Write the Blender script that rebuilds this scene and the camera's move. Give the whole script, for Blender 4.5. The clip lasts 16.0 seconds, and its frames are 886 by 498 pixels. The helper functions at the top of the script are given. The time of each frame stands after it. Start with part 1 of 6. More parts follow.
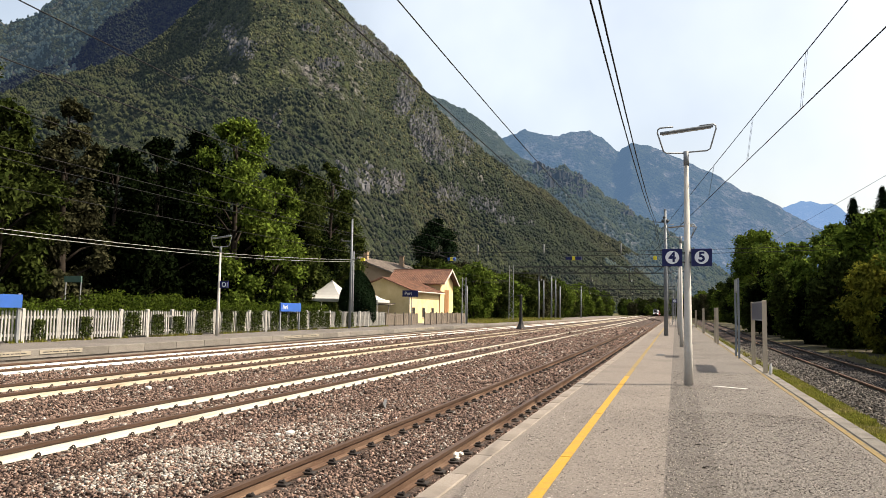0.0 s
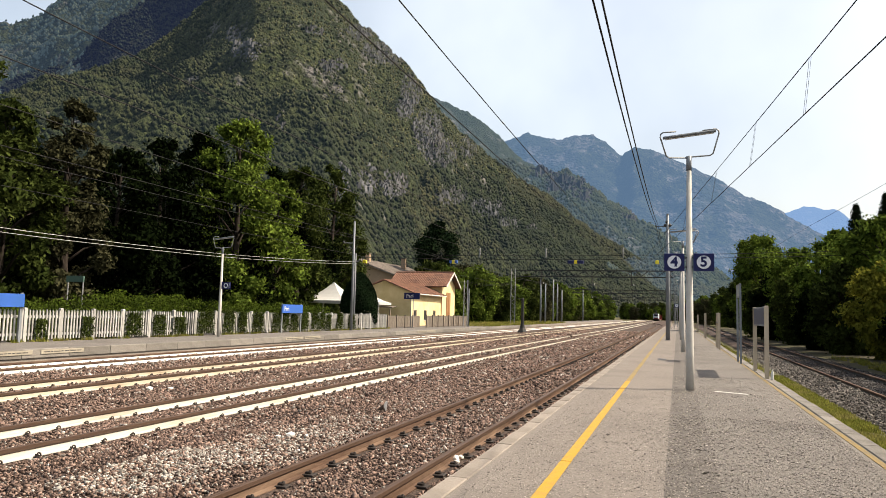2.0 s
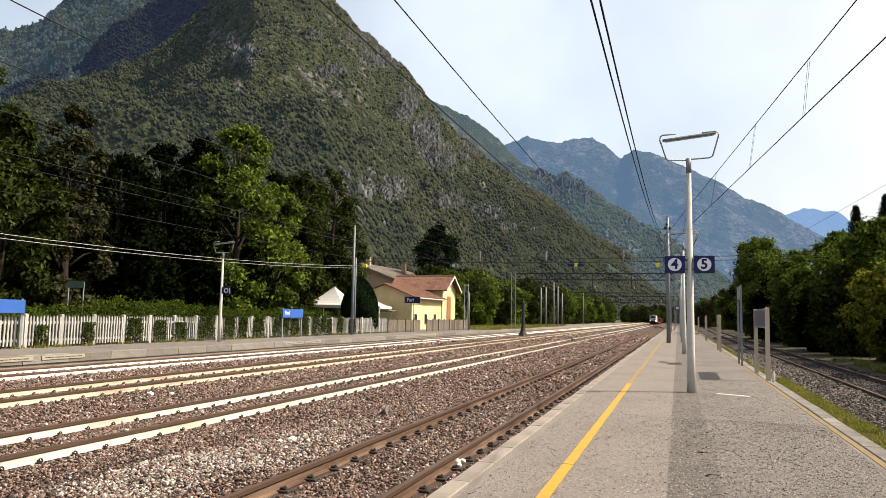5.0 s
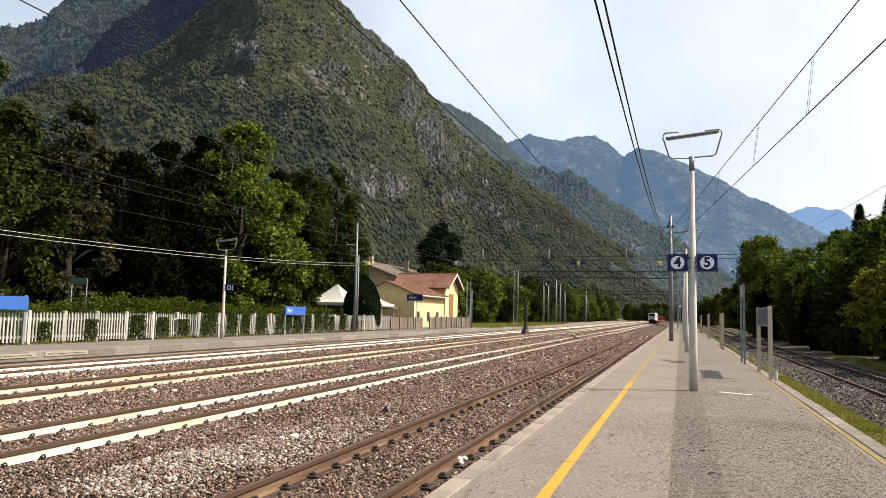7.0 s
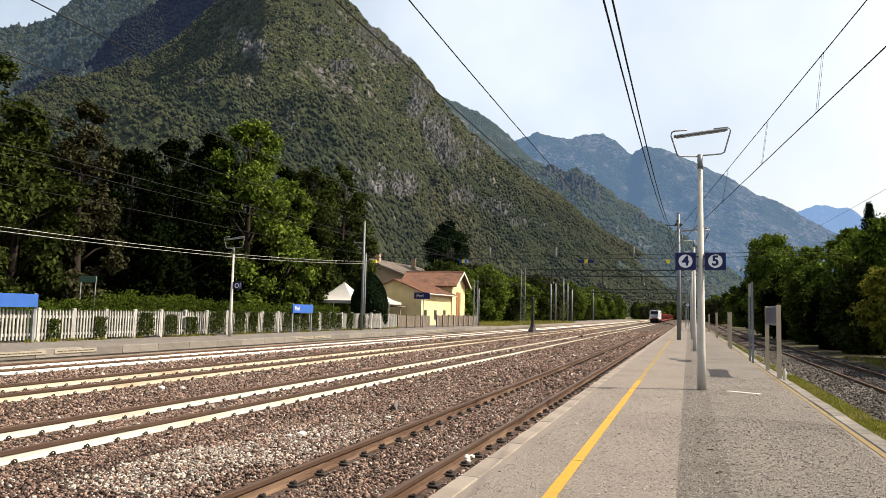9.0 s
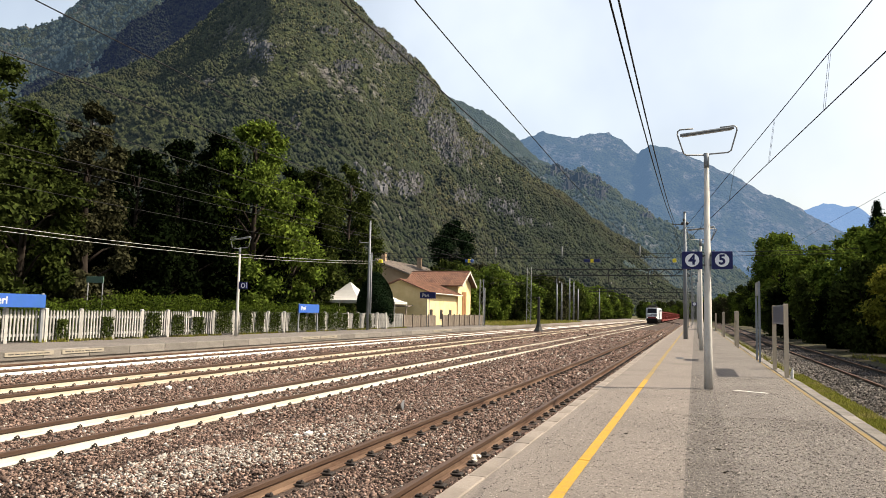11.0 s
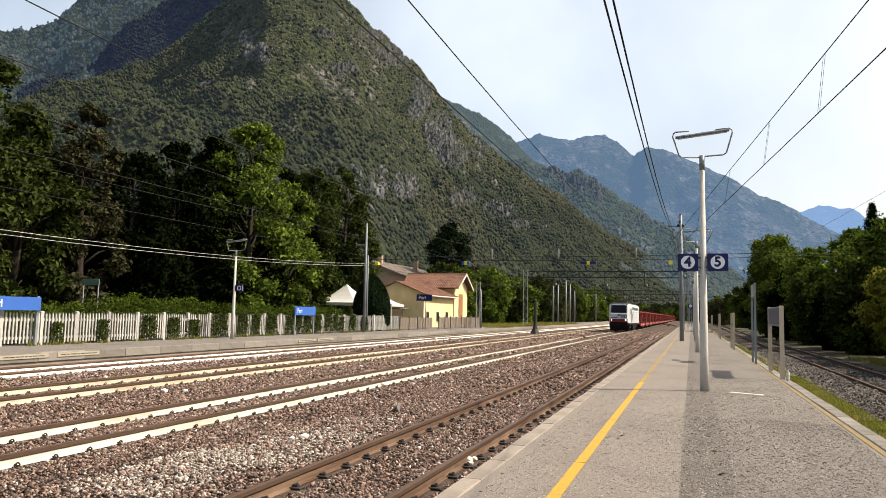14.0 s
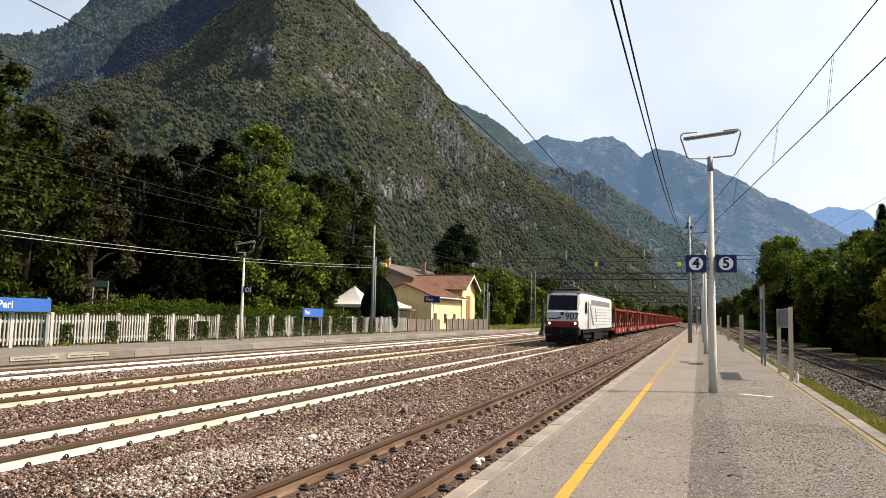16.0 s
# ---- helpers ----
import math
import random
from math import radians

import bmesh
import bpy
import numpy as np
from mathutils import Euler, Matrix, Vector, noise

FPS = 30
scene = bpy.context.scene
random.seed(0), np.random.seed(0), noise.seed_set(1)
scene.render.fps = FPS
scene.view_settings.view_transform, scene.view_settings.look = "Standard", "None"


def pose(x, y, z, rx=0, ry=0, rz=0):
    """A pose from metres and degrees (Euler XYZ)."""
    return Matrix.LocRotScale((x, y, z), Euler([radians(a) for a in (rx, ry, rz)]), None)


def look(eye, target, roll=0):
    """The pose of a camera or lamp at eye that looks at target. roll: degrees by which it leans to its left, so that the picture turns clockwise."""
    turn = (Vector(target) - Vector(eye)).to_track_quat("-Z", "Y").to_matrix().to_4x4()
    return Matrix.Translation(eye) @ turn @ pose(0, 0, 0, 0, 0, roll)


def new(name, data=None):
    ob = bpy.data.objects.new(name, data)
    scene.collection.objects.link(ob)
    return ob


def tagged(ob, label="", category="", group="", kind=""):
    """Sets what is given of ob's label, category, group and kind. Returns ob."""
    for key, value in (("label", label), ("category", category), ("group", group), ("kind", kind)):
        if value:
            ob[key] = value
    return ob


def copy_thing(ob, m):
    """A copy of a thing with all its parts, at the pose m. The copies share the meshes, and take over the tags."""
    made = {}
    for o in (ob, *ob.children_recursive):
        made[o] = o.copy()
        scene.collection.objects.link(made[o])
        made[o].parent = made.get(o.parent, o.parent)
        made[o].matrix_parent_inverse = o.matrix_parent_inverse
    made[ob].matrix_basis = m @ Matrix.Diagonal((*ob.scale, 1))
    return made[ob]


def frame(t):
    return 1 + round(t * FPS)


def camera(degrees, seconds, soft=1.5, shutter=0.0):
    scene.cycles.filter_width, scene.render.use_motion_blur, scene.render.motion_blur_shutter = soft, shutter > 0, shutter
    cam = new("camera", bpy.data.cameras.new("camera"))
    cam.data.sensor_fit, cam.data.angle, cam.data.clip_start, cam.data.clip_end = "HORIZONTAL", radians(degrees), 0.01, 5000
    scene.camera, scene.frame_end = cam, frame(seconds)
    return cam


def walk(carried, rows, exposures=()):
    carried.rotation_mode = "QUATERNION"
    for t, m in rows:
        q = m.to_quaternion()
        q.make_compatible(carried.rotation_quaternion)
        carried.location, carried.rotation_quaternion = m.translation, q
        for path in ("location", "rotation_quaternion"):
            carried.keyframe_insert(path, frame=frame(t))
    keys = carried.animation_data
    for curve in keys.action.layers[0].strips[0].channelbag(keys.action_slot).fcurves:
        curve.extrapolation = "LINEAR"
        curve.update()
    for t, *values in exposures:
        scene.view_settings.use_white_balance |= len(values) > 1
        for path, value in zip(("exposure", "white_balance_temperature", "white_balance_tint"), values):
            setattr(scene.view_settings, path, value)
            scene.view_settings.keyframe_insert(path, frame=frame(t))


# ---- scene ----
# ---- camera and its walk ----
cam = camera(62.98, 16.0, soft=0.8)
# seconds, eye (m), turn from the track's direction, tilt, roll (degrees)
PATH = [
    (0, -0.001, 0.005, 1.620, -17.837, 4.766, 0.970),
    (0.5, 0.002, 0.001, 1.622, -17.826, 4.814, 0.971),
    (1, -0.006, -0.005, 1.623, -17.641, 5.019, 1.097),
    (1.5, -0.010, 0.001, 1.623, -18.090, 4.894, 1.181),
    (2, 0.004, 0.006, 1.625, -18.011, 4.972, 1.435),
    (2.5, -0.001, 0.002, 1.624, -17.806, 5.202, 1.305),
    (3, 0.001, 0.004, 1.621, -17.722, 5.254, 1.225),
    (3.5, -0.003, 0.003, 1.621, -17.513, 5.314, 1.156),
    (4, -0.010, -0.002, 1.623, -17.624, 5.328, 1.109),
    (6.5, 0.012, -0.005, 1.619, -18.403, 5.153, 1.240),
    (7, 0.000, -0.000, 1.620, -18.231, 5.084, 1.266),
    (7.5, 0.001, -0.006, 1.621, -18.422, 4.951, 1.249),
    (8, -0.003, -0.002, 1.617, -18.556, 4.903, 1.413),
    (8.5, -0.004, 0.004, 1.620, -18.714, 4.885, 1.366),
    (9, -0.003, -0.002, 1.621, -18.793, 4.929, 1.364),
    (11.5, -0.009, 0.001, 1.620, -19.301, 4.889, 1.239),
    (12, 0.005, -0.004, 1.617, -19.324, 4.906, 1.254),
    (12.5, 0.006, -0.017, 1.615, -19.523, 4.758, 1.534),
    (13, 0.011, -0.004, 1.616, -19.141, 4.668, 1.518),
    (13.5, -0.005, 0.001, 1.616, -19.013, 4.693, 1.402),
    (14, 0.002, 0.001, 1.623, -18.975, 5.070, 1.184),
    (14.5, 0.009, -0.007, 1.617, -19.188, 5.075, 1.369),
    (15, 0.004, -0.000, 1.622, -18.994, 5.226, 1.300),
    (15.5, 0.001, -0.015, 1.620, -19.151, 5.072, 1.255),
    (16, 0.007, -0.019, 1.613, -19.575, 5.202, 1.200),
]


def aim(x, y, z, turn, tilt, roll):
    a, b = radians(turn), radians(tilt)
    way = Vector((math.sin(a) * math.cos(b), math.cos(a) * math.cos(b), math.sin(b)))
    eye = Vector((x, y, z))
    return look(eye, eye + way * 100, roll)


walk(cam, [(r[0], aim(*r[1:])) for r in PATH], [(0, 0.9, 7200, 11), (16, 0.9, 7200, 11)])

# ---- world and sun ----
SUN_WAY = Vector((1.0, 0.36, 1.14)).normalized()      # towards the sun
world = bpy.data.worlds.new("world")
scene.world = world
world.use_nodes = True
wn = world.node_tree.nodes
sky = wn.new("ShaderNodeTexSky")
sky.sky_type = "NISHITA"
sky.sun_disc = False
sky.sun_elevation = math.asin(SUN_WAY.z)
sky.sun_rotation = math.atan2(SUN_WAY.x, SUN_WAY.y)
sky.altitude, sky.air_density, sky.dust_density, sky.ozone_density = 100, 1.0, 5.0, 1.0
wn["Background"].inputs["Strength"].default_value = 0.12
# a thin white veil of high cloud
veil_at, veil, veil_share, veil_mix = wn.new("ShaderNodeTexCoord"), wn.new("ShaderNodeTexNoise"), wn.new("ShaderNodeMapRange"), wn.new("ShaderNodeMix")
veil.inputs["Scale"].default_value, veil.inputs["Detail"].default_value = 2.2, 5.0
veil_share.inputs["From Min"].default_value, veil_share.inputs["From Max"].default_value = 0.35, 0.75
veil_share.inputs["To Min"].default_value, veil_share.inputs["To Max"].default_value = 0.1, 0.36
veil_mix.data_type = "RGBA"
veil_mix.inputs[7].default_value = (8.2, 9.1, 9.7, 1)
wl = world.node_tree.links
wl.new(veil_at.outputs["Generated"], veil.inputs["Vector"])
wl.new(veil.outputs[0], veil_share.inputs["Value"])
wl.new(veil_share.outputs[0], veil_mix.inputs[0])
wl.new(sky.outputs[0], veil_mix.inputs[6])
wl.new(veil_mix.outputs[2], wn["Background"].inputs["Color"])
sun = new("sun", bpy.data.lights.new("sun", "SUN"))
sun.data.energy, sun.data.angle, sun.data.color = 5.0, radians(0.5), (1.0, 0.93, 0.82)
sun.matrix_world = look(SUN_WAY * 100, (0, 0, 0))
# ---- materials ----
def mat(name, c1, c2=None, scale=4.0, rough=0.8, metal=0.0, bump=0.0, bump_scale=None, c3=None, big=None, spread=0.0, stretch=(1, 1, 1), lo=0.35, hi=0.65, glow=0.0, leaf=0.0):
    """A node material: c1 and c2 mixed by fine noise, c3 by broad stains, spread: change of value from piece to piece."""
    m = bpy.data.materials.new(name)
    m.use_nodes = True
    nt = m.node_tree
    n, ln = nt.nodes, nt.links
    b = n["Principled BSDF"]
    b.inputs["Roughness"].default_value, b.inputs["Metallic"].default_value = rough, metal
    b.inputs["Specular IOR Level"].default_value = 0.0 if leaf else 0.12 if rough >= 0.75 else (0.25 if rough >= 0.5 else 0.5)
    co = n.new("ShaderNodeTexCoord")
    mp = n.new("ShaderNodeMapping")
    mp.inputs["Scale"].default_value = stretch
    ln.new(co.outputs["Object"], mp.inputs["Vector"])
    def tex(s, d=6.0, r=0.6):
        t = n.new("ShaderNodeTexNoise")
        t.inputs["Scale"].default_value, t.inputs["Detail"].default_value, t.inputs["Roughness"].default_value = s, d, r
        ln.new(mp.outputs[0], t.inputs["Vector"])
        return t
    def ramp(fac, a, z):
        r = n.new("ShaderNodeMapRange")
        r.inputs["From Min"].default_value, r.inputs["From Max"].default_value = a, z
        ln.new(fac, r.inputs["Value"])
        return r.outputs[0]
    def mix(fac, a, z, mode="MIX"):
        x = n.new("ShaderNodeMix")
        x.data_type, x.blend_type = "RGBA", mode
        for sock, v in ((x.inputs[0], fac), (x.inputs[6], a), (x.inputs[7], z)):
            if isinstance(v, (tuple, list)):
                sock.default_value = (*v, 1)
            elif isinstance(v, (int, float)):
                sock.default_value = v
            else:
                ln.new(v, sock)
        return x.outputs[2]
    col = c1
    fine = tex(scale, 8.0, 0.78)
    if c2:
        col = mix(ramp(fine.outputs[0], lo, hi), c1, c2)
    if c3:
        col = mix(ramp(tex(big or scale / 8, 4).outputs[0], 0.47, 0.72), col, c3)
    if spread:
        info = n.new("ShaderNodeObjectInfo")
        geo = n.new("ShaderNodeNewGeometry")
        ad = n.new("ShaderNodeMath"); ad.operation = "ADD"
        ln.new(info.outputs["Random"], ad.inputs[0]); ln.new(geo.outputs["Random Per Island"], ad.inputs[1])
        fr = n.new("ShaderNodeMath"); fr.operation = "FRACT"
        ln.new(ad.outputs[0], fr.inputs[0])
        hs = n.new("ShaderNodeHueSaturation")
        mr = n.new("ShaderNodeMapRange")
        mr.inputs["To Min"].default_value, mr.inputs["To Max"].default_value = 1 - spread, 1 + spread
        ln.new(fr.outputs[0], mr.inputs["Value"])
        ln.new(mr.outputs[0], hs.inputs["Value"])
        if isinstance(col, (tuple, list)):
            hs.inputs["Color"].default_value = (*col, 1)
        else:
            ln.new(col, hs.inputs["Color"])
        col = hs.outputs[0]
    if isinstance(col, (tuple, list)):
        b.inputs["Base Color"].default_value = (*col, 1)
    else:
        ln.new(col, b.inputs["Base Color"])
    if bump:
        bp = n.new("ShaderNodeBump")
        bp.inputs["Strength"].default_value, bp.inputs["Distance"].default_value = min(1, bump), 0.02 * max(1, bump)
        ln.new(tex(bump_scale or scale, 8, 0.65).outputs[0], bp.inputs["Height"])
        ln.new(bp.outputs[0], b.inputs["Normal"])
    if glow:
        b.inputs["Emission Strength"].default_value = glow
        if isinstance(col, (tuple, list)):
            b.inputs["Emission Color"].default_value = (*col, 1)
        else:
            ln.new(col, b.inputs["Emission Color"])
    if leaf:
        tr = n.new("ShaderNodeBsdfTranslucent")
        ms = n.new("ShaderNodeMixShader")
        ms.inputs[0].default_value = leaf
        if isinstance(col, (tuple, list)):
            tr.inputs[0].default_value = (*col, 1)
        else:
            ln.new(col, tr.inputs[0])
        ln.new(b.outputs[0], ms.inputs[1]); ln.new(tr.outputs[0], ms.inputs[2])
        ln.new(ms.outputs[0], n["Material Output"].inputs["Surface"])
    return m


M = {}
M["asphalt"] = mat("asphalt", (0.08, 0.068, 0.06), (0.19, 0.168, 0.15), 34, 0.9, 0, 0.6, 44, (0.12, 0.106, 0.094), 0.6, lo=0.32, hi=0.6)
M["asphalt_dark"] = mat("asphalt_dark", (0.04, 0.036, 0.033), (0.15, 0.136, 0.124), 36, 0.92, 0, 0.8, 45, (0.09, 0.08, 0.072), 0.9, lo=0.34, hi=0.62)
M["asphalt_mid"] = mat("asphalt_mid", (0.048, 0.043, 0.039), (0.19, 0.173, 0.158), 36, 0.92, 0, 0.8, 45, (0.095, 0.085, 0.077), 0.45, lo=0.34, hi=0.62)
M["concrete"] = mat("concrete", (0.165, 0.142, 0.12), (0.22, 0.194, 0.17), 20, 0.88, 0, 0.3, 60, (0.135, 0.117, 0.1), 0.9, 0.04)
M["kerb_white"] = mat("kerb_white", (0.12, 0.11, 0.098), (0.19, 0.176, 0.158), 24, 0.88, 0, 0.5, 60, (0.1, 0.092, 0.08), 2, 0.2)
M["yellow_paint"] = mat("yellow_paint", (0.31, 0.172, 0.014), (0.34, 0.2, 0.022), 25, 0.7, 0, 0.2, 90, (0.24, 0.15, 0.035), 5)
M["ballast_bed"] = mat("ballast_bed", (0.012, 0.008, 0.007), (0.12, 0.087, 0.072), 24, 0.95, 0, 1.0, 28, (0.055, 0.04, 0.033), 0.4, lo=0.42, hi=0.62)
M["stone"] = mat("stone", (0.064, 0.041, 0.033), (0.19, 0.133, 0.108), 12, 0.9, 0, 0.3, 60, None, None, 0.85)
M["stone_grey"] = mat("stone_grey", (0.2, 0.18, 0.158), (0.36, 0.335, 0.3), 12, 0.9, 0, 0.3, 60, None, None, 0.5)
M["rail_tan"] = mat("rail_tan", (0.34, 0.3, 0.235), (0.42, 0.38, 0.31), 16, 0.75, 0, 0.1, 40, (0.24, 0.195, 0.14), 2.5, stretch=(1, 0.2, 1))
M["rail_rust"] = mat("rail_rust", (0.05, 0.029, 0.02), (0.105, 0.065, 0.045), 18, 0.78, 0.1, 0.2, 60, (0.17, 0.115, 0.08), 3, stretch=(1, 0.15, 1))
M["rail_head"] = mat("rail_head", (0.045, 0.026, 0.017), (0.075, 0.046, 0.032), 30, 0.6, 0.2, 0.05, 60, stretch=(1, 0.05, 1))
M["rail_white"] = mat("rail_white", (0.4, 0.375, 0.325), (0.46, 0.435, 0.385), 16, 0.7, 0, 0.1, 40, (0.3, 0.26, 0.205), 2.5, stretch=(1, 0.2, 1))
M["rail_chalk"] = mat("rail_chalk", (0.5, 0.49, 0.465), (0.6, 0.585, 0.56), 16, 0.75, 0, 0.1, 40, (0.4, 0.375, 0.33), 1.5, stretch=(1, 0.2, 1))
M["sleeper"] = mat("sleeper", (0.1050, 0.0945, 0.0805), (0.1400, 0.1260, 0.1085), 14, 0.9, 0, 0.3, 60)
M["wood_sleeper"] = mat("wood_sleeper", (0.0420, 0.0295, 0.0210), (0.0700, 0.0525, 0.0385), 9, 0.9, 0, 0.4, 30, stretch=(0.2, 1, 1))
M["clip"] = mat("clip", (0.016, 0.013, 0.012), (0.035, 0.028, 0.024), 30, 0.7, 0.2)
M["earth"] = mat("earth", (0.065, 0.054, 0.034), (0.055, 0.058, 0.019), 1.5, 0.95, 0, 0.8, 6, (0.06, 0.056, 0.02), 0.15)
M["grass"] = mat("grass", (0.1, 0.118, 0.022), (0.19, 0.18, 0.04), 3, 0.85, 0, 0, None, (0.2, 0.165, 0.075), 0.6, 0.4, leaf=0.3)
M["pole_concrete"] = mat("pole_concrete", (0.3600, 0.3456, 0.3168), (0.4176, 0.4032, 0.3744), 6, 0.8, 0, 0.15, 40, (0.2880, 0.2736, 0.2520), 0.8)
M["galvanised"] = mat("galvanised", (0.2, 0.205, 0.208), (0.27, 0.274, 0.275), 8, 0.65, 0.25, 0.15, 40, (0.155, 0.155, 0.153), 1)
M["grey_paint"] = mat("grey_paint", (0.1440, 0.1584, 0.1728), (0.1872, 0.2016, 0.2160), 6, 0.55, 0.2, 0.1, 40, (0.1152, 0.1224, 0.1296), 1)
M["dark_steel"] = mat("dark_steel", (0.035, 0.035, 0.037), (0.06, 0.058, 0.055), 8, 0.6, 0.3, 0.1, 30)
M["wire"] = mat("wire", (0.012, 0.012, 0.013), (0.022, 0.022, 0.022), 5, 0.85)
M["wire_light"] = mat("wire_light", (0.3, 0.3, 0.27), (0.36, 0.35, 0.32), 5, 0.6, 0.1)
M["blue_sign"] = mat("blue_sign", (0.006, 0.009, 0.06), (0.008, 0.012, 0.075), 5, 0.6, 0, 0, None, (0.01, 0.014, 0.065), 2)
M["blue_light"] = mat("blue_light", (0.018, 0.075, 0.3), (0.025, 0.09, 0.34), 3, 0.55, 0, 0, None, (0.02, 0.08, 0.27), 1)
M["white_paint"] = mat("white_paint", (0.46, 0.45, 0.43), (0.5, 0.49, 0.48), 10, 0.55, 0, 0.05, 40, (0.4, 0.39, 0.36), 1.5)
M["fence_white"] = mat("fence_white", (0.235, 0.232, 0.22), (0.31, 0.305, 0.287), 12, 0.85, 0, 0.25, 50, (0.12, 0.114, 0.1), 1.5, 0.22)
M["fence_wood"] = mat("fence_wood", (0.1200, 0.1000, 0.0800), (0.1800, 0.1550, 0.1300), 8, 0.9, 0, 0.3, 30, (0.1000, 0.0800, 0.0650), 1, 0.15, (1, 1, 0.2))
M["black_paint"] = mat("black_paint", (0.012, 0.012, 0.012), (0.02, 0.02, 0.02), 10, 0.6)
M["yellow_part"] = mat("yellow_part", (0.6, 0.5, 0.03), (0.7, 0.58, 0.05), 10, 0.5)
M["yellow_worn"] = mat("yellow_worn", (0.2, 0.13, 0.03), (0.13, 0.105, 0.07), 9, 0.85, 0, 0.3, 60, (0.11, 0.095, 0.075), 3)
M["yellow_pale"] = mat("yellow_pale", (0.22, 0.15, 0.05), (0.18, 0.138, 0.072), 12, 0.8, 0, 0.2, 60, (0.14, 0.115, 0.075), 3)
# siding stones, their colour lowered to stand for the trees' shade
M["stone_shaded"] = mat("stone_shaded", (0.03, 0.027, 0.026), (0.07, 0.065, 0.062), 12, 0.92, 0, 0.3, 60, None, None, 0.6)
M["stone_mid"] = mat("stone_mid", (0.045, 0.04, 0.036), (0.135, 0.122, 0.108), 12, 0.92, 0, 0.3, 60, None, None, 0.7)
# dry leaf litter, with the shade under the trees darkening its colour
M["shaded_litter"] = mat("shaded_litter", (0.02, 0.017, 0.012), (0.062, 0.054, 0.032), 5, 0.95, 0, 0.9, 9, (0.04, 0.042, 0.016), 0.3)
M["strip_cream"] = mat("strip_cream", (0.24, 0.215, 0.17), (0.28, 0.255, 0.205), 10, 0.75, 0, 0.1, 40, (0.19, 0.165, 0.125), 2)
# ---- mesh helpers ----
class Builder:
    """Collects vertices and faces of one mesh."""

    def __init__(self):
        self.v, self.f = [], []

    def add(self, verts, faces):
        o = len(self.v)
        self.v.extend(tuple(p) for p in verts)
        self.f.extend(tuple(i + o for i in q) for q in faces)
        return self

    def box(self, x0, x1, y0, y1, z0, z1, c=0.0):
        """A box whose top edges are chamfered by c."""
        if c <= 0:
            v = [(x, y, z) for z in (z0, z1) for x, y in ((x0, y0), (x1, y0), (x1, y1), (x0, y1))]
            f = [(3, 2, 1, 0), (4, 5, 6, 7)] + [(i, (i + 1) % 4, 4 + (i + 1) % 4, 4 + i) for i in range(4)]
            return self.add(v, f)
        ring = lambda d, z: [(x0 + d, y0 + d, z), (x1 - d, y0 + d, z), (x1 - d, y1 - d, z), (x0 + d, y1 - d, z)]
        v = ring(0, z0) + ring(0, z1 - c) + ring(c, z1)
        f = [(3, 2, 1, 0), (8, 9, 10, 11)]
        for k in (0, 4):
            f += [(k + i, k + (i + 1) % 4, k + 4 + (i + 1) % 4, k + 4 + i) for i in range(4)]
        return self.add(v, f)

    def slab(self, pts, n, depth):
        """A flat polygon (3D points) made thick along the vector n."""
        k = len(pts)
        nv = Vector(n).normalized() * depth
        v = [Vector(p) for p in pts] + [Vector(p) + nv for p in pts]
        f = [tuple(range(k))[::-1], tuple(range(k, 2 * k))] + [(i, (i + 1) % k, k + (i + 1) % k, k + i) for i in range(k)]
        return self.add(v, f)

    def tube(self, path, r, n=8, caps=True):
        """A round bar along a path; r: one radius or one for each point."""
        path = [Vector(p) for p in path]
        rs = r if isinstance(r, (list, tuple)) else [r] * len(path)
        rings = []
        for i, p in enumerate(path):
            d = (path[min(i + 1, len(path) - 1)] - path[max(i - 1, 0)]).normalized()
            a = d.cross(Vector((0, 0, 1)) if abs(d.z) < 0.9 else Vector((0, 1, 0))).normalized()
            b = d.cross(a)
            rings.append([p + (a * math.cos(t) + b * math.sin(t)) * rs[i] for t in (2 * math.pi * k / n for k in range(n))])
        v = [q for ring in rings for q in ring]
        f = []
        for i in range(len(path) - 1):
            for k in range(n):
                f.append((i * n + k, i * n + (k + 1) % n, (i + 1) * n + (k + 1) % n, (i + 1) * n + k))
        if caps:
            f += [tuple(range(n))[::-1], tuple((len(path) - 1) * n + k for k in range(n))]
        return self.add(v, f)

    def sweep(self, profile, path, closed=True):
        """A profile of (sideways, up) points carried along a level path of (x, y, z)."""
        k = len(profile)
        v, f = [], []
        path = [Vector(p) for p in path]
        for i, p in enumerate(path):
            d = (path[min(i + 1, len(path) - 1)] - path[max(i - 1, 0)])
            side = Vector((d.y, -d.x, 0)).normalized()
            v += [p + side * a + Vector((0, 0, b)) for a, b in profile]
        for i in range(len(path) - 1):
            for j in range(k if closed else k - 1):
                f.append((i * k + j, (i + 1) * k + j, (i + 1) * k + (j + 1) % k, i * k + (j + 1) % k))
        if closed:
            f += [tuple(range(k)), tuple((len(path) - 1) * k + j for j in range(k))[::-1]]
        return self.add(v, f)

    def mesh(self, name, material, smooth=False):
        me = bpy.data.meshes.new(name)
        me.from_pydata(self.v, [], self.f)
        if smooth:
            me.polygons.foreach_set("use_smooth", [True] * len(me.polygons))
        if material:
            me.materials.append(material)
        me.update()
        return me


def part(name, b, material, parent=None, label="", at=None, smooth=False):
    """One mesh object under a thing or under a part."""
    ob = new(name, b if isinstance(b, bpy.types.Mesh) else b.mesh(name, material, smooth))
    if parent:
        ob.parent = parent
    if at is not None:
        ob.matrix_basis = at
    if label:
        tagged(ob, label)
    return ob


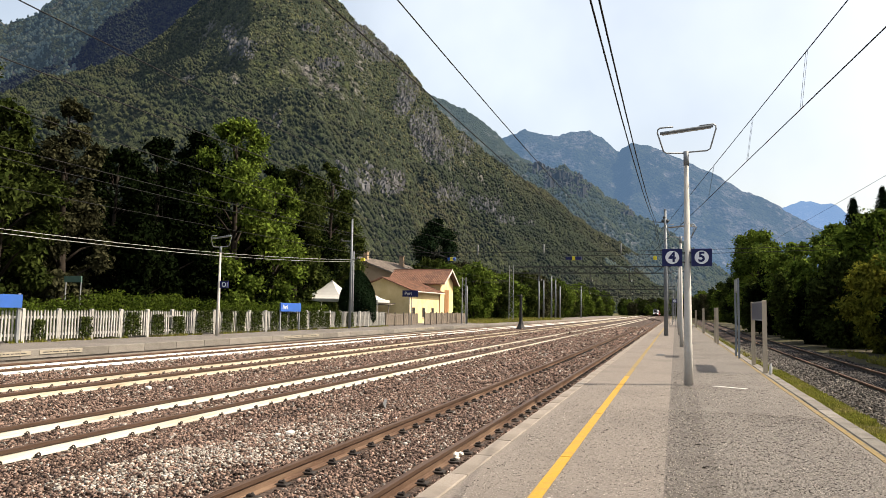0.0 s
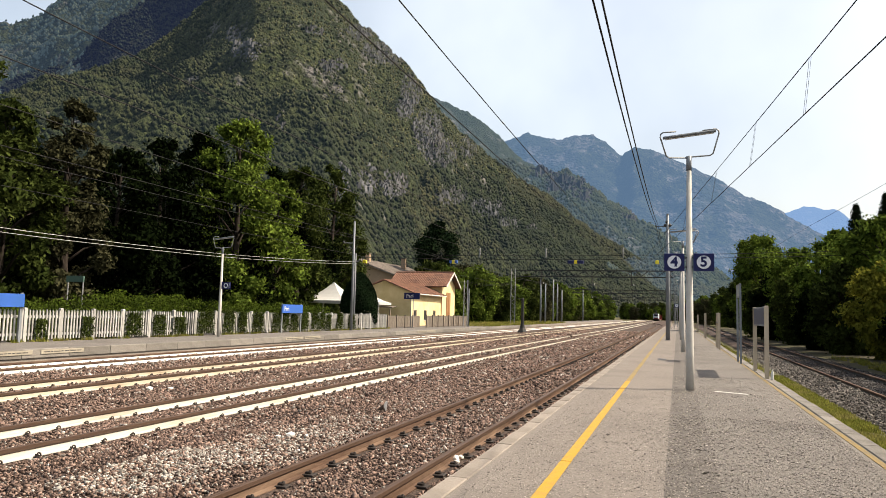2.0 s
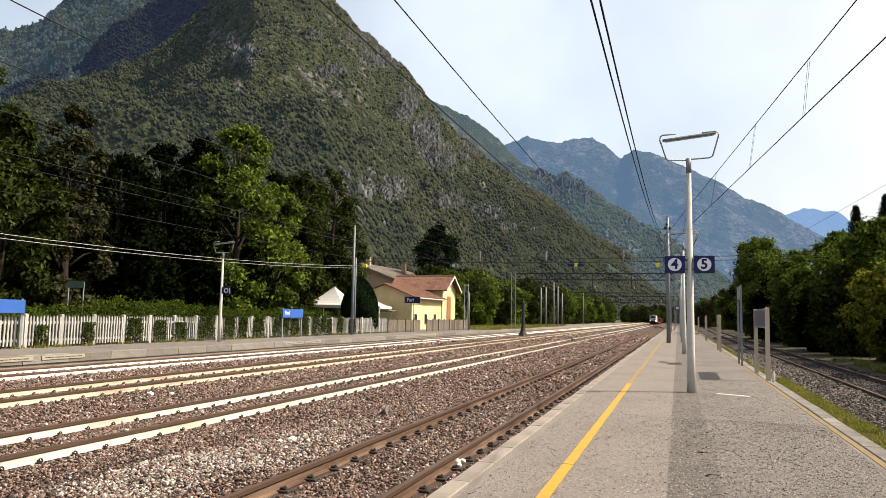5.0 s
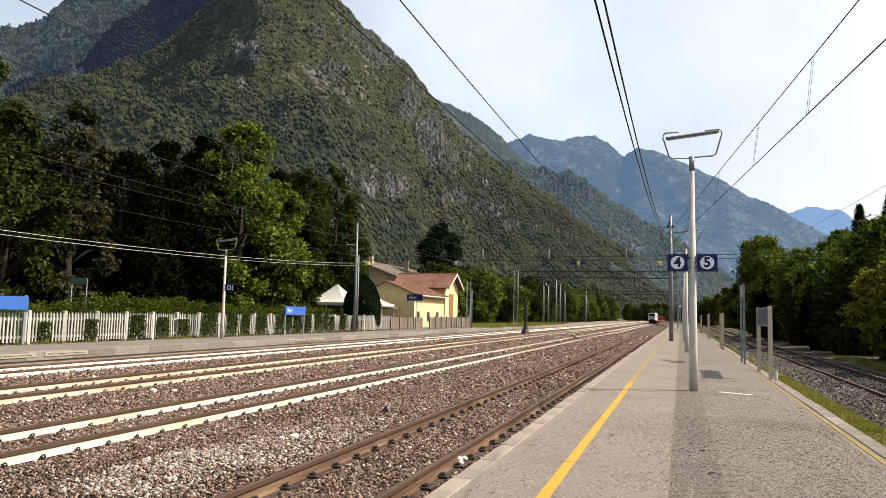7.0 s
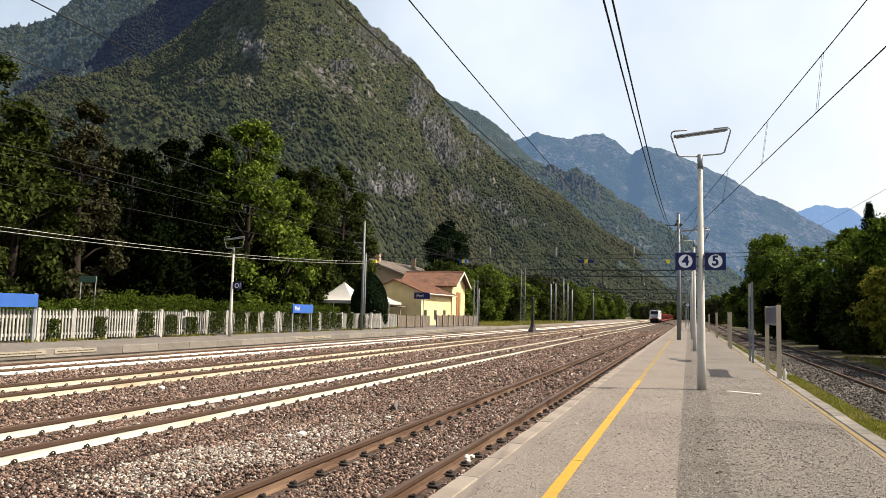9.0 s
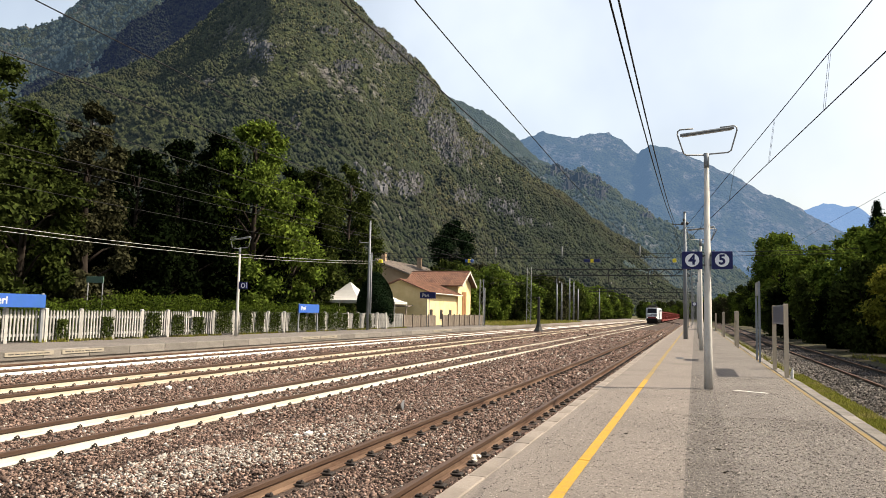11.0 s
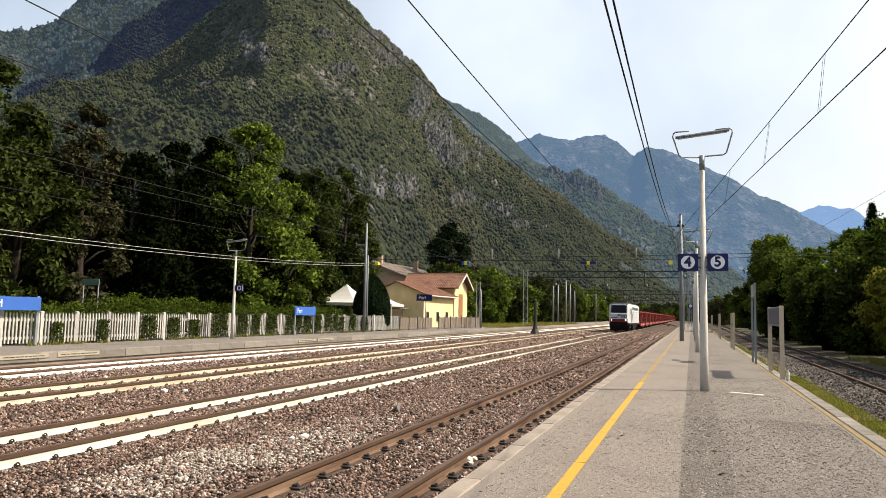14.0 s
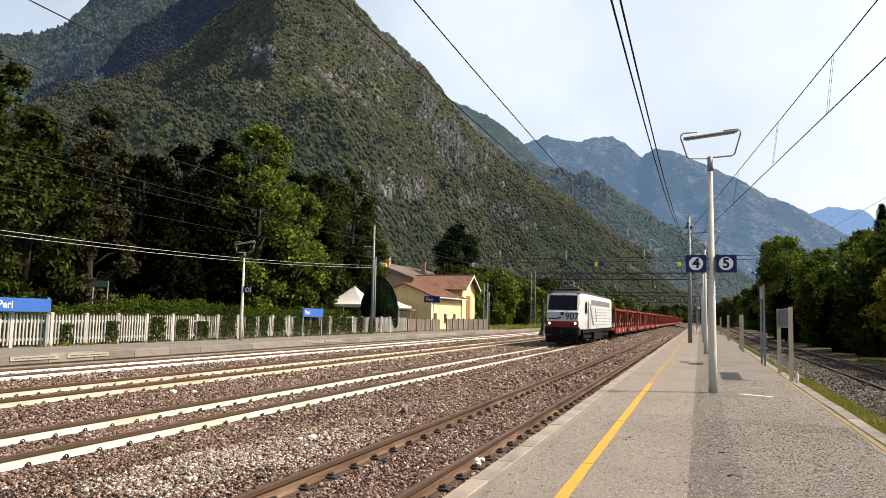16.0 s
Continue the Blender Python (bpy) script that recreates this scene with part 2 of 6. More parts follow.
def thing(name, label, category, at=None, group="", kind=""):
    """An Empty at the base of a thing, which parents its parts."""
    ob = new(name)
    ob.empty_display_size = 0.2
    if at is not None:
        ob.matrix_basis = at
    return tagged(ob, label, category, group, kind)


def letters(text, size, name, material, parent, at, label="", bold=0.02):
    """Flat raised lettering as a mesh."""
    cu = bpy.data.curves.new(name, "FONT")
    cu.body, cu.size, cu.extrude, cu.align_x, cu.align_y = text, size, 0.002, "CENTER", "CENTER"
    cu.resolution_u = 3
    cu.offset = size * bold
    tmp = bpy.data.objects.new("tmp_text", cu)
    scene.collection.objects.link(tmp)
    me = bpy.data.meshes.new_from_object(tmp.evaluated_get(bpy.context.evaluated_depsgraph_get()))
    bpy.data.objects.remove(tmp)
    bpy.data.curves.remove(cu)
    me.materials.clear()
    me.materials.append(material)
    return part(name, me, None, parent, label, at)


# ---- plan ----
HEAD, FOOT, BED, GROUND = -0.31, -0.48, -0.485, -0.62


def drift(y):
    """The main tracks bend slowly to the far side in the distance."""
    return -1.7 * (max(0.0, y - 130) / 300) ** 1.6


def x_main(x0):
    return lambda y: x0 + drift(y)


def x_loop(y):
    """The track beside the platform, which joins the next one far off."""
    s = min(1.0, max(0.0, (y - 165) / 125))
    s = s * s * (3 - 2 * s)
    return -3.78 * (1 - s) + (-9.14 + drift(y)) * s


TRACKS = {"A": x_loop, "B": x_main(-9.14), "C": x_main(-14.26), "D": x_main(-19.15), "E": lambda y: 6.0 + 0.000045 * max(0, y - 20) ** 2}


def along(fx, y0, y1, z, dx=0.0):
    ys, y = [], y0
    while y < y1:
        ys.append(y)
        y += 2.0 if y < 40 else (5.0 if y < 150 else 10.0)
    return [(fx(y) + dx, y, z) for y in ys + [y1]]
# ---- ground, tracks, platforms ----


def ground_sheet():
    b = Builder()
    ys = [-60, -20, 0, 20, 40, 70, 110, 160, 240, 400, 800, 1600, 3000]
    xs = [-3000, -900, -300, -120, -60, -40, -28, -21, -10, 2, 9, 14, 30, 80, 300, 900, 3000]
    v = [(x, y, GROUND) for y in ys for x in xs]
    k = len(xs)
    b.add(v, [(j * k + i, j * k + i + 1, (j + 1) * k + i + 1, (j + 1) * k + i) for j in range(len(ys) - 1) for i in range(k - 1)])
    return tagged(part("ground", b, M["earth"]), "dry valley ground with patchy grass beside the railway", "ground", kind="structure")


ground_sheet()


def ballast_sheet(name, x0, x1, y1, label):
    """The stone bed as an uneven sheet."""
    xs = np.linspace(x0, x1, int((x1 - x0) / 0.35) + 1)
    ys = np.concatenate([np.arange(-8, 40, 0.4), np.arange(40, 120, 2.0), np.arange(120, y1 + 1, 8.0)])
    v = []
    for y in ys:
        d = drift(y) if x0 < -5 else 0.0
        for i, x in enumerate(xs):
            edge = 0.1 if i in (0, len(xs) - 1) else 0.0
            v.append((x + (d if i == 0 else d * (x - x1) / (x0 - x1)), y, BED - edge + 0.025 * noise.noise((x * 0.9, y * 0.9, 0)) + 0.012 * noise.noise((x * 4, y * 4, 3))))
    k = len(xs)
    f = [(j * k + i, j * k + i + 1, (j + 1) * k + i + 1, (j + 1) * k + i) for j in range(len(ys) - 1) for i in range(k - 1)]
    return tagged(part(name, Builder().add(v, f), M["ballast_bed"], smooth=True), label, "ballast", kind="structure")


ballast_sheet("ballast_bed", -20.85, -2.16, 500, "brown-grey crushed stone bed under the tracks")
ballast_sheet("ballast_bed", 4.2, 7.9, 260, "dark crushed stone bed under the side track")

# right half of a rail's outline, foot to head
RAIL = [(-0.07, 0.0), (-0.07, 0.012), (-0.012, 0.03), (-0.009, 0.098), (-0.036, 0.122), (-0.036, 0.168), (-0.028, 0.172)]
RAIL_PROFILE = RAIL + [(-x, z) for x, z in RAIL[::-1]]


def rail_mesh(fx, dx, y0, y1, material, head):
    """A rail: its flanks in one material, its running surface in another."""
    path = along(fx, y0, y1, FOOT, dx)
    b = Builder().sweep(RAIL_PROFILE, path)
    me = b.mesh("rail", material)
    me.materials.append(head)
    k = len(RAIL_PROFILE)
    top = {3, 4, 5, 6, 7, 8, 9}
    for i, p in enumerate(me.polygons):
        if i < (len(path) - 1) * k and i % k in top:
            p.material_index = 1
    return me


def clip_mesh(material):
    """A rail fastening: low base plate and an upright spring loop that presses on the rail's foot."""
    b = Builder()
    b.box(-0.06, 0.06, -0.05, 0.05, 0.0, 0.01)
    loop = [(0.0, 0.034 * math.cos(a), 0.024 + 0.034 * math.sin(a)) for a in (radians(-75 + 30 * k) for k in range(12))]
    b.tube(loop, 0.012, 5)
    b.tube([(-0.055, 0, 0.03), (0.02, 0, 0.02)], 0.013, 5)
    return b.mesh("clip", material)


def spike_mesh(material):
    """A screwed fastening of an old rail: sloping plate and tall bolt."""
    b = Builder()
    b.box(-0.07, 0.08, -0.07, 0.07, 0.0, 0.03, 0.008)
    b.tube([(0.02, 0, 0.0), (0.01, 0, 0.06), (0.01, 0, 0.075)], [0.026, 0.022, 0.012], 6)
    b.box(-0.05, 0.02, -0.03, 0.03, 0.03, 0.06, 0.01)
    return b.mesh("clip", material)


def sleeper_mesh(material, h=0.05):
    b = Builder()
    b.box(-1.2, 1.2, -0.13, 0.13, -0.16, -0.005, 0.015)
    return b.mesh("sleeper", material)


CLIP, SPIKE = clip_mesh(M["clip"]), spike_mesh(M["clip"])
SLEEPER, WOOD_SLEEPER = sleeper_mesh(M["sleeper"]), sleeper_mesh(M["wood_sleeper"])


def railway_track(key, label, y1, material, head, clip, sleeper, pitch, first, reach):
    fx = TRACKS[key]
    t = thing("railway_track", label, "railway track")
    for s in (-1, 1):
        part("rail", rail_mesh(fx, s * 0.7525, -10, y1, material, head), None, t)
    n = int((y1 - first) / pitch)
    rest = Builder()
    cv, cf = [tuple(v.co) for v in clip.vertices], [tuple(p.vertices) for p in clip.polygons]
    sv, sf = [tuple(v.co) for v in sleeper.vertices], [tuple(p.vertices) for p in sleeper.polygons]
    far = Builder()
    for i in range(n):
        y = first + i * pitch
        x = fx(y)
        if y < reach:
            part("sleeper", sleeper, None, t, at=pose(x, y, FOOT, 0, 0, random.uniform(-0.4, 0.4)))
        elif y < 90:
            far.add([(a + x, c + y, d + FOOT) for a, c, d in sv], sf)
        for s in (-1, 1):
            for o in (-1, 1):
                if y < reach and o == 1:
                    part("clip", clip, None, t, at=pose(x + s * 0.7525 + o * 0.11, y, FOOT, 0, 0, 0 if o > 0 else 180))
                elif y < 85:
                    rest.add([(o * a + x + s * 0.7525 + o * 0.11, c * o + y, d + FOOT) for a, c, d in cv], cf)
    if rest.v:
        tagged(part("clips", rest, M["clip"], t), kind="stuff")
    if far.v:
        tagged(part("sleepers", far, sleeper.materials[0], t), kind="stuff")
    return t


railway_track("A", "rusty brown railway track along the platform edge", 300, M["rail_rust"], M["rail_head"], SPIKE, WOOD_SLEEPER, 0.66, 5.1, 32)
railway_track("B", "railway track with rail flanks painted white", 520, M["rail_white"], M["rail_head"], CLIP, SLEEPER, 0.6, 4.9, 40)
railway_track("C", "railway track with tan weathered rail flanks", 520, M["rail_tan"], M["rail_head"], CLIP, SLEEPER, 0.6, 6.1, 40)
railway_track("D", "white-flanked railway track beside the far platform", 520, M["rail_chalk"], M["rail_rust"], CLIP, SLEEPER, 0.6, 8.2, 40)
railway_track("E", "dark disused siding between platform and trees", 260, M["dark_steel"], M["rail_rust"], SPIKE, WOOD_SLEEPER, 0.66, 5.0, 30)


# island platform: asphalt body, kerb stones on both edges, painted lines
def island_platform():
    p = thing("platform", "asphalt island platform between two tracks", "platform", kind="structure")
    b = Builder()
    b.box(-1.95, -0.12, -12, 230, -0.6, 0.0)
    part("asphalt", b, M["asphalt"], p, "pale worn asphalt")
    b = Builder()
    b.box(-0.12, 0.4, -12, 230, -0.6, -0.002)
    part("asphalt", b, M["asphalt_dark"], p, "darker coarse asphalt")
    b = Builder()
    b.box(0.4, 2.3, -12, 230, -0.6, -0.001)
    part("asphalt", b, M["asphalt_mid"], p, "coarse grey-brown asphalt")
    for x, w, m, lab in ((-1.185, 0.118, M["yellow_paint"], "yellow safety line"), (2.24, 0.08, M["yellow_worn"], "thin yellow line")):
        b, far = Builder(), Builder()
        y = -10.0
        while y < 228:
            ln = random.uniform(2.6, 4.2)
            j = random.uniform(-0.006, 0.006)
            (b if y < 17 or x > 0 else far).box(x - w / 2 + j, x + w / 2 + j, y, y + ln - 0.015, -0.01, 0.004)
            y += ln
        part("line", b, m, p, lab)
        if far.v:
            part("line", far, M["yellow_pale"], p, "faded yellow safety line")
    stone = Builder().box(-0.1, 0.1, -0.495, 0.495, -0.32, 0.0, 0.012).mesh("kerb_stone", M["concrete"])
    low = Builder().box(-0.12, 0.12, -0.495, 0.495, -0.3, 0.0, 0.015).mesh("kerb_stone", M["kerb_white"])
    long_a, long_b = Builder(), Builder()
    for i in range(240):
        y = -11.5 + i
        if y < 90:
            part("kerb_stone", stone, None, p, at=pose(-2.055 + random.uniform(-0.006, 0.006), y, 0.006 + random.uniform(-0.006, 0.006), 0, 0, random.uniform(-0.15, 0.15)))
            part("kerb_stone", low, None, p, at=pose(2.425 + random.uniform(-0.008, 0.008), y, 0.012 + random.uniform(-0.006, 0.006)))
        else:
            long_a.box(-2.155, -1.955, y - 0.495, y + 0.495, -0.32, 0.006)
            long_b.box(2.305, 2.545, y - 0.495, y + 0.495, -0.3, 0.012)
    tagged(part("kerb_stones", long_a, M["concrete"], p), kind="stuff")
    tagged(part("kerb_stones", long_b, M["kerb_white"], p), kind="stuff")
    b = Builder().box(-2.09, -1.9, -12, 230, -0.62, -0.3)
    part("footing", b, M["concrete"], p)
    b = Builder().box(-0.36, 0.36, -0.09, 0.09, -0.02, 0.006, 0.004)
    part("cover_plate", b, M["pole_concrete"], p, "pale flush drain cover", pose(1.13, 17.37, 0, 0, 0, -25))
    b = Builder().box(-0.72, -0.42, 29.0, 30.2, -0.02, 0.005, 0.003)
    part("cover_plate", b, M["dark_steel"], p, "dark iron cover")
    return p


island_platform()


def far_platform():
    p = thing("platform", "low far platform with concrete edge", "platform", kind="structure")
    x0 = -20.95
    path = along(x_main(0), -20, 330, 0)
    b = Builder()
    for i in range(len(path) - 1):
        (xa, ya, _), (xb, yb, _) = path[i], path[i + 1]
        b.add([(x0 - 0.32 + xa, ya, 0.0), (x0 - 0.32 + xb, yb, 0.0), (-28 + xb, yb, 0.0), (-28 + xa, ya, 0.0)], [(0, 1, 2, 3)])
    part("paving", b, M["asphalt_mid"], p)
    m = Builder().box(-0.16, 0.16, -0.99, 0.99, -0.3, 0.0, 0.015).mesh("kerb_stone", M["kerb_white"])
    rest = Builder()
    for i in range(165):
        y = -18 + 2 * i
        if y < 110:
            part("kerb_stone", m, None, p, at=pose(x0 - 0.16 + drift(y), y, 0.008 + random.uniform(-0.004, 0.004)))
        else:
            rest.box(x0 - 0.32 + drift(y), x0 + drift(y), y - 0.99, y + 0.99, -0.3, 0.008)
    tagged(part("kerb_stones", rest, M["concrete"], p), kind="stuff")
    b = Builder()
    for (xa, ya, _), (xb, yb, _) in zip(path, path[1:]):
        b.add([(x0 - 0.06 + xa, ya, -0.62), (x0 - 0.06 + xb, yb, -0.62), (x0 - 0.06 + xb, yb, -0.28), (x0 - 0.06 + xa, ya, -0.28)], [(0, 1, 2, 3)])
    part("edge_wall", b, M["concrete"], p)
    return p


far_platform()


def notice_strip(x, y, length):
    """A white strip with a line of unreadable writing on the platform's face."""
    t = thing("notice_strip", "white warning strip fixed to the platform edge", "sign", pose(x, y, -0.17), "warning strips")
    part("panel", Builder().box(0, 0.02, 0, length, 0, 0.14, 0.004), M["strip_cream"], t)
    b = Builder()
    u = 0.12
    while u < length - 0.3:
        w = random.uniform(0.08, 0.3)
        b.box(0.02, 0.023, u, u + w, 0.055, 0.085)
        u += w + 0.05
    part("writing", b, M["dark_steel"], t, "dark bars of writing")


for y, ln in ((15.2, 1.9), (17.5, 1.9), (19.75, 1.9), (36.2, 2.0), (38.4, 2.0), (58, 2.2), (60.5, 2.2)):
    notice_strip(-20.94, y, ln)
# ---- mountains ----
def slope_material(name, haze, dry=1.0, rock=0.5, size=1.0):
    """Wooded slope with bare rock: greens at three scales, pale rock where a broad noise and the steepness allow it."""
    m = bpy.data.materials.new(name)
    m.use_nodes = True
    nt = m.node_tree
    n, ln = nt.nodes, nt.links
    b = n["Principled BSDF"]
    b.inputs["Roughness"].default_value = 0.95
    b.inputs["Specular IOR Level"].default_value = 0.1
    co = n.new("ShaderNodeTexCoord")
    def tex(s, d=5.0, kind="ShaderNodeTexNoise"):
        t = n.new(kind)
        t.inputs["Scale"].default_value = s * size
        if kind == "ShaderNodeTexNoise":
            t.inputs["Detail"].default_value = d
            t.inputs["Roughness"].default_value = 0.62
        ln.new(co.outputs["Object"], t.inputs["Vector"])
        return t.outputs[0]
    def rng(v, a, z, lo=0.0, hi=1.0):
        r = n.new("ShaderNodeMapRange")
        r.inputs["From Min"].default_value, r.inputs["From Max"].default_value, r.inputs["To Min"].default_value, r.inputs["To Max"].default_value = a, z, lo, hi
        ln.new(v, r.inputs["Value"])
        return r.outputs[0]
    def mix(f, a, z):
        x = n.new("ShaderNodeMix")
        x.data_type = "RGBA"
        for s, v in ((x.inputs[0], f), (x.inputs[6], a), (x.inputs[7], z)):
            if isinstance(v, tuple):
                s.default_value = (*v, 1)
            else:
                ln.new(v, s)
        return x.outputs[2]
    def mul(a, z):
        x = n.new("ShaderNodeMath"); x.operation = "MULTIPLY"
        ln.new(a, x.inputs[0]); ln.new(z, x.inputs[1])
        return x.outputs[0]
    green = mix(rng(tex(0.09, 3), 0.35, 0.65), (0.013, 0.018, 0.006), (0.03, 0.036, 0.011))
    green = mix(rng(tex(0.012, 4), 0.45, 0.7), green, (0.036 * dry, 0.04 * dry, 0.017))
    green = mix(rng(tex(0.004, 3), 0.4, 0.6), green, (0.02, 0.026, 0.011))
    stone = mix(rng(tex(0.06, 6), 0.35, 0.65), (0.055, 0.052, 0.05), (0.15, 0.14, 0.13))
    geo = n.new("ShaderNodeNewGeometry")
    sep = n.new("ShaderNodeSeparateXYZ")
    ln.new(geo.outputs["Normal"], sep.inputs[0])
    crown = n.new("ShaderNodeTexVoronoi")
    crown.inputs["Scale"].default_value = 0.11 * size
    ln.new(co.outputs["Object"], crown.inputs["Vector"])
    tone = n.new("ShaderNodeHueSaturation")
    cs = n.new("ShaderNodeSeparateColor")
    ln.new(crown.outputs["Color"], cs.inputs[0])
    ln.new(rng(cs.outputs[0], 0, 1, 0.6, 1.4), tone.inputs["Value"])
    ln.new(green, tone.inputs["Color"])
    green = tone.outputs[0]
    where = mul(rng(tex(0.0075, 7), 0.6 - 0.12 * rock, 0.66 - 0.12 * rock), rng(tex(0.045, 5), 0.42, 0.56))
    col = mix(where, green, stone)
    ln.new(col, b.inputs["Base Color"])
    bp = n.new("ShaderNodeBump")
    bp.inputs["Strength"].default_value, bp.inputs["Distance"].default_value = 1.0, 9.0
    vo = n.new("ShaderNodeTexVoronoi")
    vo.inputs["Scale"].default_value = 0.11 * size
    ln.new(co.outputs["Object"], vo.inputs["Vector"])
    hsum = n.new("ShaderNodeMath"); hsum.operation = "SUBTRACT"
    ln.new(tex(0.2, 4), hsum.inputs[0]); ln.new(vo.outputs["Distance"], hsum.inputs[1])
    ln.new(hsum.outputs[0], bp.inputs["Height"])
    ln.new(bp.outputs[0], b.inputs["Normal"])
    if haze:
        # haze painted on: blue emission mixed into the distant slope's surface
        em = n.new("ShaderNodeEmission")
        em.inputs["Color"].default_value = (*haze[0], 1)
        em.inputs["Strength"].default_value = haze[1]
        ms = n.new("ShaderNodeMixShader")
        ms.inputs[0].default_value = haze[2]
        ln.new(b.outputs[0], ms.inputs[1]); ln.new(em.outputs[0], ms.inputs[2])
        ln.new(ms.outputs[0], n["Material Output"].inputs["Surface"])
    return m


def lerp_table(tab, a):
    if a <= tab[0][0]:
        return tab[0][1:]
    for p, q in zip(tab, tab[1:]):
        if a <= q[0]:
            s = (a - p[0]) / (q[0] - p[0])
            return tuple(u + (v - u) * s for u, v in zip(p[1:], q[1:]))
    return tab[-1][1:]


def mountain(name, label, ridge, foot, material, na, nr, rough, power=1.0, back=0.35, seed=0.0, gully=0.0, nz=0.4, open_end=0.0):
    """A mountain side from its foot up to a ridge given by bearing, height angle and distance, and down behind it."""
    a0, a1 = ridge[0][0], ridge[-1][0]
    v = []
    for i in range(na + 1):
        a = a0 + (a1 - a0) * i / na
        el, dist = lerp_table(ridge, a)
        soft = noise.noise((a * 0.9, seed, 0)) + 0.5 * noise.noise((a * 3.1, seed, 5))
        jag = 0.35 * noise.noise((a * 7.0, seed, 9)) + 0.2 * noise.noise((a * 17.0, seed, 3))
        top = dist * math.tan(radians(el))
        step = dist * radians(nz)
        w = min(1.0, max(0.0, (a + 26) / 20))
        near = foot + (dist * open_end - foot) * w * w * (3 - 2 * w) if open_end else foot
        calm = min(1.0, top / 560)
        sa, ca = math.sin(radians(a)), math.cos(radians(a))
        for j in range(nr + 1):
            s = j / nr
            if s <= 0.85:
                u = s / 0.85
                r = near + (dist - near) * u
                z = GROUND - 3 + (top + 3) * u ** power + step * (soft * u ** 3 + jag * u ** 10)
                fade = min(1.0, u * 5) * (1 - 0.8 * u ** 6)
            else:
                u = (s - 0.85) / 0.15
                r = dist * (1 + back * u)
                z = (top + step * (soft + jag)) * (1 - 0.6 * u)
                fade = 0.2
            x, y = r * sa, r * ca
            q = Vector((x / 640 + seed * 7, y / 640, z / 900))
            rib = noise.ridged_multi_fractal(q, 1.0, 2.0, 3, 1.0, 2.0) - 1.1
            h = noise.fractal(Vector((x / 160 + seed, y / 160, z / 200)), 1.0, 2.1, 5)
            fine = noise.noise((x / 21, y / 21, z / 21)) + 0.6 * noise.noise((x / 9, y / 9, z / 9))
            z += fade * calm * (rough * h + gully * rib) + 2.4 * fine * min(1.0, u * 3) * (dist / 1400) ** 0.5
            v.append((x, y, z))
    k = nr + 1
    f = [(i * k + j, (i + 1) * k + j, (i + 1) * k + j + 1, i * k + j + 1) for i in range(na) for j in range(nr)]
    ob = new(name, Builder().add(v, f).mesh(name, material, True))
    tagged(ob, label, "mountain", kind="structure")
    return np.array(v).reshape(na + 1, nr + 1, 3)


# tuples: colour, strength and share of the blue haze painted as glow
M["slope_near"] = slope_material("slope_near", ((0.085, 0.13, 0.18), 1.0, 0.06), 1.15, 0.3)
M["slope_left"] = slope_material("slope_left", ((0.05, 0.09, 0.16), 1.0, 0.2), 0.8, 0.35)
# darker and bluer: the hollow's shade is put into the slope's colour
M["slope_shaded"] = slope_material("slope_shaded", ((0.035, 0.055, 0.14), 1.0, 0.16), 0.6, 0.0)
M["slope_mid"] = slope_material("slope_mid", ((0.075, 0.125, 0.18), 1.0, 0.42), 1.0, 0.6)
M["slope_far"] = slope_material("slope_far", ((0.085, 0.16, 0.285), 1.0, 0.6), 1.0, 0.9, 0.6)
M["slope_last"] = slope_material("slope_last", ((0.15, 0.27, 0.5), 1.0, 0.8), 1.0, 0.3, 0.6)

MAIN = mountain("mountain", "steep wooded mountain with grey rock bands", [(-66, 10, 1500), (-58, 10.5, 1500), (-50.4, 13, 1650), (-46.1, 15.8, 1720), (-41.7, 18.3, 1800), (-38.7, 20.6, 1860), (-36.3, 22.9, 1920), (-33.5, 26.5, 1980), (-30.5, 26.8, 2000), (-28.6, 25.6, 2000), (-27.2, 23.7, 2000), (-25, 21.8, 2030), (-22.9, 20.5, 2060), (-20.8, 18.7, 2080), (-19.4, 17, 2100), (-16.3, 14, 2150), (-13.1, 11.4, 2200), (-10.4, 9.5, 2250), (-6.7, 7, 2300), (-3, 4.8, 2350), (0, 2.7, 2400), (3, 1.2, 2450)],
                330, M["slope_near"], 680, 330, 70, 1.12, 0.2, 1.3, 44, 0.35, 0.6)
# unseen summit behind the crest, raised to cast shade into the hollow before it
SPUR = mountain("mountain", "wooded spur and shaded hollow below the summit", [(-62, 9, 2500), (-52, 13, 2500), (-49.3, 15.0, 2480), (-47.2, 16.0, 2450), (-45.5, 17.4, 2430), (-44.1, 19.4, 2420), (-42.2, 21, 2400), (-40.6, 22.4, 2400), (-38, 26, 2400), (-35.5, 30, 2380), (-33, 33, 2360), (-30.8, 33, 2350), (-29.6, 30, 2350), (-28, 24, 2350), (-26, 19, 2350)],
                1750, M["slope_shaded"], 260, 140, 60, 1.1, 0.2, 2.6, 50, 0.3)
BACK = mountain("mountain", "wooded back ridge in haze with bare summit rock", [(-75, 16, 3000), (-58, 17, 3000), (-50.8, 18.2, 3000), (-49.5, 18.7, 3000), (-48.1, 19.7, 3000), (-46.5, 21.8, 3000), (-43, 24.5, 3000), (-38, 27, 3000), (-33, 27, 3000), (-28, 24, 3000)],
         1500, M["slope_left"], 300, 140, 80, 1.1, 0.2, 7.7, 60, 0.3)
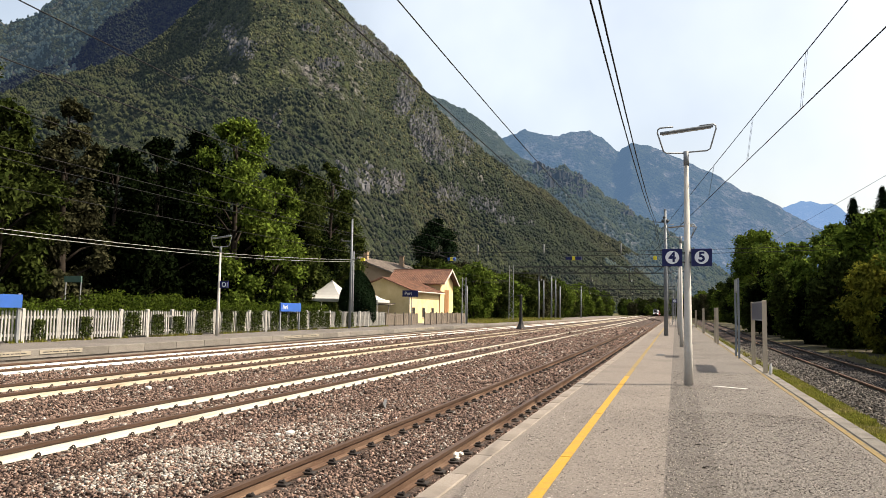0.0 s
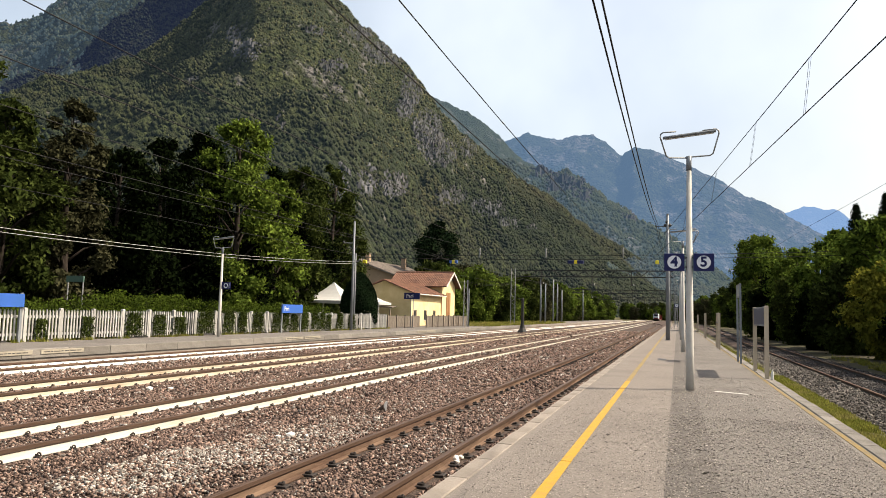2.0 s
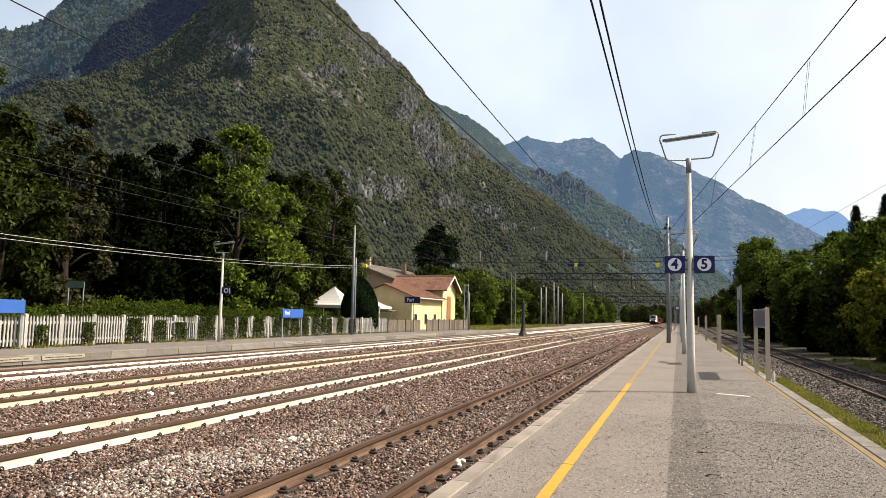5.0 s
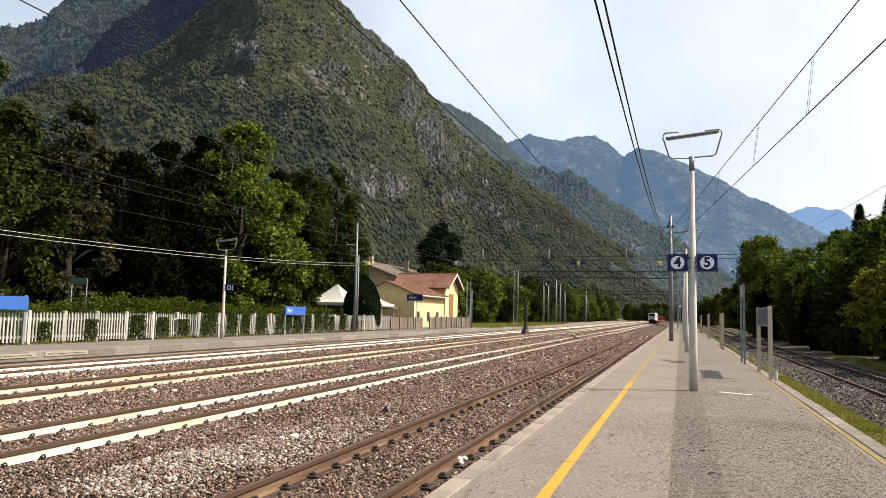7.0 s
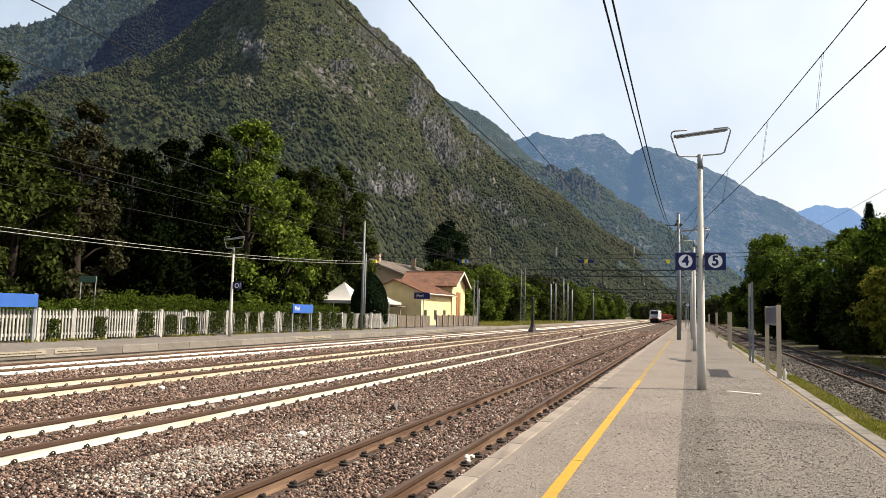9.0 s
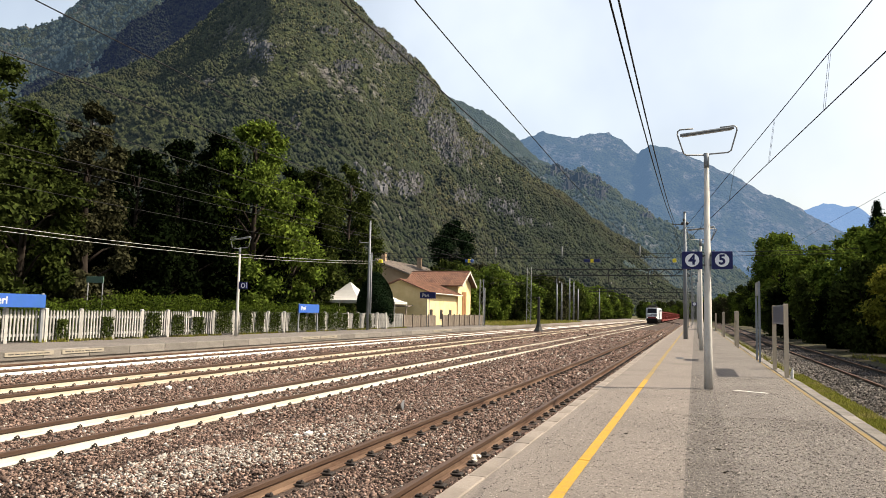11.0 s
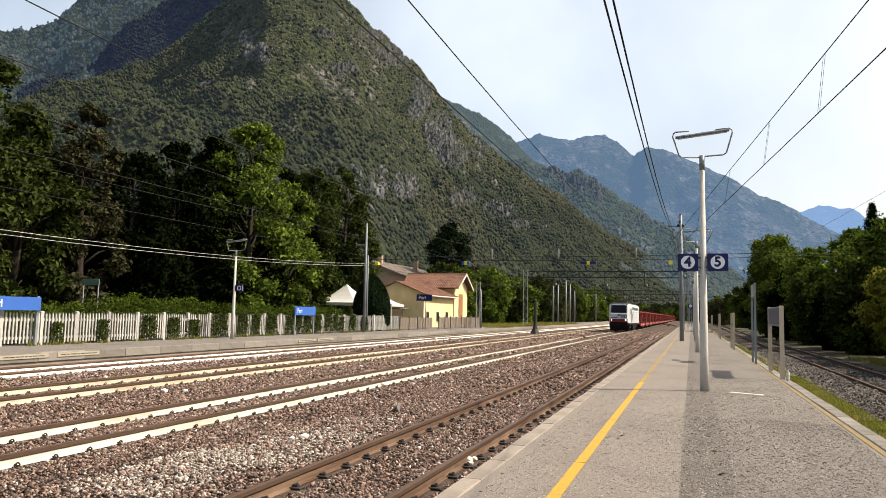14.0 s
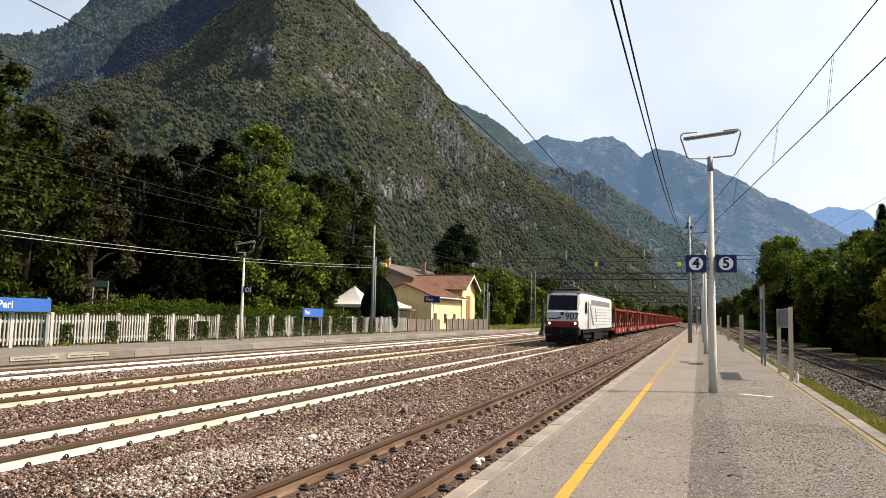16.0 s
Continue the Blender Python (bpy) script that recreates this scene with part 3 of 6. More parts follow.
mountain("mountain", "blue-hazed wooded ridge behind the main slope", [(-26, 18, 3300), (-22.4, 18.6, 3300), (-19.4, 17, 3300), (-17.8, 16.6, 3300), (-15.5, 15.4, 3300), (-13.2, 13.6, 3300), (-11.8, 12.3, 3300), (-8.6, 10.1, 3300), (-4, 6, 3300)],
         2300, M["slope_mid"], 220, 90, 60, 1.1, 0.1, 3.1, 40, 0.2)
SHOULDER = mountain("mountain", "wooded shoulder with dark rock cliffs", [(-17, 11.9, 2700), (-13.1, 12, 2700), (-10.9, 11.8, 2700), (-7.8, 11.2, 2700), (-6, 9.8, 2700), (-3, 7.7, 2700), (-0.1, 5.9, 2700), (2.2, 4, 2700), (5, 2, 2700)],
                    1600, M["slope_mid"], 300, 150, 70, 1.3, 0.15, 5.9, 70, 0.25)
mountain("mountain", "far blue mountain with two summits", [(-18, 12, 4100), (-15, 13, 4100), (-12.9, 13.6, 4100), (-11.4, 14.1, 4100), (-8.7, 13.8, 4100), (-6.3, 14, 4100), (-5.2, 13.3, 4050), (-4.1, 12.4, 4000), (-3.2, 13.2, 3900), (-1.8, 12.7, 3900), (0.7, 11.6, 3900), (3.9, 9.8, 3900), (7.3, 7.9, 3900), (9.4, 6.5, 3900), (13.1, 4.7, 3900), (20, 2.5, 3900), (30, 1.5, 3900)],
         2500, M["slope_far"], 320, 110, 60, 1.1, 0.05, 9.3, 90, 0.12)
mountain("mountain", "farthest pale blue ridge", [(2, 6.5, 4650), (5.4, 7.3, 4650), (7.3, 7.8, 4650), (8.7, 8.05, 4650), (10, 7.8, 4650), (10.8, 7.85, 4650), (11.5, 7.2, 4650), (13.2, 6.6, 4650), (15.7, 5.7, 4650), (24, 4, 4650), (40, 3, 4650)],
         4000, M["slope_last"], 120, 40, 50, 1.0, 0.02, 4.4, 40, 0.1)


def forest(name, label, grid, count, r0, r1, material, seed, bare, ridge_bare, cliffs=(), zone=None):
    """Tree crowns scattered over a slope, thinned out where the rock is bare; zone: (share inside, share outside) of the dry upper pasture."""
    rng = np.random.default_rng(seed)
    na, nr = grid.shape[0] - 1, int((grid.shape[1] - 1) * 0.87)
    ia, ir = rng.random(count) * na, rng.random(count) ** 0.85 * nr
    i, j = ia.astype(int), ir.astype(int)
    fa, fr = (ia - i)[:, None], (ir - j)[:, None]
    p = (grid[i, j] * (1 - fa) + grid[i + 1, j] * fa) * (1 - fr) + (grid[i, j + 1] * (1 - fa) + grid[i + 1, j + 1] * fa) * fr
    keep = np.zeros(count, bool)
    for k in range(count):
        x, y, z = p[k]
        m = noise.noise((x / 130, y / 130, z / 70)) + 0.55 * noise.noise((x / 42, y / 42, z / 30))
        up = ir[k] / nr
        a = math.degrees(math.atan2(x, y))
        limit = bare - (ridge_bare if (up > 0.72 and a > -30) else 0.0)
        e = math.degrees(math.atan2(z - 1.6, math.hypot(x, y)))
        cliff = any(((a - c[0]) / c[2]) ** 2 + ((e - c[1]) / c[3]) ** 2 < 0.55 + 0.5 * m for c in cliffs)
        keep[k] = rng.random() < 0.4 if cliff else (m < limit or rng.random() < 0.16)
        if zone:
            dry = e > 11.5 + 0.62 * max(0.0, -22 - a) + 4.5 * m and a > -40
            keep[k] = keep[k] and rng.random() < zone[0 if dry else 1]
    p = p[keep]
    n = len(p)
    ico = np.array([(1, 0, 0), (0, 1, 0), (-1, 0, 0), (0, -1, 0), (0, 0, 1), (0, 0, -1)], float)
    tri = np.array([(0, 1, 4), (1, 2, 4), (2, 3, 4), (3, 0, 4), (1, 0, 5), (2, 1, 5), (3, 2, 5), (0, 3, 5)])
    dist = np.linalg.norm(p[:, :2], axis=1)
    size = rng.uniform(r0, r1, n) * (0.35 + 0.65 * np.clip(dist / 1600, 0, 1.2))
    c = ico[None] * rng.uniform(0.7, 1.25, (n, 6, 1))
    c = c * (size[:, None, None] * np.array((1, 1, 1.25)))
    v = c + p[:, None, :] + np.array((0, 0, 0.6)) * size[:, None, None]
    f = (tri[None] + (np.arange(n) * 6)[:, None, None]).reshape(-1, 3)
    me = bpy.data.meshes.new(name)
    me.from_pydata(v.reshape(-1, 3).tolist(), [], f.tolist())
    me.polygons.foreach_set("use_smooth", [True] * len(me.polygons))
    me.materials.append(material)
    return tagged(new(name, me), label, "forest", kind="stuff")


def paint_haze(m, colour, share):
    """Mixes blue emission into a distant backdrop's material as painted haze."""
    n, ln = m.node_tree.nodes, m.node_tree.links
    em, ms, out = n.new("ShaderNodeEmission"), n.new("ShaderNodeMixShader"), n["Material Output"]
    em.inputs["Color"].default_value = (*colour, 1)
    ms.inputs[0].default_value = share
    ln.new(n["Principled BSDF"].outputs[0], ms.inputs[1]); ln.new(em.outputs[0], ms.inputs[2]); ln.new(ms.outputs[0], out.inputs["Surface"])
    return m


def outcrops(name, label, grid, a0, a1, cliffs, per, size, material, seed):
    """Angular cliffs that stand out of the woods: bearing, height angle, half width, half height in degrees."""
    rng = np.random.default_rng(seed)
    na = grid.shape[0] - 1
    P, S = [], []
    for az, el, wa, we in cliffs:
        for _ in range(int(per * wa * we) + 6):
            r, ph = rng.random() ** 0.5, rng.random() * 2 * math.pi
            a, e = az + wa * r * math.cos(ph), el + we * r * math.sin(ph)
            i = int(round((a - a0) / (a1 - a0) * na))
            if not 0 <= i <= na:
                continue
            col = grid[i]
            es = np.degrees(np.arctan2(col[:, 2] - 1.6, np.hypot(col[:, 0], col[:, 1])))
            j = np.argmax(es >= e)
            if es[j] < e:
                continue
            P.append(col[j])
            S.append(size * rng.lognormal(0, 0.45))
    p, sz = np.array(P), np.array(S)
    n = len(p)
    base = np.array([(1, 0.3, -0.9), (-0.3, 1, -0.9), (-1, -0.3, -0.9), (0.3, -1, -0.9), (0.7, 0.3, 0.8), (-0.38, 0.65, 1.2), (-0.65, -0.38, 0.75), (0.38, -0.65, 1.0)])
    face = np.array([(0, 1, 5, 4), (1, 2, 6, 5), (2, 3, 7, 6), (3, 0, 4, 7), (4, 5, 6, 7)])
    c = base[None] * rng.uniform(0.75, 1.2, (n, 8, 1)) + rng.normal(size=(n, 8, 3)) * 0.12
    v = c * sz[:, None, None] * np.array((1.0, 1.0, 1.1)) * (0.4 + 0.6 * np.linalg.norm(p, axis=1) / 2000)[:, None, None] + p[:, None, :]
    f = (face[None] + (np.arange(n) * 8)[:, None, None]).reshape(-1, 4)
    me = bpy.data.meshes.new(name)
    me.from_pydata(v.reshape(-1, 3).tolist(), [], f.tolist())
    me.materials.append(material)
    return tagged(new(name, me), label, "cliff", kind="stuff")


CLIFFS = [(-22.1, 9.7, 1.1, 0.95), (-24.2, 9.95, 0.85, 1.1), (-17.4, 9.1, 1.3, 0.7), (-14.5, 8.2, 1.5, 0.8), (-18.5, 12.6, 1.4, 1.3), (-34, 19.2, 1.1, 0.85), (-34.9, 20.1, 0.6, 0.5), (-27.3, 18.7, 1.1, 0.4), (-22.9, 19.9, 2.1, 0.9), (-20.9, 17.2, 0.9, 1.3),
          (-19.5, 14.1, 1.2, 1.7), (-16.2, 13.0, 0.7, 0.9), (-25.2, 21.3, 1.1, 0.6), (-12.8, 7.1, 0.9, 0.4), (-26.2, 9.8, 0.7, 1.25), (-21.4, 15.7, 0.7, 0.85), (-31.2, 14, 0.4, 0.35), (-11, 6.7, 0.6, 0.35), (-28.8, 21.1, 0.7, 0.35)]
CLIFFS_FAR = [(-8.9, 10.2, 1.25, 0.75), (-7.1, 9.7, 0.9, 0.9), (-10.4, 11.1, 0.85, 0.4), (-3.5, 7.6, 0.5, 0.4)]
M["cliff"] = paint_haze(mat("cliff", (0.026, 0.027, 0.031), (0.105, 0.104, 0.108), 0.07, 0.95, 0, 0, None, (0.055, 0.05, 0.047), 0.02, 0.5), (0.085, 0.13, 0.18), 0.08)
M["cliff_far"] = paint_haze(mat("cliff_far", (0.02, 0.02, 0.022), (0.055, 0.053, 0.052), 0.07, 0.95, 0, 0, None, (0.035, 0.033, 0.033), 0.02, 0.5), (0.06, 0.11, 0.19), 0.28)
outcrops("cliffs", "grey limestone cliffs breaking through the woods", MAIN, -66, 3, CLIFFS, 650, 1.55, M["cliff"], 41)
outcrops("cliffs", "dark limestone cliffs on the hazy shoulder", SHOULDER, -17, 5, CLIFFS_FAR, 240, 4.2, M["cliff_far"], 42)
M["canopy"] = paint_haze(mat("canopy", (0.0078, 0.0122, 0.0048), (0.0185, 0.0225, 0.0082), 0.012, 0.95, 0, 0, None, (0.027, 0.0265, 0.0105), 0.003, 0.6), (0.07, 0.115, 0.16), 0.065)
# shaded copy of the canopy: darker greens with bluer emission mixed in
M["canopy_shaded"] = paint_haze(mat("canopy_shaded", (0.005, 0.009, 0.005), (0.011, 0.017, 0.009), 0.012, 0.95, 0, 0, None, (0.014, 0.018, 0.01), 0.003, 0.5), (0.035, 0.055, 0.14), 0.16)
M["scrub"] = paint_haze(mat("scrub", (0.037, 0.041, 0.015), (0.072, 0.07, 0.025), 0.012, 0.95, 0, 0, None, (0.066, 0.056, 0.024), 0.004, 0.5), (0.08, 0.13, 0.19), 0.08)
M["canopy_far"] = paint_haze(mat("canopy_far", (0.014, 0.021, 0.009), (0.03, 0.035, 0.014), 0.012, 0.95, 0, 0, None, (0.034, 0.032, 0.014), 0.003, 0.45), (0.075, 0.125, 0.18), 0.32)
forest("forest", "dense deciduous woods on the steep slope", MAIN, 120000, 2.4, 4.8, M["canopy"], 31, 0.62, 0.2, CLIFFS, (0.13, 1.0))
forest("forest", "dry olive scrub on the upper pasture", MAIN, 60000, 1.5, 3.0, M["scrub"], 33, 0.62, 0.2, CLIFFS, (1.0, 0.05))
forest("forest", "woods on the spur, their colour darkened for shade", SPUR, 20000, 3.0, 5.5, M["canopy_shaded"], 34, 0.7, 0.0)
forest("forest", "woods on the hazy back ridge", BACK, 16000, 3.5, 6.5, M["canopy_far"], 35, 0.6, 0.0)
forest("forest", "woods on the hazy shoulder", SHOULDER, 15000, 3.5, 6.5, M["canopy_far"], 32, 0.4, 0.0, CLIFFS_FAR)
# ---- posts, lamps, signs, masts ----
def lamp_post(x, y, h, label, flip=1, sign=None):
    """A tapered pole that carries a wire frame with a tube lamp; flip: 1 for the side of the island platform."""
    t = thing("lamp_post", label, "lamp post", pose(x, y, 0), "platform lamps")
    part("pole", Builder().tube([(0, 0, -0.02), (0, 0, 0.9), (0, 0, h - 0.15)], [0.095, 0.088, 0.052], 14), M["pole_concrete"], t, smooth=True)
    part("collar", Builder().tube([(0, 0, h - 0.32), (0, 0, h + 0.02)], 0.06, 12), M["grey_paint"], t, "grey steel collar", smooth=True)
    f = [(-0.02, 0, h - 0.02), (0.02, 0, h), (0.46, 0, h + 0.02), (0.53, 0, h + 0.06), (0.66, 0, h + 0.52), (0.655, 0, h + 0.59), (0.6, 0, h + 0.635), (0.3, 0, h + 0.61)]
    g = [(-0.02, 0, h - 0.02), (-0.44, 0, h - 0.0), (-0.5, 0, h + 0.04), (-0.64, 0, h + 0.5), (-0.63, 0, h + 0.57), (-0.58, 0, h + 0.61), (-0.28, 0, h + 0.62)]
    part("frame", Builder().tube(f, 0.018, 7).tube(g, 0.018, 7), M["galvanised"], t, "bent steel tube frame", smooth=True)
    lamp = part("lamp_housing", Builder().add([(xx, yy, zz + h + 0.535 + 0.06 * xx / 0.6) for xx in (-0.58, 0.6) for yy, zz in ((-0.05, 0.0), (-0.035, -0.03), (0.035, -0.03), (0.05, 0.0), (0.03, 0.028), (-0.03, 0.028))], [(0, 1, 2, 3, 4, 5), (11, 10, 9, 8, 7, 6)] + [(i, 6 + i, 6 + (i + 1) % 6, (i + 1) % 6) for i in range(6)]), M["grey_paint"], t, "long tube lamp housing")
    part("lamp_tube", Builder().tube([(-0.53, 0, h + 0.44), (0.55, 0, h + 0.55)], 0.018, 8), M["white_paint"], lamp)
    return t


def ring(b, r0, r1, z0, z1, n=28):
    """A flat ring in the x-z plane, thick along y from z0 to z1."""
    v, f = [], []
    for k in range(n):
        a = 2 * math.pi * k / n
        c, s = math.cos(a), math.sin(a)
        v += [(r0 * c, z0, r0 * s), (r1 * c, z0, r1 * s), (r1 * c, z1, r1 * s), (r0 * c, z1, r0 * s)]
    for k in range(n):
        o, q = 4 * k, 4 * ((k + 1) % n)
        f += [(o, o + 1, q + 1, q), (o + 1, o + 2, q + 2, q + 1), (o + 2, o + 3, q + 3, q + 2), (o + 3, o, q, q + 3)]
    return b.add(v, f)


def disc(b, r, y0, y1, n=28):
    v = [(r * math.cos(2 * math.pi * k / n), y, r * math.sin(2 * math.pi * k / n)) for y in (y0, y1) for k in range(n)]
    return b.add(v, [tuple(range(n)), tuple(range(n, 2 * n))[::-1]] + [(k, k + n, (k + 1) % n + n, (k + 1) % n) for k in range(n)])


def number_sign(x, y, z, digit, side, w=0.445, h=0.4):
    """A navy box sign with a pale disc and a digit, clamped to a pole."""
    t = thing("platform_sign", "navy blue platform sign with a pale disc" + (" and the number " + digit if digit else ""), "sign", pose(x, y, z), "platform number signs")
    part("box", Builder().box(-w / 2, w / 2, -0.06, 0.06, -h / 2, h / 2, 0.008), M["blue_sign"], t)
    part("disc", disc(Builder(), 0.152, -0.068, -0.06), M["sign_grey"], t, "pale grey disc")
    if digit:
        letters(digit, 0.31, "digit", M["blue_sign"], t, pose(0, -0.069, 0.0, 90), "", 0.035)
    else:
        part("mark", Builder().box(-0.06, 0.06, -0.074, -0.068, -0.04, 0.04), M["blue_sign"], t)
    for dz in (-0.11, 0.11):
        part("clamp", Builder().box(min(side * w / 2, side * (w / 2 + 0.1)), max(side * w / 2, side * (w / 2 + 0.1)), -0.02, 0.02, dz - 0.015, dz + 0.015, 0.004), M["dark_steel"], t)
    return t


M["sign_grey"] = mat("sign_grey", (0.6, 0.62, 0.66), (0.66, 0.68, 0.71), 6, 0.5)

for i, y in enumerate((17.53, 37.2, 56.9, 76.5, 96.0)):
    lamp_post(0.27, y, 5.36, "tall pale concrete lamp post on the island platform")
number_sign(-0.06, 17.5, 2.9, "4", 1)
number_sign(0.58, 17.5, 2.9, "5", -1)
number_sign(-0.06, 76.5, 2.85, "", 1)
number_sign(0.58, 76.5, 2.85, "", -1)
for y in (33.6,):
    lamp_post(-23.5, y, 4.8, "slender pale lamp post on the far platform")


def ring_sign():
    t = thing("platform_sign", "small navy sign with a pale ring on the far lamp post", "sign", pose(-23.12, 33.5, 2.75))
    part("panel", Builder().box(-0.27, 0.27, -0.02, 0.02, -0.19, 0.19, 0.005), M["blue_sign"], t)
    part("ring", ring(Builder(), 0.09, 0.13, -0.028, -0.02), M["sign_grey"], t)
    part("bar", Builder().box(0.19, 0.225, -0.026, -0.02, -0.15, 0.15), M["sign_grey"], t)


ring_sign()

M["board_wood"] = mat("board_wood", (0.37, 0.3, 0.225), (0.46, 0.39, 0.305), 10, 0.85, 0, 0.3, 40, (0.3, 0.25, 0.18), 2, stretch=(1, 1, 0.15))
M["panel_blue"] = mat("panel_blue", (0.0510, 0.0600, 0.0960), (0.0660, 0.0780, 0.1200), 5, 0.5, 0, 0.1, 30, (0.0480, 0.0540, 0.0780), 2)
M["panel_grey"] = mat("panel_grey", (0.2400, 0.2520, 0.2520), (0.2880, 0.3000, 0.3000), 6, 0.5, 0, 0.1, 30)


def notice_board(x, y0, y1, h, z0, z1, w, label, post, panel):
    """Two posts along the platform with a board between them."""
    t = thing("notice_board", label, "notice board", pose(x, y0, 0), "notice boards")
    ln = y1 - y0
    for yy in (0, ln):
        part("post", Builder().box(-w / 2, w / 2, yy - w / 2, yy + w / 2, -0.3, h, 0.01), post, t)
    if panel:
        p = part("panel", Builder().box(-0.03, 0.03, w / 2, ln - w / 2, z0, z1, 0.005), panel, t)
        part("rim", Builder().box(-0.038, 0.038, w / 2, ln - w / 2, z1 - 0.03, z1 + 0.012, 0.004).box(-0.038, 0.038, w / 2, ln - w / 2, z0 - 0.012, z0 + 0.03, 0.004), M["galvanised"], p)
    return t


notice_board(2.36, 22.03, 25.2, 2.02, 1.46, 1.99, 0.11, "blue-grey notice board on two beige posts", M["board_wood"], M["panel_blue"])
notice_board(2.22, 28.9, 30.3, 2.95, 2.46, 2.93, 0.07, "tall narrow pale sign on two steel posts", M["grey_paint"], M["panel_grey"])
notice_board(2.13, 41.5, 43.9, 1.95, 1.4, 1.9, 0.11, "weathered board frame on two beige posts", M["board_wood"], M["board_wood"])
notice_board(2.22, 63.5, 65.6, 2.05, 1.4, 1.95, 0.11, "weathered board frame on two beige posts", M["board_wood"], M["board_wood"])
notice_board(2.3, 90, 92, 2.05, 1.4, 1.95, 0.12, "weathered board frame on two beige posts", M["board_wood"], M["board_wood"])


def bottle():
    t = thing("bottle", "crumpled clear white plastic bottle beside the post", "bottle", pose(2.43, 21.55, 0.012, 0, 4, 0))
    part("body", Builder().tube([(0, 0, 0), (0, 0, 0.02), (0.005, 0, 0.09), (-0.004, 0, 0.13), (0, 0, 0.2), (0, 0, 0.25), (0, 0, 0.275)], [0.036, 0.043, 0.038, 0.042, 0.04, 0.016, 0.014], 10), M["white_paint"], t, smooth=True)
    part("cap", Builder().tube([(0, 0, 0.273), (0, 0, 0.295)], 0.017, 10), M["white_paint"], t)


bottle()


def blue_name_sign(y0, y1, z0, z1, text_y, size, x=-24.75):
    t = thing("station_sign", "bright blue station name sign on two grey posts", "sign", pose(x, y0, 0), "station name signs")
    ln = y1 - y0
    part("panel", Builder().box(-0.04, 0.04, 0, ln, z0, z1, 0.006), M["blue_light"], t)
    for yy in (0.12, ln - 0.06):
        part("post", Builder().box(-0.09, -0.03, yy - 0.055, yy + 0.055, -0.02, z1 + 0.05, 0.006), M["grey_paint"], t)
    letters("Peri", size, "lettering", M["white_paint"], t, pose(0.043, text_y - y0, (z0 + z1) / 2, 90, 0, 90))
    return t


blue_name_sign(18.9, 22.35, 1.4, 1.92, 20.3, 0.42)
blue_name_sign(42.2, 44.9, 1.3, 1.86, 42.75, 0.4)


def tall_name_sign():
    t = thing("station_sign", "dark navy station name sign on two pale posts", "sign", pose(-24.5, 66, 0))
    part("panel", Builder().box(-0.8, 0.8, -0.04, 0.04, 2.78, 3.4, 0.006), M["blue_sign"], t)
    letters("Peri", 0.46, "lettering", M["white_paint"], t, pose(-0.2, -0.045, 3.08, 90))
    for x in (-0.1, 0.14):
        part("post", Builder().tube([(x, 0.07, -0.02), (x, 0.07, 3.2)], 0.045, 8), M["galvanised"], t, smooth=True)


tall_name_sign()


def park_board():
    t = thing("park_sign", "greenish board on two thin posts behind the hedge", "sign", pose(-28.4, 28, GROUND))
    part("board", Builder().box(0, 1.05, -0.03, 0.03, 3.25, 3.55, 0.006), M["panel_green"], t)
    for x in (0.06, 0.98):
        part("post", Builder().tube([(x, 0.04, 0), (x, 0.04, 3.4)], 0.03, 6), M["galvanised"], t)


M["panel_green"] = mat("panel_green", (0.05, 0.1, 0.08), (0.07, 0.13, 0.1), 5, 0.5)
park_board()


# ---- masts, gantry and overhead wires ----
def tube_mast(x, y, z, h, r, label, arms=()):
    t = thing("mast", label, "mast", pose(x, y, z), "overhead line masts")
    part("pole", Builder().tube([(0, 0, 0), (0, 0, h * 0.5), (0, 0, h)], [r, r * 0.85, r * 0.6], 12), M["grey_paint"], t, smooth=True)
    part("cap", Builder().tube([(0, 0, h), (0, 0, h + 0.06)], [r * 0.75, r * 0.3], 10), M["dark_steel"], t)
    for z1, ln in arms:
        a = part("arm", Builder().tube([(0, 0, z1), (ln, 0, z1 + 0.02)], 0.03, 7), M["galvanised"], t)
        part("insulator", Builder().tube([(ln, 0, z1 + 0.02), (ln, 0, z1 + 0.12), (ln, 0, z1 + 0.2)], [0.06, 0.09, 0.04], 8), M["dark_steel"], a)
    return t


def lattice_mast(x, y, z, h, w, label):
    t = thing("mast", label, "mast", pose(x, y, z), "overhead line masts")
    for dx in (-w / 2, w / 2):
        part("upright", Builder().box(dx - 0.04, dx + 0.04, -0.05, 0.05, 0, h, 0.01), M["galvanised"], t)
    n = int(h / 0.55)
    for i in range(n):
        z0, z1 = i * h / n, (i + 1) * h / n
        s = -1 if i % 2 else 1
        part("brace", Builder().tube([(-s * w / 2, 0, z0), (s * w / 2, 0, z1)], 0.022, 5), M["galvanised"], t)
    return t


gm = tube_mast(-0.65, 54.7, 0, 9.1, 0.15, "grey tubular mast on the island platform")
part("bracket", Builder().tube([(0.1, 0, 7.85), (2.1, 0, 7.88), (2.15, 0, 7.8), (1.75, 0, 7.0)], 0.035, 7), M["galvanised"], gm, smooth=True)
part("bracket", Builder().tube([(-0.1, 0, 8.2), (-0.9, 0, 8.25)], 0.03, 7), M["dark_steel"], gm)
for dx, dz in ((-0.05, 8.55), (-0.16, 8.3), (0.16, 8.3)):
    part("insulator", Builder().tube([(dx, 0, dz - 0.12), (dx, 0, dz), (dx, 0, dz + 0.12)], [0.05, 0.13, 0.05], 8), M["dark_steel"], gm)
tube_mast(-24.45, 52.3, 0, 8.65, 0.12, "grey tubular mast on the far platform", ((6.9, -0.9), (5.45, 0.5)))
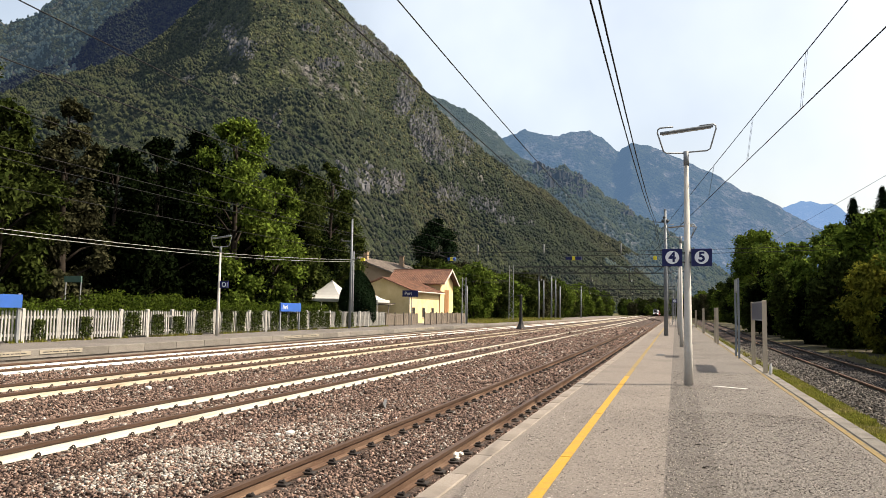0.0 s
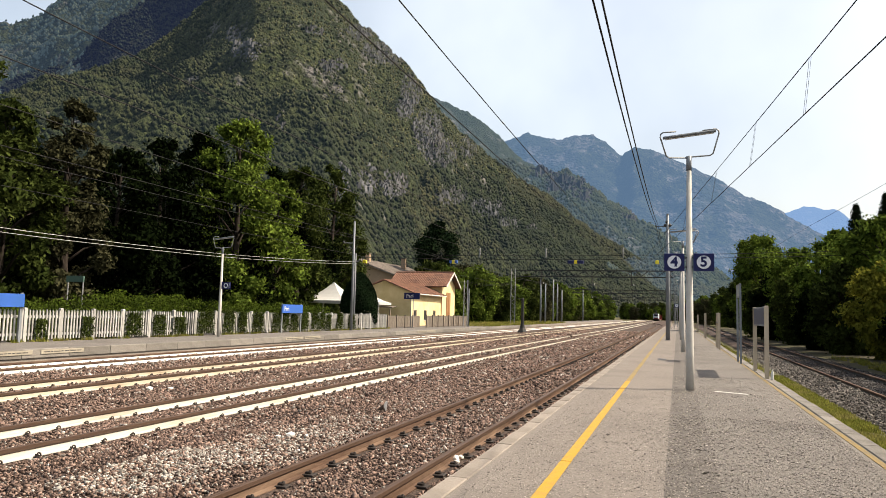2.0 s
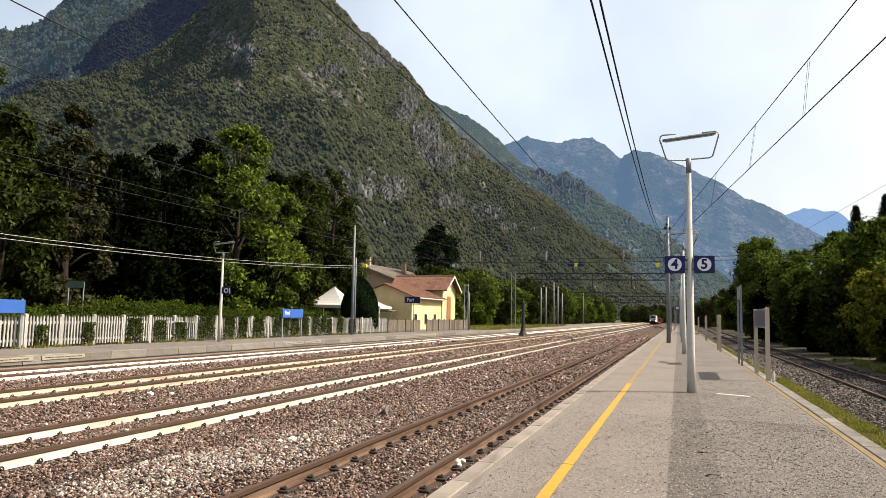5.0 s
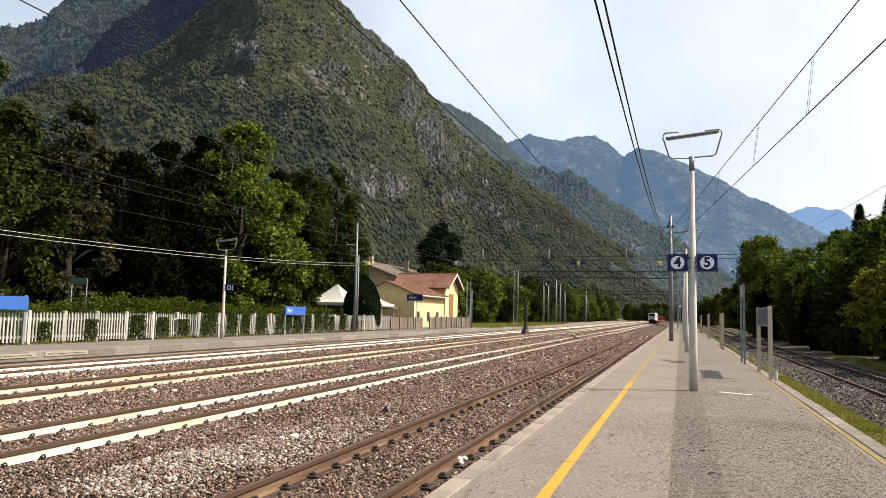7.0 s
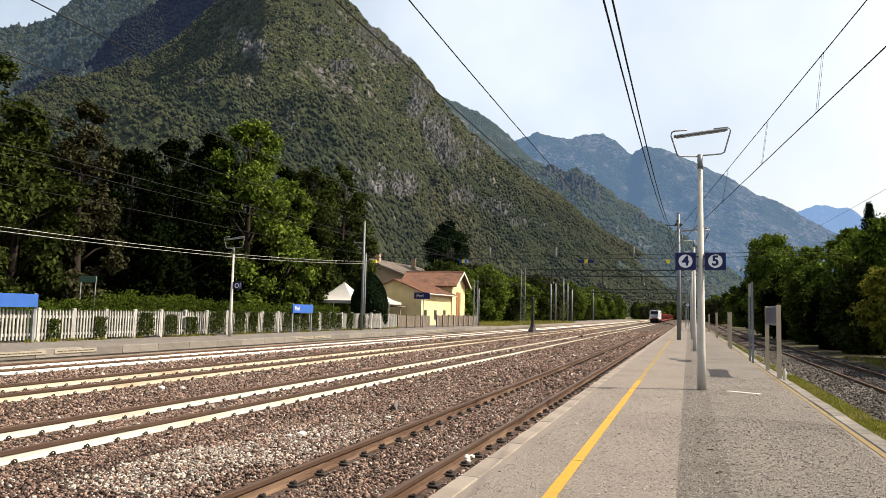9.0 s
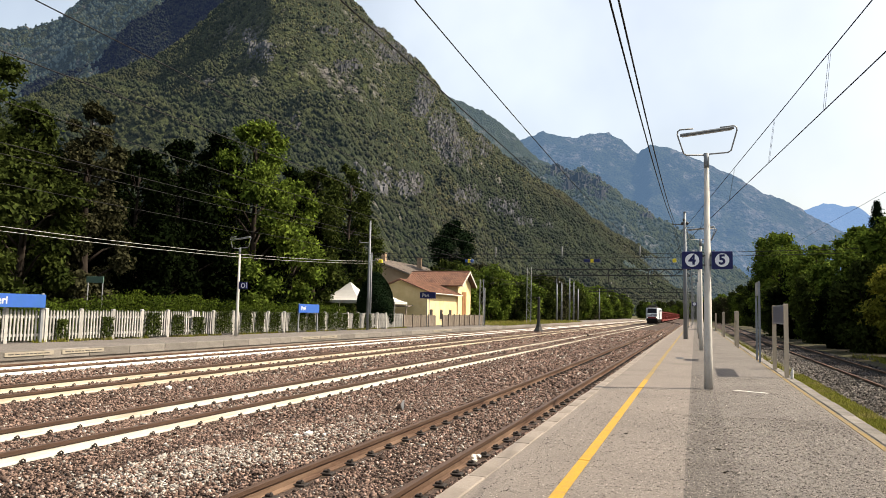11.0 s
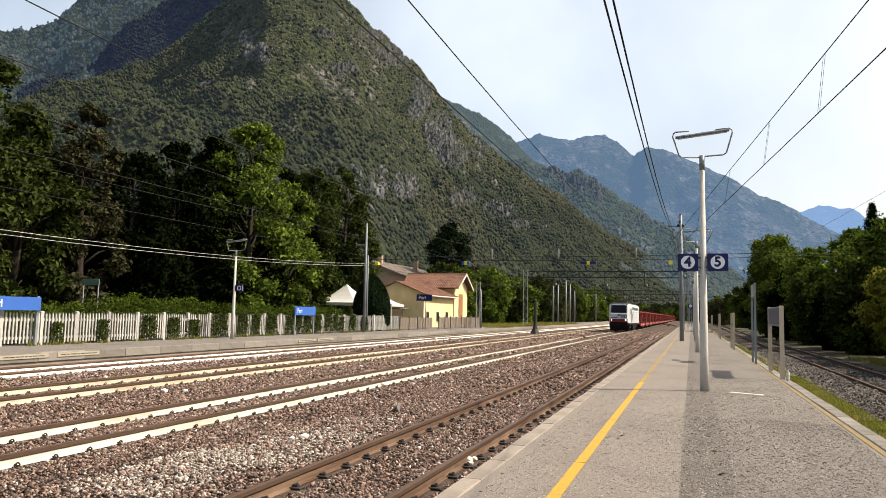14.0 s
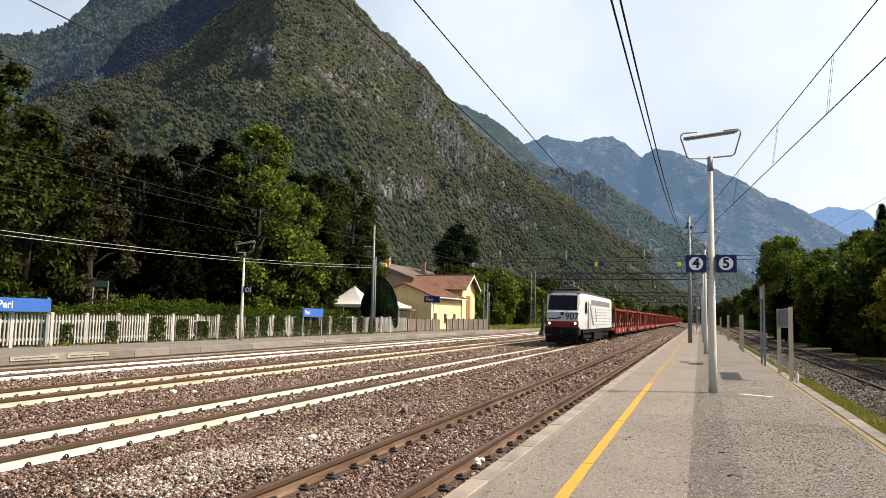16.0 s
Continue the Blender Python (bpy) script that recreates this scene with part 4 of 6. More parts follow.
tube_mast(-24.95, 53.8, 0, 6.2, 0.09, "shorter grey mast beside the far platform mast")
lattice_mast(-23, 104.6, 0, 8.3, 0.62, "galvanised lattice gantry mast on the far platform")
lattice_mast(-0.66, 107.3, 0, 8.3, 0.45, "galvanised lattice gantry mast on the island platform")
lattice_mast(-23, 79.6, -0.0, 5.3, 0.42, "galvanised lattice mast beside the fence")
tube_mast(-23.2, 81.6, 0, 4.4, 0.09, "thin grey signal post by the fence")
for i, (x, y) in enumerate(((-24.2, 134), (-24.0, 138), (-23.8, 146), (-23.6, 150), (-24.2, 160), (-24.0, 196))):
    tube_mast(x, y, -0.1, (8.2, 7.6, 8.8, 8.2, 7.2, 8.5)[i], 0.17, "grey mast beside the distant tracks")
for y in (140, 175, 215):
    lattice_mast(-0.2, y, 0, 8.2, 0.45, "galvanised lattice mast on the island platform")


def gantry(y, x0, x1, z0, z1, drops, label):
    """A lattice beam across the tracks with hanging posts."""
    t = thing("gantry_beam", label, "gantry", pose(0, y, 0), "gantry beams")
    for z in (z0, z1):
        part("chord", Builder().box(x0, x1, -0.08, 0.08, z - 0.075, z + 0.075, 0.01), M["black_paint"], t)
    n = int((x1 - x0) / 1.1)
    for i in range(n):
        a, c = x0 + (x1 - x0) * i / n, x0 + (x1 - x0) * (i + 1) / n
        up = i % 2 == 0
        part("brace", Builder().tube([(a, 0, z0 if up else z1), (c, 0, z1 if up else z0)], 0.045, 5), M["black_paint"], t)
    for x, ln in drops:
        p = part("drop_post", Builder().tube([(x, 0, z1), (x, 0, z0 - ln)], 0.07, 6), M["black_paint"], t)
        part("insulator", Builder().tube([(x + 0.35, 0, z0 - ln + 0.1), (x + 0.35, 0, z0 - ln + 0.35)], 0.07, 7), M["white_paint"], p, "white glazed insulator")
        part("arm", Builder().tube([(x - 0.9, 0, z0 - ln + 0.2), (x + 0.9, 0, z0 - ln + 0.25)], 0.025, 5), M["dark_steel"], p)
    return t


gantry(106, -23, -0.5, 7.2, 8.1, ((-19.1, 1.2), (-11.7, 1.3), (-6.2, 1.3)), "dark lattice gantry beam across four tracks")
gantry(175, -24, 0, 7.0, 7.8, ((-19.5, 1.2), (-15, 1.2), (-10, 1.2), (-4, 1.2)), "dark lattice gantry beam across four tracks")
gantry(240, -24.5, 0, 7.0, 7.8, ((-20, 1.2), (-15, 1.2), (-10, 1.2)), "dark lattice gantry beam across four tracks")


def cable(name, label, pts, r, material, n=5, sag=0.0, seg=14):
    """A wire through points, sagging between them."""
    path = []
    for p, q in zip(pts, pts[1:]):
        p, q = Vector(p), Vector(q)
        for i in range(seg):
            s = i / seg
            path.append(p.lerp(q, s) - Vector((0, 0, sag * 4 * s * (1 - s))))
    path.append(Vector(pts[-1]))
    return tagged(part(name, Builder().tube(path, r, n, False), material, smooth=True), label, "cable")


def catenary(fx, z_contact, z_top, label):
    """A contact wire with its carrying cable and droppers."""
    t = thing("overhead_line", label, "overhead line", group="overhead lines")
    sup = [-7, 53.5, 106, 175, 240, 330, 430]
    zig = [0.2, -0.2, 0.2, -0.2, 0.2, -0.2, 0.2]
    con = [(fx(y) + 0.6 * z, y, z_contact) for y, z in zip(sup, zig)]
    path = []
    for p, q in zip(con, con[1:]):
        for i in range(10):
            path.append(Vector(p).lerp(Vector(q), i / 10))
    path.append(Vector(con[-1]))
    part("contact_wire", Builder().tube(path, 0.0095, 5, False), M["wire"], t)
    top = []
    for a, b2 in zip(sup, sup[1:]):
        for i in range(16):
            s = i / 16
            y = a + (b2 - a) * s
            top.append((fx(y), y, z_top - 0.62 * 4 * s * (1 - s)))
    part("carrying_cable", Builder().tube(top, 0.0105, 5, False), M["wire"], t)
    for (xa, ya, za), nxt in zip(top, top[1:]):
        if ya < 110 and (int(ya * 7) % 3 == 0):
            i = [k for k, s in enumerate(sup) if s <= ya][-1]
            s = (ya - sup[i]) / (sup[i + 1] - sup[i])
            xc = con[i][0] + (con[i + 1][0] - con[i][0]) * s
            for o in (0, 0.22):
                part("dropper", Builder().tube([(xa, ya + o, za), (xc, ya + o, z_contact)], 0.0035, 4, False), M["wire"], t)
    return t


catenary(x_loop, 5.05, 6.55, "overhead line above the platform track")
catenary(TRACKS["B"], 5.08, 6.5, "overhead line above the white-railed track")
catenary(TRACKS["C"], 5.05, 6.5, "overhead line above the white-railed track")
catenary(TRACKS["D"], 5.05, 6.5, "overhead line above the far platform's track")

# feeder pair beside the island mast
for o in (0, 0.13):
    path = [(-1.15 - 0.3 * max(0, y) / 54.7 + o, y, 6.42 + 1.93 * ((y - 8) / 46.7) ** 2) for y in (-6, -2, 2, 6, 10, 14, 18, 23, 28, 33, 38, 43, 48, 54.7)]
    cable("feeder_cable", "thick dark feeder cable above the platform", path, 0.017, M["wire"], 6, 0, 1)
    cable("feeder_cable", "thick dark feeder cable above the platform", [(-1.45 + o, 54.7, 8.35), (-1.1 + o, 107, 8.4), (-0.8 + o, 175, 8.2)], 0.017, M["wire"], 5, 0.9)
# a line that crosses from the siding to the platform track
X0 = Vector((3.72, -2, 5.1)), Vector((-3.7, 66, 5.1))
Y0 = Vector((3.74, -2, 6.1)), Vector((-3.28, 66, 6.1))
xl = thing("overhead_line", "overhead line crossing from the siding to the main tracks", "overhead line", group="overhead lines")
part("contact_wire", Builder().tube([X0[0].lerp(X0[1], i / 20) for i in range(21)], 0.0095, 5, False), M["wire"], xl)
part("carrying_cable", Builder().tube([Y0[0].lerp(Y0[1], i / 20) for i in range(21)], 0.0095, 5, False), M["wire"], xl)
for y in (13.2, 17.5, 23, 30, 38, 47):
    s = (y + 2) / 68
    for o in (0, 0.12):
        part("dropper", Builder().tube([X0[0].lerp(X0[1], s + o / 68), Y0[0].lerp(Y0[1], s + o / 68)], 0.003, 4, False), M["wire"], xl)


def headspan(y, x0, x1, z, insulators, boxes, label):
    t = thing("cross_span", label, "overhead line", pose(0, y, 0))
    for k, dz in enumerate((0, -0.28)):
        pts = [Vector((x0, 0, z + dz)).lerp(Vector((x1, 0, z + dz + 0.2)), i / 24) - Vector((0, 0, 0.25 * 4 * (i / 24) * (1 - i / 24))) for i in range(25)]
        part("wire", Builder().tube(pts, 0.018, 5, False), M["wire"], t)
    for x in insulators:
        part("insulator", Builder().tube([(x, 0, z - 0.3), (x, 0, z - 0.05), (x, 0, z + 0.3), (x + 0.02, 0, z + 0.45)], [0.03, 0.06, 0.07, 0.03], 7), M["galvanised"], t, "pale insulator")
    for x, w, m1, m2 in boxes:
        bx = part("section_marker", Builder().box(x - w / 2, x + w / 2, -0.1, 0.1, z - 0.74, z - 0.52, 0.02), m1, t)
        part("cap", Builder().box(x - 0.1, x + 0.12, -0.115, 0.115, z - 0.76, z - 0.5, 0.015), m2, bx, "yellow middle piece")
    return t


headspan(53.5, -24.4, 12, 6.15, (-14.4, -9.3, -3.7), ((-16.5, 0.6, M["blue_light"], M["yellow_part"]), (-7.1, 1.15, M["blue_sign"], M["yellow_part"]), (-1.35, 0.25, M["yellow_part"], M["yellow_part"]), (-24.0, 0.3, M["yellow_part"], M["yellow_part"])), "cross-span wires with insulators above the tracks")
# pale cables along the far platform
for dz in (0, 0.17):
    cable("service_cable", "pale insulated cable strung beside the far platform", [(-24.5, -6, 5.1 + dz), (-24.4, 52.2, 5.25 + dz)], 0.011, M["wire_light"], 5, 0.95)
    cable("service_cable", "pale insulated cable strung beside the far platform", [(-24.4, 52.2, 5.25 + dz), (-23, 79.6, 5.0 + dz), (-23, 104.6, 6.0 + dz)], 0.009, M["wire"], 5, 0.3)


def black_post():
    t = thing("iron_post", "black iron post with a flared foot between the tracks", "post", pose(-16.75, 81.4, BED))
    part("foot", Builder().tube([(0, 0, 0), (0, 0, 0.12), (0, 0, 0.55), (0, 0, 1.0)], [0.62, 0.55, 0.3, 0.2], 10), M["black_paint"], t)
    part("shaft", Builder().tube([(0, 0, 0.9), (0, 0, 2.2), (0, 0, 3.8), (0, 0, 3.95)], [0.2, 0.16, 0.15, 0.05], 10), M["black_paint"], t)
    part("bracket", Builder().tube([(0, 0, 3.75), (-0.5, 0, 3.85)], 0.05, 6), M["black_paint"], t)


black_post()


def stake(x, y):
    """A short survey stake of bent pale metal standing in the stones."""
    t = thing("marker_stake", "small pale metal marker standing in the ballast", "marker", pose(x, y, BED - 0.05, 0, 12, 25))
    part("blade", Builder().add([(-0.05, -0.012, 0), (0.05, -0.012, 0), (0.05, 0.012, 0), (-0.05, 0.012, 0), (-0.03, -0.012, 0.24), (0.015, -0.012, 0.28), (0.015, 0.012, 0.28), (-0.03, 0.012, 0.24)], [(3, 2, 1, 0), (4, 5, 6, 7), (0, 1, 5, 4), (1, 2, 6, 5), (2, 3, 7, 6), (3, 0, 4, 7)]), M["white_paint"], t)
    part("clod", Builder().tube([(-0.12, 0, 0.02), (-0.05, 0.02, 0.12), (0.03, 0, 0.03)], [0.05, 0.07, 0.03], 7), M["stone"], t)


stake(-5.86, 14.3)

# overhead line of the siding
cable("contact_wire", "thin overhead wire above the siding", [(6.75, 8, 6.0), (5.83, 36.6, 6.0), (5.0, 60, 6.0), (3.4, 106, 6.1)], 0.006, M["wire"], 5, 0.05, 6)
# ---- fence, hedge, houses ----
def picket_mesh(h, w, d):
    """A concrete picket with a pointed top."""
    b = Builder()
    x = d / 2
    pr = [(-w / 2, 0), (w / 2, 0), (w / 2, h - 0.09), (0, h), (-w / 2, h - 0.09)]
    v = [(-x, y, z) for y, z in pr] + [(x, y, z) for y, z in pr]
    b.add(v, [(4, 3, 2, 1, 0), (5, 6, 7, 8, 9)] + [(i, (i + 1) % 5, 5 + (i + 1) % 5, 5 + i) for i in range(5)])
    return b.mesh("picket", M["fence_white"])


def white_fence(x, y0, n, span):
    picket = picket_mesh(1.22, 0.07, 0.05)
    post = Builder().box(-0.07, 0.07, -0.075, 0.075, -0.1, 1.36, 0.03).mesh("post", M["fence_white"])
    rail = Builder().box(-0.035, 0.035, 0.07, span - 0.07, -0.05, 0.05, 0.01).mesh("rail", M["fence_white"])
    for i in range(n):
        y = y0 + i * span
        t = thing("fence_panel", "white concrete picket fence panel with a square post", "fence", pose(x + random.uniform(-0.02, 0.02), y, 0.02), "white picket fence")
        part("post", post, None, t)
        for z in (0.28, 1.0):
            part("rail", rail, None, t, at=pose(0.02, 0, z))
        k = int((span - 0.2) / 0.15)
        gap = (span - 0.16) / k
        for j in range(k):
            if random.random() < 0.02:
                continue
            part("picket", picket, None, t, at=pose(0.07, 0.08 + gap * (j + 0.5), 0.07 + random.uniform(-0.02, 0.02), random.uniform(-0.8, 0.8), 0, 0))


white_fence(-25.05, 13.6, 26, 1.82)


def board_fence(x, y0, n, span, h):
    for i in range(n):
        t = thing("fence_panel", "weathered grey-brown board fence panel", "fence", pose(x, y0 + i * span, 0.0), "grey board fence")
        part("post", Builder().box(-0.06, 0.06, -0.06, 0.06, -0.05, h + 0.1, 0.01), M["fence_wood"], t)
        for z in (0.25, h - 0.2):
            part("rail", Builder().box(-0.09, -0.05, 0.05, span - 0.05, z - 0.04, z + 0.04), M["fence_wood"], t)
        k = int((span - 0.15) / 0.17)
        for j in range(k):
            yy = 0.12 + j * (span - 0.15) / k
            part("board", Builder().box(-0.05, -0.025, yy, yy + 0.135, 0.06, h + random.uniform(-0.03, 0.03)), M["fence_wood"], t)


board_fence(-25.0, 61.2, 4, 2.2, 1.15)
board_fence(-24.4, 70.2, 8, 1.9, 1.2)

M["plaster"] = mat("plaster", (0.55, 0.44, 0.24), (0.6, 0.49, 0.28), 3, 0.9, 0, 0.1, 30, (0.47, 0.36, 0.18), 0.6)
M["plaster_tan"] = mat("plaster_tan", (0.2604, 0.1860, 0.1240), (0.2976, 0.2170, 0.1488), 3, 0.9, 0, 0.1, 30, (0.2232, 0.1612, 0.1116), 0.5)
M["trim_white"] = mat("trim_white", (0.4340, 0.4092, 0.3596), (0.4712, 0.4464, 0.3968), 5, 0.8)
M["tile_red"] = mat("tile_red", (0.105, 0.052, 0.036), (0.185, 0.1, 0.07), 6, 0.88, 0, 0.2, 30, (0.085, 0.05, 0.038), 0.8, 0.35)
M["tile_brown"] = mat("tile_brown", (0.095, 0.078, 0.066), (0.17, 0.145, 0.125), 6, 0.88, 0, 0.2, 30, (0.07, 0.058, 0.05), 0.8, 0.3)
M["door_wood"] = mat("door_wood", (0.1860, 0.0868, 0.0310), (0.2356, 0.1178, 0.0496), 5, 0.6, 0, 0.1, 20, stretch=(1, 1, 0.2))
M["glass_dark"] = mat("glass_dark", (0.004, 0.005, 0.009), (0.006, 0.007, 0.012), 2, 0.3)
M["glass_dark"].node_tree.nodes["Principled BSDF"].inputs["Specular IOR Level"].default_value = 0.08


def tile_roof(corners, material, parent, name="roof", rows=12, cols=18, thick=0.1):
    """A roof plane: a slab with rounded tile ribs running down the slope. corners: eave a, eave b, ridge b, ridge a."""
    ea, eb, rb, ra = [Vector(c) for c in corners]
    n = (eb - ea).cross(ra - ea).normalized()
    if n.z < 0:
        n = -n
    r = part(name, Builder().slab([ea, eb, rb, ra], n, thick), material, parent)
    rib = Builder()
    for i in range(cols):
        s0, s1 = (i + 0.12) / cols, (i + 0.78) / cols
        sm = (s0 + s1) / 2
        for j in range(rows):
            t0, t1 = j / rows, (j + 1) / rows
            q = []
            for t, lift in ((t0, 0.055), (t1, 0.03)):
                for s, up in ((s0, 0.0), (sm, lift + 0.02), (s1, 0.0)):
                    q.append(ea.lerp(eb, s).lerp(ra.lerp(rb, s), t) + n * (thick + up))
            rib.add(q, [(0, 1, 4, 3), (1, 2, 5, 4), (0, 2, 1)])
    tagged(part("tiles", rib, material, r), "rows of curved clay tiles", kind="stuff")
    return r


def window(parent, x, y, z, w, h, label="dark window in a pale frame"):
    """A window in a wall that faces the tracks."""
    t = part("window", Builder().box(x - 0.02, x + 0.02, y - w / 2, y + w / 2, z, z + h), M["glass_dark"], parent, label)
    fr = Builder()
    for a, c in ((y - w / 2 - 0.06, y - w / 2), (y + w / 2, y + w / 2 + 0.06), (y - 0.03, y + 0.03)):
        fr.box(x - 0.03, x + 0.035, a, c, z, z + h)
    fr.box(x - 0.03, x + 0.035, y - w / 2 - 0.06, y + w / 2 + 0.06, z + h, z + h + 0.07)
    part("frame", fr, M["fence_wood"], t)
    part("sill", Builder().box(x - 0.02, x + 0.1, y - w / 2 - 0.1, y + w / 2 + 0.1, z - 0.08, z - 0.01, 0.01), M["trim_white"], t)
    return t


def yellow_house():
    """A low shed-roofed wing with three windows and a taller gabled block behind it, both in yellow plaster."""
    t = thing("house", "yellow plastered station building with red tiled roofs", "house", pose(0, 0, 0))
    xf = -28.0
    g = GROUND
    # low wing: walls as one solid with sloping tops; ridge further from the tracks
    y0, y1, xb, xr = 75.2, 86.2, -33.2, -31.2
    he, hr, hb = 3.75, 5.0, 4.2
    pr = [(xf, g), (xf, he), (xr, hr), (xb, hb), (xb, g)]
    v = [(x, y0, z) for x, z in pr] + [(x, y1, z) for x, z in pr]
    part("wall", Builder().add(v, [(0, 1, 2, 3, 4), (9, 8, 7, 6, 5)] + [(i, i + 5, (i + 1) % 5 + 5, (i + 1) % 5) for i in range(5)]), M["plaster"], t)
    tile_roof([(xf + 0.55, y0 - 0.4, he - 0.2), (xf + 0.55, y1, he - 0.2), (xr, y1, hr + 0.02), (xr, y0 - 0.4, hr + 0.02)], M["tile_red"], t, rows=14, cols=40)
    tile_roof([(xb - 0.5, y0 - 0.4, hb - 0.2), (xb - 0.5, y1, hb - 0.2), (xr, y1, hr + 0.02), (xr, y0 - 0.4, hr + 0.02)], M["tile_red"], t, rows=8, cols=40)
    part("gutter", Builder().tube([(xf + 0.6, y0 - 0.4, he - 0.22), (xf + 0.6, y1, he - 0.22)], 0.07, 7), M["trim_white"], t)
    part("downpipe", Builder().tube([(xf + 0.08, y1 - 0.4, g), (xf + 0.08, y1 - 0.4, he - 0.3), (xf + 0.55, y1 - 0.4, he - 0.2)], 0.05, 7), M["door_wood"], t)
    for y in (76.6, 80.0, 83.3):
        window(t, xf, y, 0.65, 0.75, 1.05)
    # tall block with its gable to the tracks
    a, c, xk = 86.2, 91.6, -35.3
    e, r = 4.95, 6.55
    m = (a + c) / 2
    pr = [(a, g), (a, e), (m, r), (c, e), (c, g)]
    v = [(xf + 0.02, y, z) for y, z in pr] + [(xk, y, z) for y, z in pr]
    part("wall", Builder().add(v, [(4, 3, 2, 1, 0), (5, 6, 7, 8, 9)] + [(i, (i + 1) % 5, (i + 1) % 5 + 5, i + 5) for i in range(5)]), M["plaster"], t)
    for ye, s in ((a - 0.45, 1), (c + 0.45, -1)):
        tile_roof([(xf + 0.7, ye, e - 0.25), (xk, ye, e - 0.25), (xk, m, r + 0.03), (xf + 0.7, m, r + 0.03)], M["tile_red"], t, rows=8, cols=34)
        part("bargeboard", Builder().slab([(xf + 0.71, ye, e - 0.33), (xf + 0.71, m, r - 0.05), (xf + 0.71, m, r + 0.2), (xf + 0.71, ye, e - 0.1)], (1, 0, 0), 0.06), M["trim_white"], t)
    part("ridge_tile", Builder().tube([(xf + 0.7, m, r + 0.14), (xk, m, r + 0.14)], 0.12, 8), M["tile_red"], t)
    d = part("door", Builder().box(xf, xf + 0.06, m - 1.0, m + 0.75, g + 0.5, 4.1, 0.01), M["door_wood"], t, "tall brown wooden door")
    part("panel", Builder().box(xf + 0.06, xf + 0.08, m - 0.85, m - 0.2, 0.3, 3.9, 0.005).box(xf + 0.06, xf + 0.08, m - 0.05, m + 0.6, 0.3, 3.9, 0.005), M["door_wood"], d)
    part("awning", Builder().slab([(-32.9, 74.6, 2.1), (-29.4, 74.6, 2.1), (-29.4, 73.2, 1.95), (-32.9, 73.2, 1.95)], (0, 0, 1), 0.08), M["fence_wood"], t)
    for x in (-32.6, -31.2, -29.7):
        part("awning_post", Builder().box(x - 0.05, x + 0.05, 73.25, 73.35, g, 2.0), M["fence_wood"], t)
    return t


yellow_house()


def brown_house():
    """An old house whose gable looks down the platform and whose ridge runs along the tracks."""
    t = thing("house", "old tan house with a brown tiled roof and chimney", "house", pose(0, 0, 0))
    g = GROUND
    x0, xm, x1, y0, y1, e, r = -53.0, -45.9, -38.9, 98, 120, 6.75, 9.3
    pr = [(x1, g), (x1, e), (xm, r), (x0, e), (x0, g)]
    v = [(x, y0, z) for x, z in pr] + [(x, y1, z) for x, z in pr]
    part("wall", Builder().add(v, [(0, 1, 2, 3, 4), (9, 8, 7, 6, 5)] + [(i, i + 5, (i + 1) % 5 + 5, (i + 1) % 5) for i in range(5)]), M["plaster_tan"], t)
    for xe in (x1 + 0.8, x0 - 0.8):
        tile_roof([(xe, y0 - 0.6, e - 0.3), (xe, y1 + 0.6, e - 0.3), (xm, y1 + 0.6, r + 0.03), (xm, y0 - 0.6, r + 0.03)], M["tile_brown"], t, rows=14, cols=60)
    part("verge_board", Builder().slab([(x1 + 0.8, y0 - 0.62, e - 0.4), (xm, y0 - 0.62, r - 0.1), (xm, y0 - 0.62, r + 0.1), (x1 + 0.8, y0 - 0.62, e - 0.2)], (0, -1, 0), 0.06), M["fence_wood"], t)
    for cx, cy, ch in ((-44.8, 101, 0.9), (-43.6, 113, 1.0)):
        c = part("chimney", Builder().box(cx - 0.35, cx + 0.35, cy - 0.3, cy + 0.3, 8.2, r + ch, 0.02), M["plaster_tan"], t)
        part("cap", Builder().box(cx - 0.45, cx + 0.45, cy - 0.4, cy + 0.4, r + ch, r + ch + 0.1, 0.02), M["tile_brown"], c)
    for x in (-43.5, -41):
        w = part("window", Builder().box(x - 0.4, x + 0.4, y0 - 0.03, y0 + 0.02, 3.9, 5.2), M["glass_dark"], t)
        for q in (-1, 1):
            part("shutter", Builder().box(x + q * 0.6 - 0.18, x + q * 0.6 + 0.18, y0 - 0.06, y0 - 0.01, 3.85, 5.25), M["fence_wood"], w)
    # lower roof towards the tracks
    part("wall", Builder().box(-38.9, -36.2, 104, 112, g, 6.3), M["plaster_tan"], t)
    tile_roof([(-35.7, 103.5, 6.3), (-35.7, 112.5, 6.3), (-38.9, 112.5, 7.9), (-38.9, 103.5, 7.9)], M["tile_brown"], t, rows=8, cols=24)
    return t


brown_house()


